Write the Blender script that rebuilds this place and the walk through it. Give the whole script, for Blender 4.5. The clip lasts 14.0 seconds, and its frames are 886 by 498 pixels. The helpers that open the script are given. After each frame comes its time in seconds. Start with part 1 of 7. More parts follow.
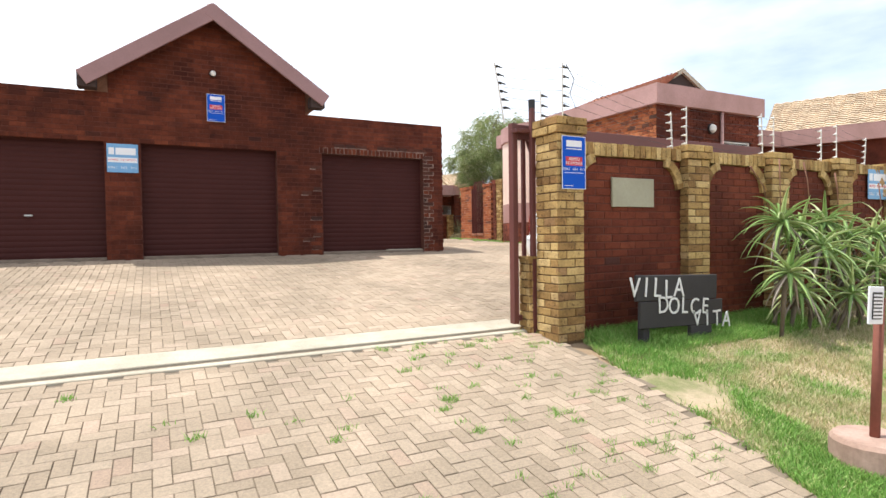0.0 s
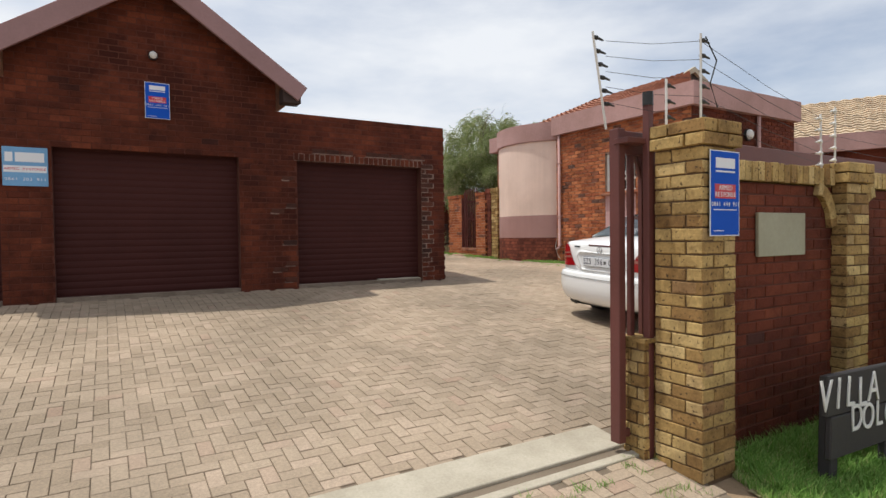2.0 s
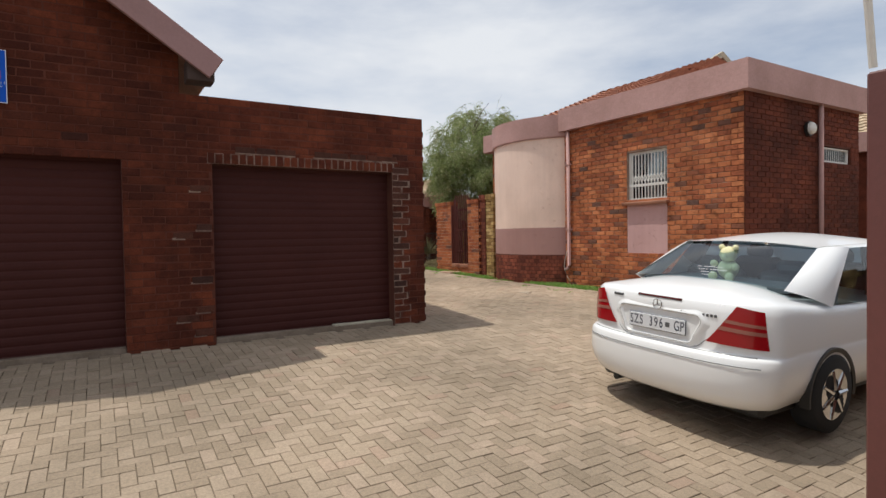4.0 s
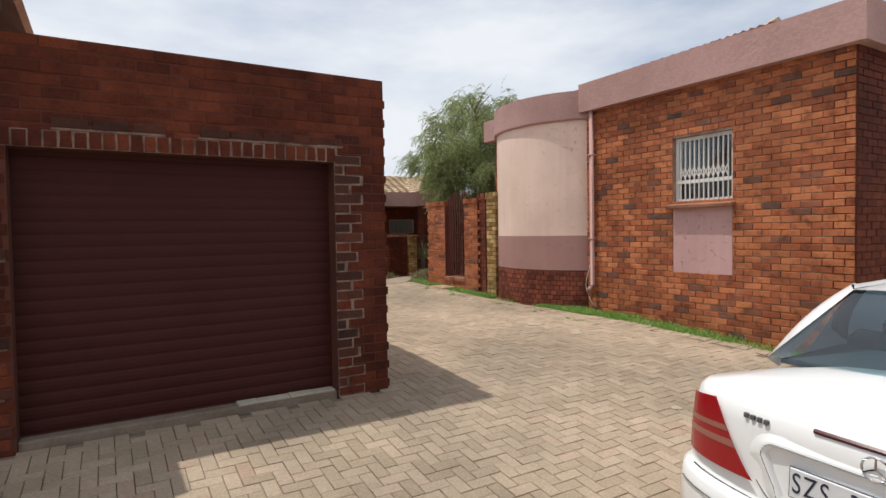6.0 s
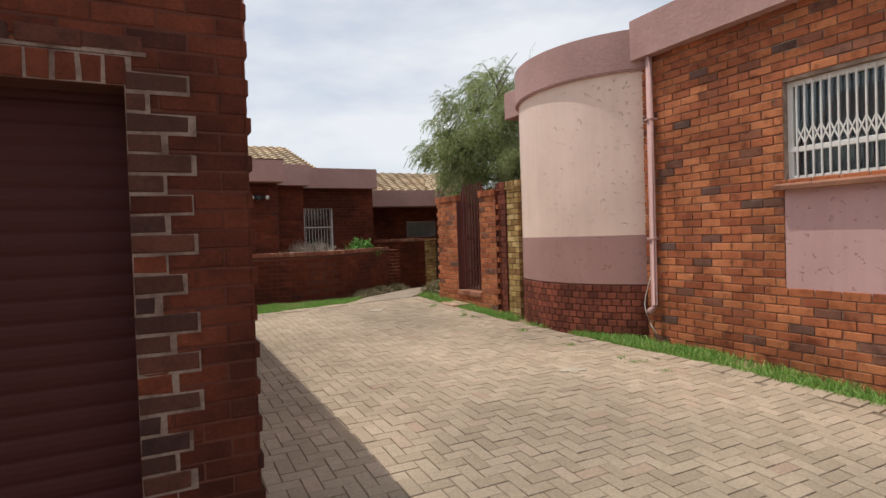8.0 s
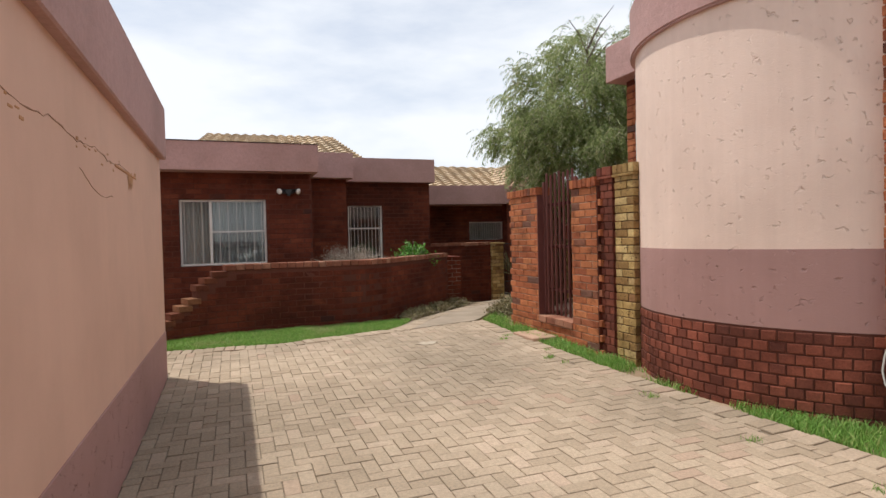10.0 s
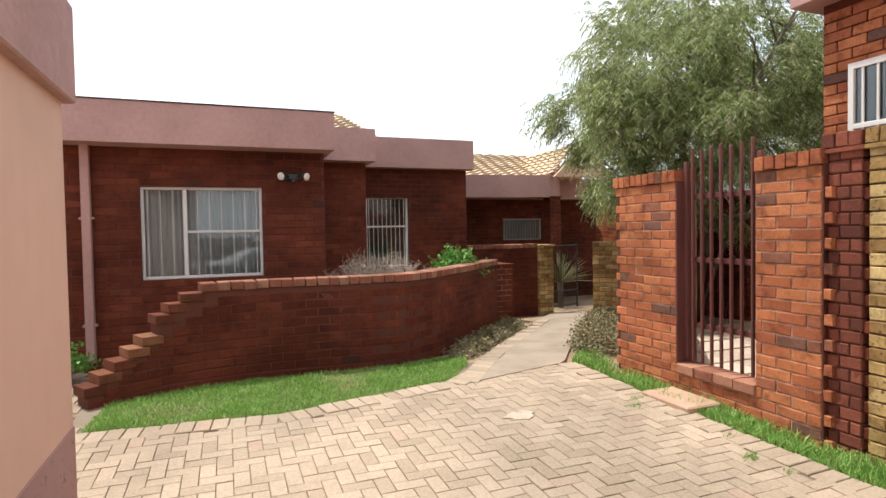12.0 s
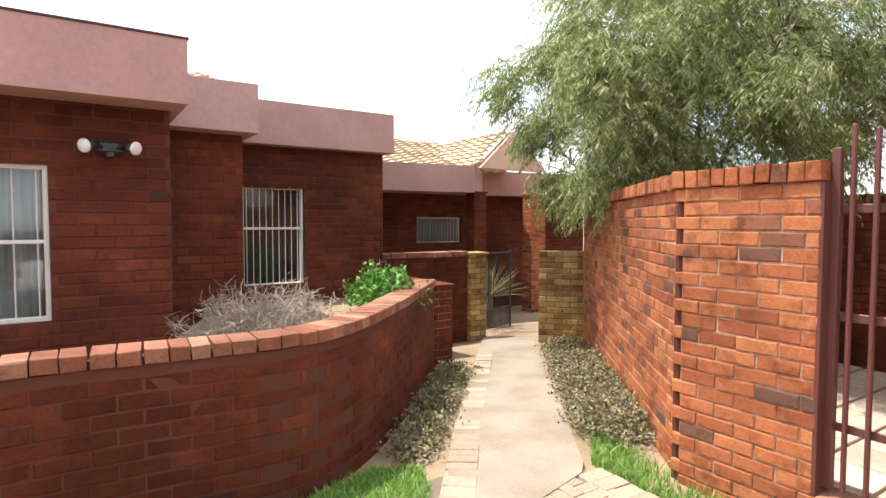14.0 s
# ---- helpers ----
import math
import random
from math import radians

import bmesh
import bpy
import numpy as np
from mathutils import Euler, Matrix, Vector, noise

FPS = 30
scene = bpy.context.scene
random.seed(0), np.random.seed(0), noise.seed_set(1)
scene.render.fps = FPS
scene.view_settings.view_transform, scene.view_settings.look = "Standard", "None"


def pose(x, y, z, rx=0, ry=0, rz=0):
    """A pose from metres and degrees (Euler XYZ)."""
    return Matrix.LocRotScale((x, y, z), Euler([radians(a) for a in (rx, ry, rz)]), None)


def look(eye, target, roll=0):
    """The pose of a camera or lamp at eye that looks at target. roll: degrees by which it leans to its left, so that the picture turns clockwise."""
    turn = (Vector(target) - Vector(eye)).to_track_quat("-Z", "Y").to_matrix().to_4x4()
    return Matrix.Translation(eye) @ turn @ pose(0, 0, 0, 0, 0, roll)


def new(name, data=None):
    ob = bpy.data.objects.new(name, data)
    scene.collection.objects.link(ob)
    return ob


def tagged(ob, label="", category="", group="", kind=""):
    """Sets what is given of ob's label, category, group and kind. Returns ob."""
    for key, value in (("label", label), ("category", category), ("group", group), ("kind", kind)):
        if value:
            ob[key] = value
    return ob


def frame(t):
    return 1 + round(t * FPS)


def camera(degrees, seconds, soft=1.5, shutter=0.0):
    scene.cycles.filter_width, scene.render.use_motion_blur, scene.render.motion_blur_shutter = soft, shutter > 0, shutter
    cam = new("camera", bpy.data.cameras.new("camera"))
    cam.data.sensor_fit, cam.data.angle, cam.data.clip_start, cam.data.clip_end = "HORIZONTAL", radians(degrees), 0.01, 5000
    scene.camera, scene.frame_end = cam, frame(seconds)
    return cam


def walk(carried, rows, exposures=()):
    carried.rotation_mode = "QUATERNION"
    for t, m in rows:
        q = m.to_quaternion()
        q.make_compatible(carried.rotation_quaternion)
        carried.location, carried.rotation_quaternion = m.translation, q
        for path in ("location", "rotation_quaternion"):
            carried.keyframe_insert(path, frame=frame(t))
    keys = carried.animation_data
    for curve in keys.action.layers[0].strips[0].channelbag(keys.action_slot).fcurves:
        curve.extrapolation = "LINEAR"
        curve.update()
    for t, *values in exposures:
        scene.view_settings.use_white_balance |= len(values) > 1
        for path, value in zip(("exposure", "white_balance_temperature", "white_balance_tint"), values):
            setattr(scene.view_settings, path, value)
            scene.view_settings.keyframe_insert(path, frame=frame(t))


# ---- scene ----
cam = camera(76.5, 14.0)
PATH = [
    (0, (0.404, 0.311, 1.482), (1.326, 2.086, 1.434), -0.8),
    (0.5, (0.456, 0.936, 1.586), (1.412, 2.692, 1.539), -0.6),
    (1, (0.518, 1.528, 1.715), (1.501, 3.269, 1.665), -0.7),
    (1.5, (0.634, 2.081, 1.829), (1.643, 3.808, 1.78), -0.6),
    (2, (0.872, 2.642, 1.964), (1.899, 4.357, 1.914), -0.7),
    (2.5, (1.149, 3.185, 2.093), (2.195, 4.889, 2.043), -0.7),
    (3, (1.51, 3.713, 2.196), (2.56, 5.414, 2.149), -0.7),
    (3.2, (1.69, 3.929, 2.216), (2.741, 5.63, 2.171), -0.8),
    (5.5, (3.678, 6.429, 2.561), (4.716, 8.138, 2.5), -1.0),
    (6, (4.09, 6.954, 2.578), (5.12, 8.667, 2.514), -0.9),
    (6.5, (4.502, 7.482, 2.563), (5.522, 9.202, 2.494), -1.0),
    (7, (4.939, 7.959, 2.533), (5.944, 9.687, 2.472), -1.2),
    (7.2, (5.141, 8.18, 2.529), (6.128, 9.918, 2.47), -1.3),
    (9.3, (6.753, 10.412, 2.542), (7.508, 12.264, 2.506), -1.6),
    (9.5, (6.81, 10.692, 2.564), (7.542, 12.553, 2.525), -1.3),
    (10, (6.936, 11.354, 2.614), (7.637, 13.227, 2.573), -1.4),
    (10.5, (6.988, 12.047, 2.657), (7.678, 13.924, 2.616), -1.2),
    (11, (7.045, 12.727, 2.684), (7.727, 14.607, 2.639), -1.3),
    (11.5, (7.058, 13.414, 2.704), (7.749, 15.29, 2.655), -1.2),
    (12, (7.067, 14.076, 2.743), (7.784, 15.941, 2.683), -1.0),
    (12.5, (7.115, 14.754, 2.737), (7.885, 16.598, 2.67), -1.0),
    (13, (7.212, 15.397, 2.773), (8.066, 17.204, 2.7), -0.9),
    (13.5, (7.381, 16.044, 2.864), (8.374, 17.778, 2.776), -0.3),
    (14, (7.637, 16.654, 2.941), (8.732, 18.325, 2.846), 0.1),
]
LIGHT = [(0, 0.39), (0.5, 0.23), (1.0, 0.08), (1.5, -0.10), (2.0, -0.35), (2.5, -0.52), (3.0, -0.55), (5.5, -0.35), (6.5, -0.38), (7.0, -0.4), (9.5, -0.35), (10.0, -0.17), (10.5, 0.05), (11.0, 0.25), (11.5, 0.35), (12.5, 0.46), (13.0, 0.54), (13.5, 0.72), (14.0, 0.92)]
walk(cam, [(t, look(eye, target, roll)) for t, eye, target, roll in PATH], [(t, stops, 6270 if t < 1 else 6430, 10) for t, stops in LIGHT])

# ---- world, sun, exposure ----
SUN_DIR = Vector((-0.74, 0.66, 2.86)).normalized()
world = bpy.data.worlds.new("sky_world")
scene.world = world
world.use_nodes = True
wn, wl = world.node_tree.nodes, world.node_tree.links
wn.clear()
sky = wn.new("ShaderNodeTexSky")
sky.sky_type = "NISHITA"
sky.sun_disc = False
sky.sun_elevation = math.asin(SUN_DIR.z)
sky.sun_rotation = math.atan2(SUN_DIR.x, SUN_DIR.y)
sky.dust_density = 1.0
sky.ozone_density = 3.0
coord = wn.new("ShaderNodeTexCoord")
stretch = wn.new("ShaderNodeMapping")
stretch.inputs["Scale"].default_value = (1.0, 1.0, 3.2)
cloud = wn.new("ShaderNodeTexNoise")
cloud.inputs["Scale"].default_value = 1.7
cloud.inputs["Detail"].default_value = 8
cloud.inputs["Roughness"].default_value = 0.55
cover = wn.new("ShaderNodeMapRange")
cover.inputs["From Min"].default_value = 0.32
cover.inputs["From Max"].default_value = 0.62
cover.inputs["To Min"].default_value = 0.32
blend = wn.new("ShaderNodeMix")
blend.data_type = "RGBA"
blend.inputs["B"].default_value = (7.9, 8.15, 8.5, 1)
back = wn.new("ShaderNodeBackground")
back.inputs["Strength"].default_value = 0.14
wout = wn.new("ShaderNodeOutputWorld")
wl.new(coord.outputs["Generated"], stretch.inputs["Vector"])
wl.new(stretch.outputs["Vector"], cloud.inputs["Vector"])
wl.new(cloud.outputs["Fac"], cover.inputs["Value"])
wl.new(cover.outputs["Result"], blend.inputs["Factor"])
wl.new(sky.outputs["Color"], blend.inputs["A"])
wl.new(blend.outputs["Result"], back.inputs["Color"])
wl.new(back.outputs["Background"], wout.inputs["Surface"])

sun_data = bpy.data.lights.new("sun", "SUN")
sun_data.energy = 4.2
sun_data.angle = radians(0.55)
sun_data.color = (1.0, 0.965, 0.885)
sun = new("sun", sun_data)
sun.matrix_world = look(SUN_DIR * 60, (0, 0, 0))


# ---- materials ----
def node_mat(name):
    m = bpy.data.materials.new(name)
    m.use_nodes = True
    t = m.node_tree
    return m, t.nodes, t.links, t.nodes["Principled BSDF"]


def noise_at(n, l, scale, detail=6, rough=0.6, vector=None):
    x = n.new("ShaderNodeTexNoise")
    x.inputs["Scale"].default_value = scale
    x.inputs["Detail"].default_value = detail
    x.inputs["Roughness"].default_value = rough
    if vector is not None:
        l.new(vector, x.inputs["Vector"])
    return x.outputs["Fac"]


def ramp(n, l, fac, stops):
    r = n.new("ShaderNodeValToRGB")
    el = r.color_ramp.elements
    while len(el) < len(stops):
        el.new(0.5)
    for e, (p, c) in zip(el, stops):
        e.position, e.color = p, (*c, 1)
    l.new(fac, r.inputs["Fac"])
    return r.outputs["Color"]


def math_node(n, l, op, a, b=None):
    x = n.new("ShaderNodeMath")
    x.operation = op
    for i, v in enumerate((a, b)):
        if v is None:
            continue
        if isinstance(v, (int, float)):
            x.inputs[i].default_value = v
        else:
            l.new(v, x.inputs[i])
    return x.outputs[0]


def mix_col(n, l, fac, a, b, mode="MIX"):
    x = n.new("ShaderNodeMix")
    x.data_type = "RGBA"
    x.blend_type = mode
    for key, v in (("Factor", fac), ("A", a), ("B", b)):
        if isinstance(v, (int, float)):
            x.inputs[key].default_value = v
        elif isinstance(v, tuple):
            x.inputs[key].default_value = (*v, 1)
        else:
            l.new(v, x.inputs[key])
    return x.outputs["Result"]


def bump(n, l, height, strength, dist, bsdf):
    b = n.new("ShaderNodeBump")
    b.inputs["Strength"].default_value = strength
    b.inputs["Distance"].default_value = dist
    l.new(height, b.inputs["Height"])
    l.new(b.outputs["Normal"], bsdf.inputs["Normal"])


def world_pos(n):
    return n.new("ShaderNodeNewGeometry").outputs["Position"]


def piece_random(n, l):
    info = n.new("ShaderNodeObjectInfo").outputs["Random"]
    isl = n.new("ShaderNodeNewGeometry").outputs["Random Per Island"]
    return math_node(n, l, "FRACT", math_node(n, l, "ADD", info, isl))


def piece_mat(name, stops, rough=0.85, grain=60, blotch=2.0, blotch_col=(0.5, 0.45, 0.42), blotch_amt=0.45, relief=0.5, burn=0.0, spots=0.0):
    """Bricks and pavers: a tone for each piece, grain, weather stains over many pieces."""
    m, n, l, b = node_mat(name)
    pos = world_pos(n)
    col = ramp(n, l, piece_random(n, l), stops)
    fine = noise_at(n, l, grain, 5, 0.7, pos)
    col = mix_col(n, l, 0.55, col, ramp(n, l, fine, [(0.25, (0.45, 0.45, 0.45)), (0.75, (1.35, 1.3, 1.25))]), "MULTIPLY")
    big = noise_at(n, l, blotch, 5, 0.6, pos)
    col = mix_col(n, l, blotch_amt, col, ramp(n, l, big, [(0.38, blotch_col), (0.62, (1.25, 1.2, 1.15))]), "MULTIPLY")
    if burn:
        scorch = noise_at(n, l, 8.5, 4, 0.65, pos)
        col = mix_col(n, l, burn, col, ramp(n, l, scorch, [(0.50, (1.08, 1.08, 1.08)), (0.68, (0.40, 0.33, 0.31))]), "MULTIPLY")
        worn = noise_at(n, l, 24, 4, 0.7, pos)
        col = mix_col(n, l, burn * 0.8, col, ramp(n, l, worn, [(0.60, (1, 1, 1)), (0.74, (1.5, 1.55, 1.6))]), "MULTIPLY")
    if spots:
        sp = noise_at(n, l, 42, 2, 0.5, pos)
        fac = ramp(n, l, sp, [(0.62, (0, 0, 0)), (0.7, (spots, spots, spots))])
        col = mix_col(n, l, fac, col, (0.05, 0.03, 0.02))
    l.new(col, b.inputs["Base Color"])
    b.inputs["Roughness"].default_value = rough
    b.inputs["Specular IOR Level"].default_value = 0.22
    bump(n, l, fine, relief * 1.4, 0.008, b)
    return m


def plain_mat(name, colour, rough=0.6, grain=40, vary=0.25, relief=0.2, big=1.3, metal=0.0, dirt=(0.6, 0.56, 0.5), dist=0.004):
    m, n, l, b = node_mat(name)
    pos = world_pos(n)
    fine = noise_at(n, l, grain, 6, 0.65, pos)
    wide = noise_at(n, l, big, 6, 0.6, pos)
    col = mix_col(n, l, vary, colour, ramp(n, l, wide, [(0.35, dirt), (0.6, (1.1, 1.1, 1.1))]), "MULTIPLY")
    col = mix_col(n, l, vary * 0.8, col, ramp(n, l, fine, [(0.3, (0.7, 0.7, 0.7)), (0.7, (1.2, 1.2, 1.2))]), "MULTIPLY")
    l.new(col, b.inputs["Base Color"])
    b.inputs["Roughness"].default_value = rough
    b.inputs["Metallic"].default_value = metal
    if relief:
        bump(n, l, fine, relief, dist, b)
    return m


def glass_mat(name, tint, rough=0.02, mixing=0.55):
    """Window glass: clear with a mirror sheen that grows at glancing angles."""
    m, n, l, b = node_mat(name)
    n.remove(b)
    gloss = n.new("ShaderNodeBsdfGlossy")
    gloss.inputs["Roughness"].default_value = rough
    clear = n.new("ShaderNodeBsdfTransparent")
    clear.inputs["Color"].default_value = (*tint, 1)
    fres = n.new("ShaderNodeFresnel")
    fres.inputs["IOR"].default_value = mixing
    mix = n.new("ShaderNodeMixShader")
    l.new(fres.outputs["Fac"], mix.inputs["Fac"])
    l.new(clear.outputs["BSDF"], mix.inputs[1])
    l.new(gloss.outputs["BSDF"], mix.inputs[2])
    l.new(mix.outputs["Shader"], n["Material Output"].inputs["Surface"])
    return m


def plaster_mat(name, colour, pits=True):
    """Rough troweled plaster with short horizontal gouges."""
    m, n, l, b = node_mat(name)
    pos = world_pos(n)
    mp = n.new("ShaderNodeMapping")
    mp.inputs["Scale"].default_value = (1.0, 1.0, 1.15)
    mp.inputs["Rotation"].default_value = (0.5, 0.6, 0)
    l.new(pos, mp.inputs["Vector"])
    gouge = noise_at(n, l, 15, 4, 0.6, mp.outputs["Vector"])
    cut = ramp(n, l, gouge, [(0.62, (0, 0, 0)), (0.70, (1, 1, 1))])
    wide = noise_at(n, l, 0.9, 6, 0.6, pos)
    fine = noise_at(n, l, 90, 4, 0.7, pos)
    streak_map = n.new("ShaderNodeMapping")
    streak_map.inputs["Scale"].default_value = (7, 7, 0.35)
    l.new(pos, streak_map.inputs["Vector"])
    streak = noise_at(n, l, 1.0, 4, 0.6, streak_map.outputs["Vector"])
    col = mix_col(n, l, 0.35, colour, ramp(n, l, wide, [(0.35, (0.72, 0.68, 0.66)), (0.62, (1.08, 1.08, 1.08))]), "MULTIPLY")
    col = mix_col(n, l, 0.14 if pits else 0.06, col, ramp(n, l, streak, [(0.4, (0.75, 0.7, 0.68)), (0.6, (1.05, 1.05, 1.05))]), "MULTIPLY")
    l.new(col, b.inputs["Base Color"])
    b.inputs["Roughness"].default_value = 0.85
    h = math_node(n, l, "SUBTRACT", math_node(n, l, "MULTIPLY", fine, 0.25), cut if pits else math_node(n, l, "MULTIPLY", gouge, 0.3))
    bump(n, l, h, 0.8 if pits else 0.3, 0.0135 if pits else 0.012, b)
    return m


M_BRICK_GARAGE = piece_mat("brick_garage_maroon", [(0.0, (0.082, 0.0200, 0.0105)), (0.3, (0.102, 0.0252, 0.0125)), (0.75, (0.122, 0.031, 0.0145)), (0.96, (0.145, 0.038, 0.018)), (1.0, (0.06, 0.019, 0.013))], blotch=1.5, blotch_col=(0.5, 0.45, 0.45), blotch_amt=0.9, burn=0.45)
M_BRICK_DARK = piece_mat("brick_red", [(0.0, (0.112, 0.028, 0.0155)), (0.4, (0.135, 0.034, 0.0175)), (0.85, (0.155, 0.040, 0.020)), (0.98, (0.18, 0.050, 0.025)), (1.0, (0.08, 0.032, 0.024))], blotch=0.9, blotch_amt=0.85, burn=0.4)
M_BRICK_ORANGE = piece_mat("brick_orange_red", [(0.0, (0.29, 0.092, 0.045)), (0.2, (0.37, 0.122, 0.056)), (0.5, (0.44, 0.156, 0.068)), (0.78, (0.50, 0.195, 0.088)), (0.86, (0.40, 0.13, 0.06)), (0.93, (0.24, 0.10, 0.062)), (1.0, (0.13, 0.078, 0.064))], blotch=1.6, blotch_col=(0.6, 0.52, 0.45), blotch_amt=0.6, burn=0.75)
M_BRICK_COPING = piece_mat("brick_coping_dusty", [(0.0, (0.25, 0.095, 0.06)), (0.5, (0.32, 0.15, 0.098)), (1.0, (0.40, 0.22, 0.15))], blotch=2.0, blotch_amt=0.5, burn=0.3)
M_BRICK_STEP = piece_mat("brick_step_weathered", [(0.0, (0.12, 0.038, 0.021)), (0.5, (0.16, 0.055, 0.03)), (1.0, (0.23, 0.11, 0.058))], blotch=2.0, blotch_amt=0.6, burn=0.4)
M_MORTAR_OLD = plain_mat("old_pale_mortar", (0.23, 0.16, 0.125), 0.95, 70, 1.0, 0.5, 6.0, dirt=(0.4, 0.3, 0.28))
M_MORTAR_LIME = plain_mat("lime_mortar", (0.50, 0.36, 0.27), 0.95, 70, 1.0, 0.5, 7.0, dirt=(0.42, 0.30, 0.26))
M_MORTAR_GARAGE = plain_mat("mortar_maroon", (0.100, 0.0285, 0.0155), 0.95, 70, 0.6, 0.4)
M_BRICK_BURNT = piece_mat("brick_burnt", [(0.0, (0.055, 0.026, 0.021)), (0.5, (0.085, 0.033, 0.022)), (1.0, (0.115, 0.04, 0.025))], burn=0.4)
M_BRICK_YELLOW = piece_mat("brick_yellow", [(0.0, (0.27, 0.16, 0.062)), (0.35, (0.40, 0.27, 0.105)), (0.7, (0.50, 0.36, 0.15)), (0.9, (0.58, 0.44, 0.21)), (1.0, (0.25, 0.13, 0.06))], blotch=3.0, blotch_amt=0.6, spots=0.8, grain=45, burn=0.4)
M_MORTAR = plain_mat("mortar_grey", (0.38, 0.29, 0.23), 0.95, 70, 1.0, 0.4, 4.0, dirt=(0.40, 0.30, 0.25))
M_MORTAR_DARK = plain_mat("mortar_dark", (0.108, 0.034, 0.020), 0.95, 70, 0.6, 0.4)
M_MORTAR_YEL = plain_mat("mortar_brown", (0.13, 0.078, 0.04), 0.95, 70, 0.5, 0.4)
M_PAVER = piece_mat("clay_paver", [(0.0, (0.315, 0.252, 0.186)), (0.4, (0.355, 0.285, 0.213)), (0.8, (0.385, 0.312, 0.236)), (0.95, (0.41, 0.325, 0.25)), (1.0, (0.35, 0.258, 0.195))], blotch=0.55, blotch_col=(0.68, 0.66, 0.62), blotch_amt=0.6, grain=55, relief=0.4)
M_SAND = plain_mat("joint_sand", (0.20, 0.155, 0.11), 0.95, 90, 0.5, 0.5)
M_SOIL = plain_mat("dry_soil", (0.30, 0.21, 0.13), 0.95, 25, 0.6, 0.6, 0.7)
M_CONCRETE = plain_mat("pale_concrete", (0.46, 0.41, 0.32), 0.9, 60, 0.5, 0.4, 2.0)
M_PATH = plain_mat("smooth_path_paving", (0.305, 0.243, 0.182), 0.9, 50, 0.6, 0.3, 1.5)
M_PINK = plaster_mat("pink_plaster", (0.70, 0.45, 0.335), False)
M_CREAM = plaster_mat("cream_pink_plaster", (0.82, 0.625, 0.52))
M_MAUVE = plaster_mat("mauve_plaster", (0.41, 0.235, 0.21))
M_PANEL = plaster_mat("mauve_panel_plaster", (0.56, 0.345, 0.33))
M_FASCIA = plain_mat("mauve_fascia_paint", (0.46, 0.275, 0.25), 0.85, 22, 0.4, 0.6, 0.9, dist=0.010)
M_DOOR = plain_mat("maroon_door_paint", (0.052, 0.0132, 0.0105), 0.7, 25, 0.25, 0.05)
M_DOOR.node_tree.nodes["Principled BSDF"].inputs["Specular IOR Level"].default_value = 0.2
M_STEEL = plain_mat("maroon_gate_paint", (0.135, 0.042, 0.035), 0.5, 60, 0.35, 0.15)
M_BARGE = plain_mat("barge_board_paint", (0.30, 0.17, 0.165), 0.6, 30, 0.3, 0.1)
M_DARKWOOD = plain_mat("dark_soffit", (0.05, 0.03, 0.025), 0.8)
M_TILE = piece_mat("roof_tile_yellow", [(0.0, (0.50, 0.40, 0.28)), (0.6, (0.58, 0.47, 0.34)), (1.0, (0.47, 0.35, 0.24))], blotch=1.5)
M_TILE_RED = piece_mat("roof_tile_red", [(0.0, (0.36, 0.17, 0.11)), (0.6, (0.45, 0.22, 0.15)), (1.0, (0.32, 0.14, 0.1))], blotch=1.5)
M_WHITE = plain_mat("white_frame_paint", (0.72, 0.70, 0.66), 0.5, 40, 0.25, 0.05)
M_GLASS = glass_mat("window_glass", (0.86, 0.9, 0.9), 0.02, 1.6)
M_CURTAIN = plain_mat("net_curtain", (0.64, 0.62, 0.60), 0.9, 60, 0.5, 0.1)
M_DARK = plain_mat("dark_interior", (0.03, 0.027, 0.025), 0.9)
M_BLACKWOOD = plain_mat("black_board", (0.035, 0.03, 0.03), 0.75, 20, 0.4, 0.4)
M_LETTER = plain_mat("white_letter_paint", (0.75, 0.74, 0.72), 0.8, 60, 0.3, 0.2)
M_BLUE = plain_mat("blue_sign", (0.008, 0.085, 0.50), 0.65, 40, 0.1, 0.0)
M_PALEBLUE = plain_mat("faded_blue_sign", (0.16, 0.36, 0.60), 0.5, 40, 0.3, 0.0)
M_BLUE.node_tree.nodes["Principled BSDF"].inputs["Specular IOR Level"].default_value = 0.15
M_SIGNRED = plain_mat("red_sign", (0.55, 0.03, 0.04), 0.4, 40, 0.1, 0.0)
M_SIGNWHITE = plain_mat("white_sign", (0.75, 0.76, 0.78), 0.4, 40, 0.1, 0.0)
M_PLATE = plain_mat("beige_plate", (0.36, 0.34, 0.24), 0.7, 30, 0.3, 0.1)
M_BLACK = plain_mat("black_metal", (0.02, 0.02, 0.02), 0.45, 50, 0.3, 0.1)
M_GALV = plain_mat("galvanised_steel", (0.55, 0.55, 0.53), 0.45, 50, 0.3, 0.1, metal=0.6)
M_RUST = plain_mat("rusty_pole", (0.22, 0.07, 0.045), 0.8, 40, 0.5, 0.3)


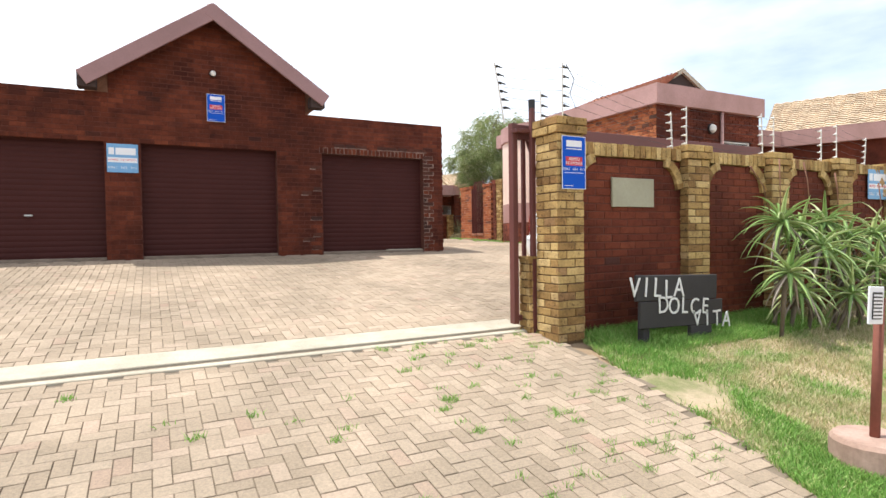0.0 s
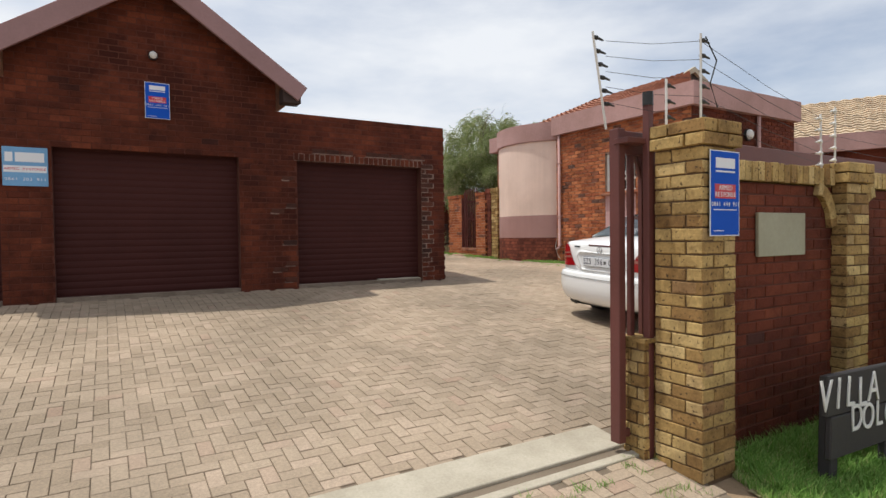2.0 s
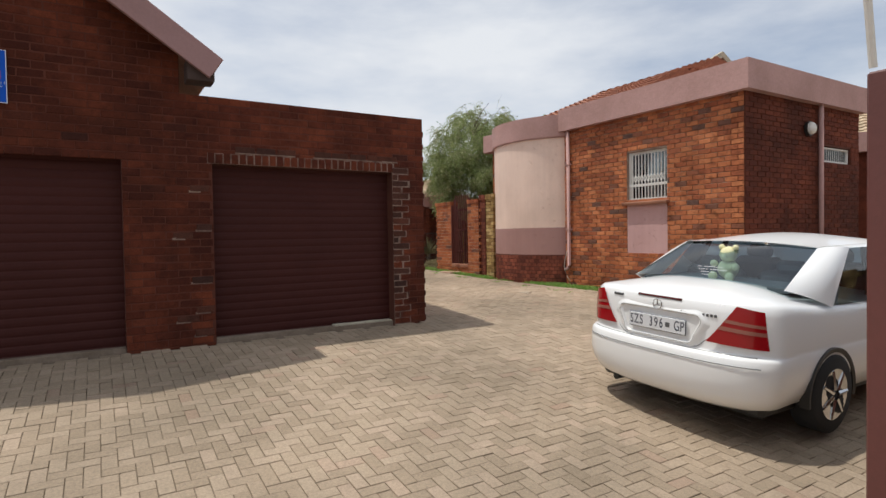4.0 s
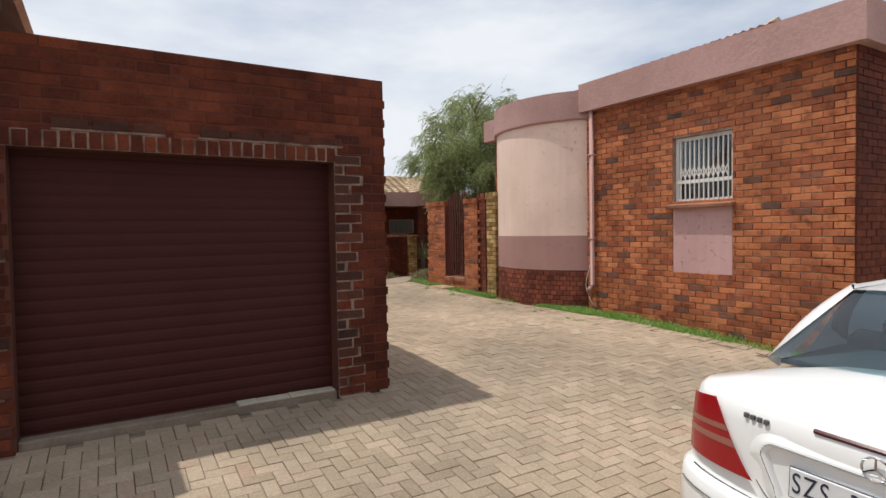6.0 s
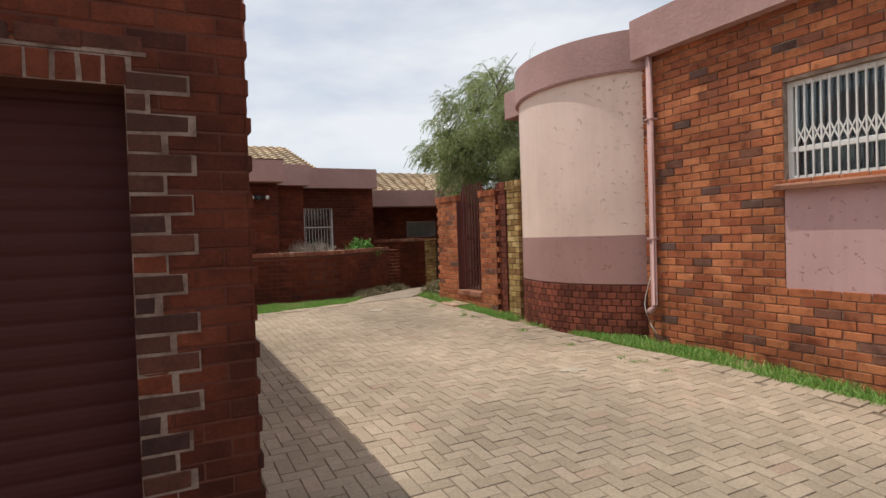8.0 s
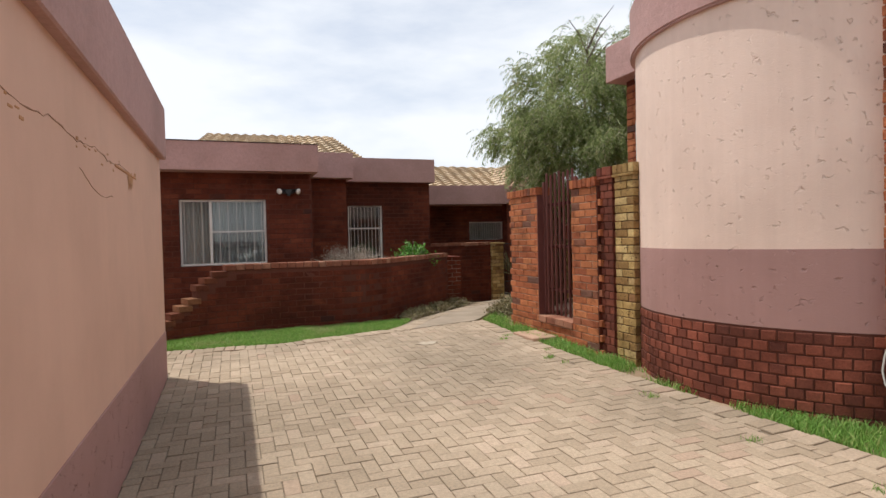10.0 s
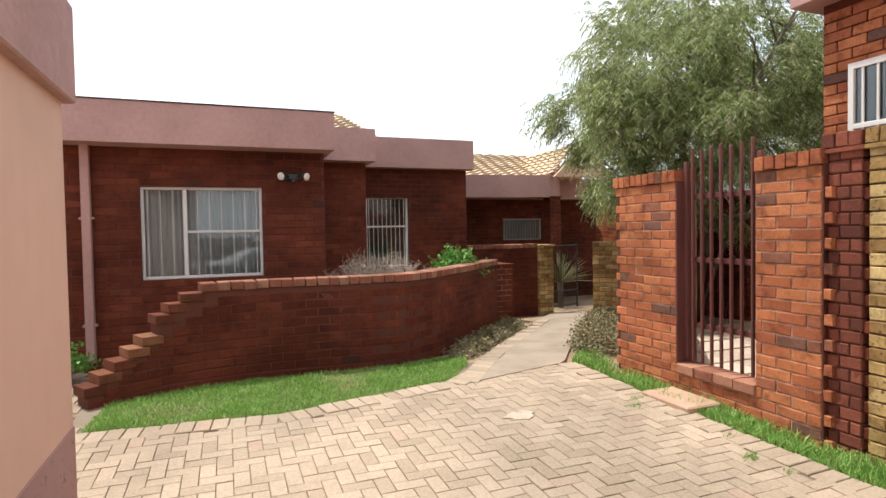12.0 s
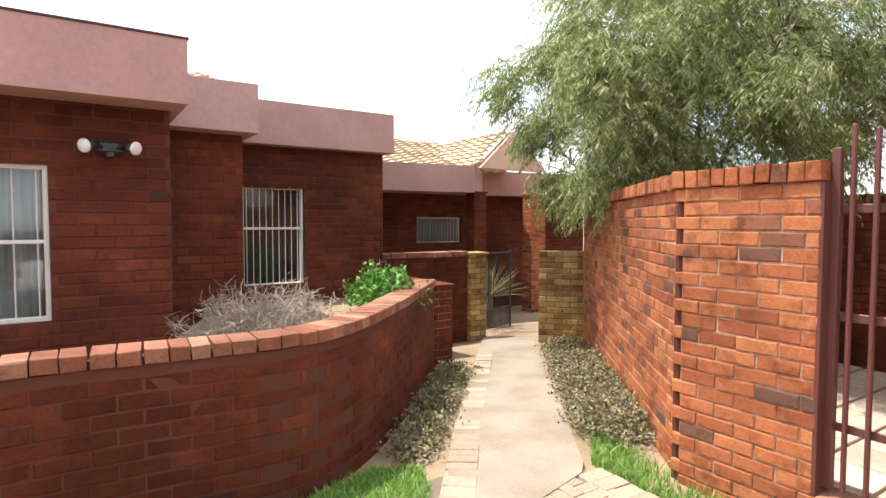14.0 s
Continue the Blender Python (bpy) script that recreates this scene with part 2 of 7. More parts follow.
def turf_mat(name, green, dry, scale, lo, hi, rough=0.7):
    """Grass in two moods, lush and parched, that change in patches over the ground."""
    m, n, l, b = node_mat(name)
    pos = world_pos(n)
    pick = piece_random(n, l)
    patch_ = noise_at(n, l, scale, 4, 0.6, pos)
    fac = ramp(n, l, patch_, [(lo, (0, 0, 0)), (hi, (1, 1, 1))])
    col = mix_col(n, l, fac, ramp(n, l, pick, green), ramp(n, l, pick, dry))
    grain = noise_at(n, l, 35, 4, 0.7, pos)
    col = mix_col(n, l, 0.4, col, ramp(n, l, grain, [(0.3, (0.6, 0.6, 0.6)), (0.7, (1.3, 1.3, 1.3))]), "MULTIPLY")
    l.new(col, b.inputs["Base Color"])
    b.inputs["Roughness"].default_value = rough
    bump(n, l, grain, 0.5, 0.01, b)
    return m


GREEN = [(0.0, (0.13, 0.27, 0.045)), (0.55, (0.22, 0.42, 0.075)), (0.88, (0.34, 0.52, 0.13)), (1.0, (0.52, 0.50, 0.22))]
DRY = [(0.0, (0.26, 0.33, 0.10)), (0.35, (0.46, 0.43, 0.20)), (0.7, (0.62, 0.52, 0.31)), (1.0, (0.70, 0.60, 0.40))]
M_GRASS = turf_mat("grass_blades", GREEN, DRY, 1.1, 0.60, 0.84)
M_DRYGRASS = turf_mat("dry_grass_blades", GREEN, DRY, 1.6, 0.34, 0.52)
M_TURF = turf_mat("turf_thatch", [(0.0, (0.14, 0.16, 0.05)), (1.0, (0.14, 0.16, 0.05))], [(0.0, (0.40, 0.31, 0.20)), (1.0, (0.40, 0.31, 0.20))], 1.6, 0.30, 0.5, 0.95)
M_LEAF = piece_mat("pepper_tree_leaves", [(0.0, (0.12, 0.175, 0.048)), (0.4, (0.25, 0.325, 0.11)), (0.8, (0.42, 0.48, 0.215)), (1.0, (0.61, 0.59, 0.41))], 0.45, 10, 0.6, (0.8, 0.8, 0.7), 0.4, 0.0)


def thin_leaf(m, share):
    """Lets part of the light through a thin leaf."""
    n, l = m.node_tree.nodes, m.node_tree.links
    b = n["Principled BSDF"]
    through_ = n.new("ShaderNodeBsdfTranslucent")
    l.new(b.inputs["Base Color"].links[0].from_socket, through_.inputs["Color"])
    mix = n.new("ShaderNodeMixShader")
    mix.inputs["Fac"].default_value = share
    l.new(b.outputs["BSDF"], mix.inputs[1])
    l.new(through_.outputs["BSDF"], mix.inputs[2])
    l.new(mix.outputs["Shader"], n["Material Output"].inputs["Surface"])


thin_leaf(M_LEAF, 0.42)
thin_leaf(M_GRASS, 0.3)
thin_leaf(M_DRYGRASS, 0.3)
M_BARK = plain_mat("grey_bark", (0.21, 0.17, 0.13), 0.9, 25, 0.5, 0.6)
M_ALOE = piece_mat("aloe_leaf", [(0.0, (0.20, 0.33, 0.10)), (0.6, (0.34, 0.48, 0.17)), (1.0, (0.58, 0.62, 0.33))], 0.4, 10, 3, (0.8, 0.8, 0.7), 0.3, 0.1)
M_DEADBUSH = piece_mat("dead_bush_twigs", [(0.0, (0.30, 0.25, 0.2)), (1.0, (0.5, 0.44, 0.38))], 0.9)
M_GREENBUSH = piece_mat("bright_green_leaves", [(0.0, (0.06, 0.2, 0.03)), (1.0, (0.16, 0.36, 0.06))], 0.5, 10, 3, (0.7, 0.7, 0.6), 0.3, 0.0)
M_GREYBUSH = piece_mat("grey_green_ground_cover", [(0.0, (0.13, 0.13, 0.06)), (0.6, (0.25, 0.23, 0.12)), (1.0, (0.38, 0.31, 0.2))], 0.8, 10, 2, (0.7, 0.7, 0.6), 0.4, 0.0)


# ---- building helpers ----
def mesh_from(name, verts, faces, mats):
    me = bpy.data.meshes.new(name)
    me.from_pydata(verts, [], faces)
    for m in mats if isinstance(mats, (list, tuple)) else [mats]:
        me.materials.append(m)
    me.update()
    return me


def part(name, bm, material, parent=None, label="", smooth=False):
    """Links a bmesh, or a (verts, faces) pair, as one mesh object under a thing or a part."""
    if isinstance(bm, tuple):
        me = mesh_from(name, bm[0], bm[1], material)
    else:
        me = bpy.data.meshes.new(name)
        bmesh.ops.recalc_face_normals(bm, faces=bm.faces)
        bm.to_mesh(me)
        bm.free()
        for m in material if isinstance(material, (list, tuple)) else [material]:
            me.materials.append(m)
    if smooth:
        for p in me.polygons:
            p.use_smooth = True
    ob = new(name, me)
    ob.parent = parent
    if label:
        ob["label"] = label
    return ob


def empty(name, loc=(0, 0, 0), rz=0.0):
    ob = new(name)
    ob.empty_display_size = 0.1
    ob.matrix_basis = pose(*loc, 0, 0, rz)
    return ob


def add_box(bm, lo, hi, bevel=0.0, m=None):
    """A box from corner to corner, optionally bevelled and moved by m."""
    lo, hi = Vector(lo), Vector(hi)
    geo = bmesh.ops.create_cube(bm, size=1.0)
    vs = geo["verts"]
    bmesh.ops.scale(bm, vec=hi - lo, verts=vs)
    bmesh.ops.translate(bm, vec=(lo + hi) / 2, verts=vs)
    if bevel:
        es = list({e for v in vs for e in v.link_edges})
        r = bmesh.ops.bevel(bm, geom=es, offset=bevel, segments=1, affect="EDGES")
        vs = list({v for f in r["faces"] for v in f.verts} | {v for v in vs if v.is_valid})
    if m is not None:
        bmesh.ops.transform(bm, matrix=m, verts=vs)
    return vs


def box(lo, hi, bevel=0.0, m=None):
    bm = bmesh.new()
    add_box(bm, lo, hi, bevel, m)
    return bm


def add_tube(bm, pts, radii, seg=8, cap=True):
    """A round tube along points, with a radius at each."""
    pts = [Vector(p) for p in pts]
    if isinstance(radii, (int, float)):
        radii = [radii] * len(pts)
    rings = []
    for i, p in enumerate(pts):
        d = (pts[min(i + 1, len(pts) - 1)] - pts[max(i - 1, 0)]).normalized()
        a = d.orthogonal().normalized() if abs(d.z) < 0.9 else Vector((1, 0, 0)).cross(d).normalized()
        b = d.cross(a)
        rings.append([bm.verts.new(p + radii[i] * (math.cos(2 * math.pi * k / seg) * a + math.sin(2 * math.pi * k / seg) * b)) for k in range(seg)])
    for r0, r1 in zip(rings, rings[1:]):
        for k in range(seg):
            bm.faces.new((r0[k], r0[(k + 1) % seg], r1[(k + 1) % seg], r1[k]))
    if cap:
        bm.faces.new(rings[0][::-1])
        bm.faces.new(rings[-1])


def tube(pts, radii, seg=8):
    bm = bmesh.new()
    add_tube(bm, pts, radii, seg)
    return bm


def prism(outline, z0, z1):
    """A plan outline raised from z0 to z1."""
    bm = bmesh.new()
    lo = [bm.verts.new((x, y, z0)) for x, y in outline]
    hi = [bm.verts.new((x, y, z1)) for x, y in outline]
    bm.faces.new(lo[::-1])
    bm.faces.new(hi)
    k = len(outline)
    for i in range(k):
        bm.faces.new((lo[i], lo[(i + 1) % k], hi[(i + 1) % k], hi[i]))
    return bm


PROFILE = [(-200, -6.0), (-30, -2.2), (-8, -1.0), (0, -0.24), (3.3, 0.18), (5, 0.41), (6.5, 0.62), (8.5, 0.82), (10, 0.98), (11, 1.09), (12.6, 1.19), (16, 1.25), (18, 1.32), (19.5, 1.36), (22, 1.22), (24, 1.05), (400, 1.0)]


def gz(y):
    """Height of the ground at y."""
    for (a, za), (b, zb) in zip(PROFILE, PROFILE[1:]):
        if y <= b:
            return za + (zb - za) * (y - a) / (b - a)
    return PROFILE[-1][1]


# chamfered brick: x along, y outward, z up, unit size, origin at the middle of its back
def brick_verts(lx, d, lz, c=0.005):
    vs = []
    for y, k in ((0, 0), (d - c, 0), (d, c)):
        a, b = lx / 2 - k, lz / 2 - k
        vs += [(-a, y, -b), (a, y, -b), (a, y, b), (-a, y, b)]
    return vs


BRICK_FACES = [(8, 9, 10, 11)] + [(r * 4 + i, r * 4 + (i + 1) % 4, r * 4 + 4 + (i + 1) % 4, r * 4 + 4 + i) for r in (0, 1) for i in range(4)]
SHARED = {}
WORN = random.Random(41)


def worn_verts(lx, d, lz):
    """A brick with knocked and uneven front edges."""
    return [(x + (WORN.gauss(0, 0.0022) if k > 3 else 0), y - (abs(WORN.gauss(0, 0.0012)) if k > 7 else 0), z + (WORN.gauss(0, 0.0018) if k > 3 else 0)) for k, (x, y, z) in enumerate(brick_verts(lx, d, lz))]


def shared_brick(mat, lx, d, lz):
    key = (mat.name, round(lx, 2), round(d, 3), round(lz, 3), WORN.randrange(5))
    if key not in SHARED:
        SHARED[key] = mesh_from("brick", worn_verts(lx, d, lz), BRICK_FACES, mat)
    return SHARED[key]


PIECES = []


def lay(parent, items, mat, sep=0, focus=None, name="brick", rest="brickwork", d=0.02, where=None):
    """items: (middle of back, along, outward, length, height). The sep nearest the focus become parts, the rest one mesh."""
    if focus is not None:
        items = sorted(items, key=lambda it: (Vector(it[0]) - Vector(focus)).length)
    for c, u, nrm, lx, lz in items[:sep]:
        PIECES.append((name, parent, shared_brick(mat, lx, d, lz), c, u, nrm))
    vs, fs = [], []
    rnd = random.Random(len(items))
    for c, u, nrm, lx, lz in items[sep:]:
        c, u, nrm = Vector(c), Vector(u), Vector(nrm)
        up = u.cross(nrm)
        if up.z < 0:
            up = -up
        o = len(vs)
        j = rnd.uniform(-0.002, 0.003)
        for x, y, z in worn_verts(lx, d, lz):
            vs.append(c + u * x + nrm * (y + j) + up * z)
        fs += [tuple(o + i for i in f) for f in BRICK_FACES]
    if fs:
        ob = part(rest, (vs, fs), mat, parent)
        ob["kind"] = "stuff"


def courses(origin, u, nrm, length, height, holes=(), top=None, course=0.085, blen=0.232, joint=0.011, zskip=0.0, shift=0.0):
    """Stretcher bond over a face: list of brick items, cut round holes (u0, z0, u1, z1 from the origin)."""
    o, u, nrm = Vector(origin), Vector(u).normalized(), Vector(nrm).normalized()
    out = []
    rows = int(height / course)
    for r in range(-1, rows):
        z0 = height - (rows - r) * course
        zc = z0 + course / 2
        x = -(blen / 2 if r % 2 else 0) - shift
        while x < length:
            a, b = max(x, 0), min(x + blen, length)
            x += blen
            spans = [(a, b)]
            for h0, hz0, h1, hz1 in holes:
                if hz0 < zc < hz1:
                    nxt = []
                    for s0, s1 in spans:
                        if s1 <= h0 or s0 >= h1:
                            nxt.append((s0, s1))
                        else:
                            if s0 < h0:
                                nxt.append((s0, h0))
                            if s1 > h1:
                                nxt.append((h1, s1))
                    spans = nxt
            for s0, s1 in spans:
                if s1 - s0 < 0.045:
                    continue
                m = (s0 + s1) / 2
                if top is not None and zc + course / 2 > top(m):
                    continue
                out.append((o + u * m + Vector((0, 0, zc)), u, nrm, s1 - s0 - joint, course - joint))
    return out


def wall_body(origin, u, nrm, length, height, thick, holes=()):
    """A wall with openings cut through it; the face towards nrm lies on the origin."""
    o, u, nrm = Vector(origin), Vector(u).normalized(), Vector(nrm).normalized()
    bm = bmesh.new()
    xs = sorted({0.0, length, *[min(max(h[i], 0), length) for h in holes for i in (0, 2)]})
    zs = sorted({0.0, height, *[min(max(h[i], 0), height) for h in holes for i in (1, 3)]})
    solid = {}
    for i in range(len(xs) - 1):
        for k in range(len(zs) - 1):
            mx, mz = (xs[i] + xs[i + 1]) / 2, (zs[k] + zs[k + 1]) / 2
            solid[i, k] = not any(h[0] < mx < h[2] and h[1] < mz < h[3] for h in holes)
    cache = {}

    def v(x, z, dep):
        key = (x, z, dep)
        if key not in cache:
            cache[key] = bm.verts.new(o + u * x + Vector((0, 0, z)) - nrm * dep)
        return cache[key]
    for (i, k), s in solid.items():
        if not s:
            continue
        x0, x1, z0, z1 = xs[i], xs[i + 1], zs[k], zs[k + 1]
        bm.faces.new((v(x0, z0, 0), v(x1, z0, 0), v(x1, z1, 0), v(x0, z1, 0)))
        bm.faces.new((v(x0, z0, thick), v(x0, z1, thick), v(x1, z1, thick), v(x1, z0, thick)))
        for (di, dk), (p, q) in {(-1, 0): ((x0, z0), (x0, z1)), (1, 0): ((x1, z0), (x1, z1)), (0, -1): ((x0, z0), (x1, z0)), (0, 1): ((x0, z1), (x1, z1))}.items():
            if not solid.get((i + di, k + dk), False):
                bm.faces.new((v(*p, 0), v(*q, 0), v(*q, thick), v(*p, thick)))
    return bm


def brick_wall(name, origin, u, nrm, length, height, thick, mat, mortar, holes=(), top=None, sep=0, focus=None, label="", proud=0.008, bond=0.232, teeth=(), joint=0.011):
    """A piece of the setting: mortar body and its bricks, proud of the joints."""
    n_ = Vector(nrm).normalized()
    body = part(name, wall_body(Vector(origin) - n_ * proud, u, nrm, length, height, thick - proud, holes), mortar)
    tagged(body, label, "wall", kind="structure")
    lay(body, [(Vector(c) - n_ * proud, a, b, e, f) for c, a, b, e, f in courses(origin, u, nrm, length, height, list(holes) + list(teeth), top, blen=bond, joint=joint)], mat, sep, focus, d=proud)
    return body


def text_mesh(words, size, mat, m, parent, name="lettering", depth=0.004):
    cu = bpy.data.curves.new(name, "FONT")
    cu.body, cu.size, cu.extrude = words, size, depth
    cu.align_x, cu.align_y = "CENTER", "CENTER"
    tmp = bpy.data.objects.new(name, cu)
    scene.collection.objects.link(tmp)
    me = bpy.data.meshes.new_from_object(tmp.evaluated_get(bpy.context.evaluated_depsgraph_get()))
    bpy.data.objects.remove(tmp)
    me.materials.clear()
    me.materials.append(mat)
    ob = new(name, me)
    ob.parent = parent
    ob.matrix_basis = m
    return ob


def text_line(words, size, mat, m, parent, depth=0.0008, pitch=0.66):
    """A line of lettering, one mesh for each character."""
    for k, ch in enumerate(words):
        if ch != " ":
            text_mesh(ch, size, mat, m @ Matrix.Translation(((k - (len(words) - 1) / 2) * size * pitch, 0, 0)), parent, "letter", depth)


# ---- ground ----
def ground_sheet():
    ys = sorted({p[0] for p in PROFILE} | {y * 0.5 for y in range(-20, 60)})
    xs = [-220, -40, -10, -4, 0, 4, 8, 12, 16, 24, 60, 240]
    vs = [(x, y, gz(y) - 0.035) for y in ys for x in xs]
    k = len(xs)
    fs = [(r * k + c, r * k + c + 1, r * k + k + c + 1, r * k + k + c) for r in range(len(ys) - 1) for c in range(k - 1)]
    return tagged(part("ground", (vs, fs), M_SOIL), "dry sandy soil ground sloping up to the houses", "ground", kind="structure")


ground = ground_sheet()


def inside(x, y, poly):
    c = False
    for (x0, y0), (x1, y1) in zip(poly, poly[1:] + poly[:1]):
        if (y0 > y) != (y1 > y) and x < (x1 - x0) * (y - y0) / (y1 - y0) + x0:
            c = not c
    return c


OUTER = [(-4.5, -4.0), (2.9, -4.0), (3.55, 2.05), (3.80, 2.7), (4.02, 3.92), (4.05, 5.22), (-4.5, 5.22)]
COURT = [(-4.5, 5.66), (4.1, 5.66), (12.5, 5.66), (12.5, 9.85), (10.75, 9.95), (10.50, 12.9), (10.42, 13.9), (10.36, 15.2), (10.30, 16.5), (10.26, 18.1), (10.3, 19.1), (9.55, 19.2), (9.0, 18.8), (7.4, 18.46), (6.0, 18.6), (5.6, 21.3), (2.0, 21.3), (2.0, 17.75), (6.28, 17.75), (6.28, 11.63), (-4.5, 11.63)]


def sloped(outline, lift, name, mat, step=0.25):
    """A plan outline laid on the ground in narrow bands along y."""
    vs, fs = [], []
    y0, y1 = min(p[1] for p in outline), max(p[1] for p in outline)
    xs0, xs1 = min(p[0] for p in outline), max(p[0] for p in outline)
    y = y0
    while y < y1:
        x = xs0
        while x < xs1:
            if inside(x + step / 2, y + step / 2, outline):
                o = len(vs)
                vs += [(x, y, gz(y) + lift), (x + step, y, gz(y) + lift), (x + step, y + step, gz(y + step) + lift), (x, y + step, gz(y + step) + lift)]
                fs.append((o, o + 1, o + 2, o + 3))
            x += step
        y += step
    return part(name, (vs, fs), mat)


paving = tagged(sloped([(-4.6, -4.1), (2.95, -4.1), (3.6, 2.05), (3.85, 2.7), (4.1, 3.95), (4.12, 5.1), (12.6, 5.1), (12.6, 9.85), (10.8, 9.9), (10.6, 12.0), (10.45, 14), (10.35, 19.3), (1.9, 21.4), (1.9, 17.7), (6.3, 17.5), (6.3, 11.6), (-4.6, 11.6)], -0.011, "paving", M_SAND, 0.11), "herringbone clay paver driveway with sandy joints", "paving", kind="structure")


def pavers():
    w, g, c = 0.0955, 0.005, 0.003
    items = []
    for i in range(-48, 133):
        for j in range(-43, 228):
            d = (i - j) % 4
            if d == 0:
                items.append(((i + 1) * w, (j + 0.5) * w, True))
            elif d == 3:
                items.append(((i + 0.5) * w, (j + 1) * w, False))
    vs, fs = [], []
    rnd = random.Random(3)
    near = 0
    unit = {}
    for x, y, flat in items:
        if not (inside(x, y, OUTER) or inside(x, y, COURT)):
            continue
        a, b = (w - g / 2, w / 2 - g / 2) if flat else (w / 2 - g / 2, w - g / 2)
        lift = rnd.uniform(-0.003, 0.002)
        tx, ty = rnd.gauss(0, 0.005), rnd.gauss(0, 0.005)
        if 6.95 < x < 9.0 and 15.6 < y < 18.3 and near < 300:
            near += 1
            if flat not in unit:
                bv = [(px, py, pz) for pz, k in ((-0.03, 0), (-c, 0), (0, c)) for px, py in ((-a + k, -b + k), (a - k, -b + k), (a - k, b - k), (-a + k, b - k))]
                unit[flat] = mesh_from("paver", bv, BRICK_FACES, M_PAVER)
            ob = new("paver", unit[flat])
            ob.parent = paving
            slope = math.atan2(gz(y + 0.1) - gz(y - 0.1), 0.2)
            ob.matrix_basis = Matrix.Translation((x, y, gz(y) + lift)) @ Euler((slope + ty, tx, 0)).to_matrix().to_4x4()
            continue
        o = len(vs)
        for pz, k in ((-0.03, 0), (-c, 0), (0, c)):
            for px, py in ((-a + k, -b + k), (a - k, -b + k), (a - k, b - k), (-a + k, b - k)):
                vs.append((x + px, y + py, gz(y + py) + pz + lift + tx * px * 1.5 + ty * py * 1.5))
        fs += [tuple(o + q for q in f) for f in BRICK_FACES]
    tagged(part("pavers", (vs, fs), M_PAVER, paving), kind="stuff")


def edge_course(pts, name="edging"):
    """Header bricks laid side by side along a bent line."""
    vs, fs = [], []
    rnd = random.Random(len(pts))
    for (x0, y0), (x1, y1) in zip(pts, pts[1:]):
        d = Vector((x1 - x0, y1 - y0, 0))
        k = max(1, int(d.length / 0.112))
        u = d.normalized()
        s = Vector((-u.y, u.x, 0))
        for i in range(k):
            c = Vector((x0, y0, 0)) + d * ((i + 0.5) / k)
            o = len(vs)
            lift = rnd.uniform(0.0, 0.012)
            for pz, q in ((-0.04, 0), (-0.005, 0), (0, 0.005)):
                for a, b in ((-1, -1), (1, -1), (1, 1), (-1, 1)):
                    p = c + u * a * (d.length / k / 2 - 0.004 - q) + s * b * (0.105 - q)
                    vs.append((p.x, p.y, gz(p.y) + pz + lift))
            fs += [tuple(o + q for q in f) for f in BRICK_FACES]
    tagged(part(name, (vs, fs), M_PAVER, paving), kind="stuff")


edge_course([(10.90, 9.95), (10.80, 11.0), (10.68, 12.0), (10.57, 12.9), (10.47, 13.9), (10.41, 15.2), (10.35, 16.5), (10.31, 18.1), (10.36, 19.1)])
edge_course([(5.98, 18.66), (7.4, 18.52), (9.0, 18.85), (9.5, 19.25)])

# path to the far gate
PATH_LEFT = [(9.05, 18.8), (9.5, 19.45), (10.13, 20.28), (11.2, 21.55), (12.34, 22.92), (13.25, 24.0)]
PATH_RIGHT = [(10.3, 19.1), (10.42, 19.2), (10.85, 19.75), (11.9, 21.0), (13.55, 23.05), (13.9, 23.45)]


def garden_path():
    vs, fs = [], []
    for (a, b), (c, d) in zip(PATH_LEFT, PATH_RIGHT):
        for k in range(5):
            x, y = a + (c - a) * k / 4, b + (d - b) * k / 4
            vs.append((x, y, gz(y) + 0.006))
    for r in range(len(PATH_LEFT) - 1):
        for k in range(4):
            o = r * 5 + k
            fs.append((o, o + 1, o + 6, o + 5))
    k = len(vs)
    rim = [r * 5 for r in range(6)] + [r * 5 + 4 for r in range(5, -1, -1)]
    vs += [(vs[i][0], vs[i][1], vs[i][2] - 0.1) for i in rim]
    for i in range(12):
        fs.append((rim[i], k + i, k + (i + 1) % 12, rim[(i + 1) % 12]))
    return tagged(part("garden_path", (vs, fs), M_PATH), "smooth sandy paved path leading to a gate", "path", kind="structure")


garden_path()
edge_course([(9.12, 18.85), (9.6, 19.45), (10.23, 20.25), (11.3, 21.5), (12.42, 22.86)], "path_edging")

def mortar_spill(x, y, r, seed):
    """A flat splash of dried mortar with an uneven rim."""
    rnd = random.Random(seed)
    rim = [(x + r * rnd.uniform(0.45, 1.0) * math.cos(a), y + 0.8 * r * rnd.uniform(0.45, 1.0) * math.sin(a)) for a in [2 * math.pi * k / 18 for k in range(18)]]
    vs = [(px, py, gz(py) + 0.006) for px, py in rim] + [(px, py, gz(py) - 0.01) for px, py in rim]
    fs = [tuple(range(18))] + [(k, 18 + k, 18 + (k + 1) % 18, (k + 1) % 18) for k in range(18)]
    return part("mortar_spill", (vs, fs), M_SPILL, paving, "pale dried mortar splash")


M_SPILL = plain_mat("dried_mortar", (0.42, 0.35, 0.27), 0.95, 50, 0.4, 0.4, 6.0)
for spill in ((9.15, 17.88, 0.17, 1), (9.42, 13.21, 0.16, 2), (8.35, 10.10, 0.07, 3), (9.32, 13.02, 0.06, 4)):
    mortar_spill(*spill)

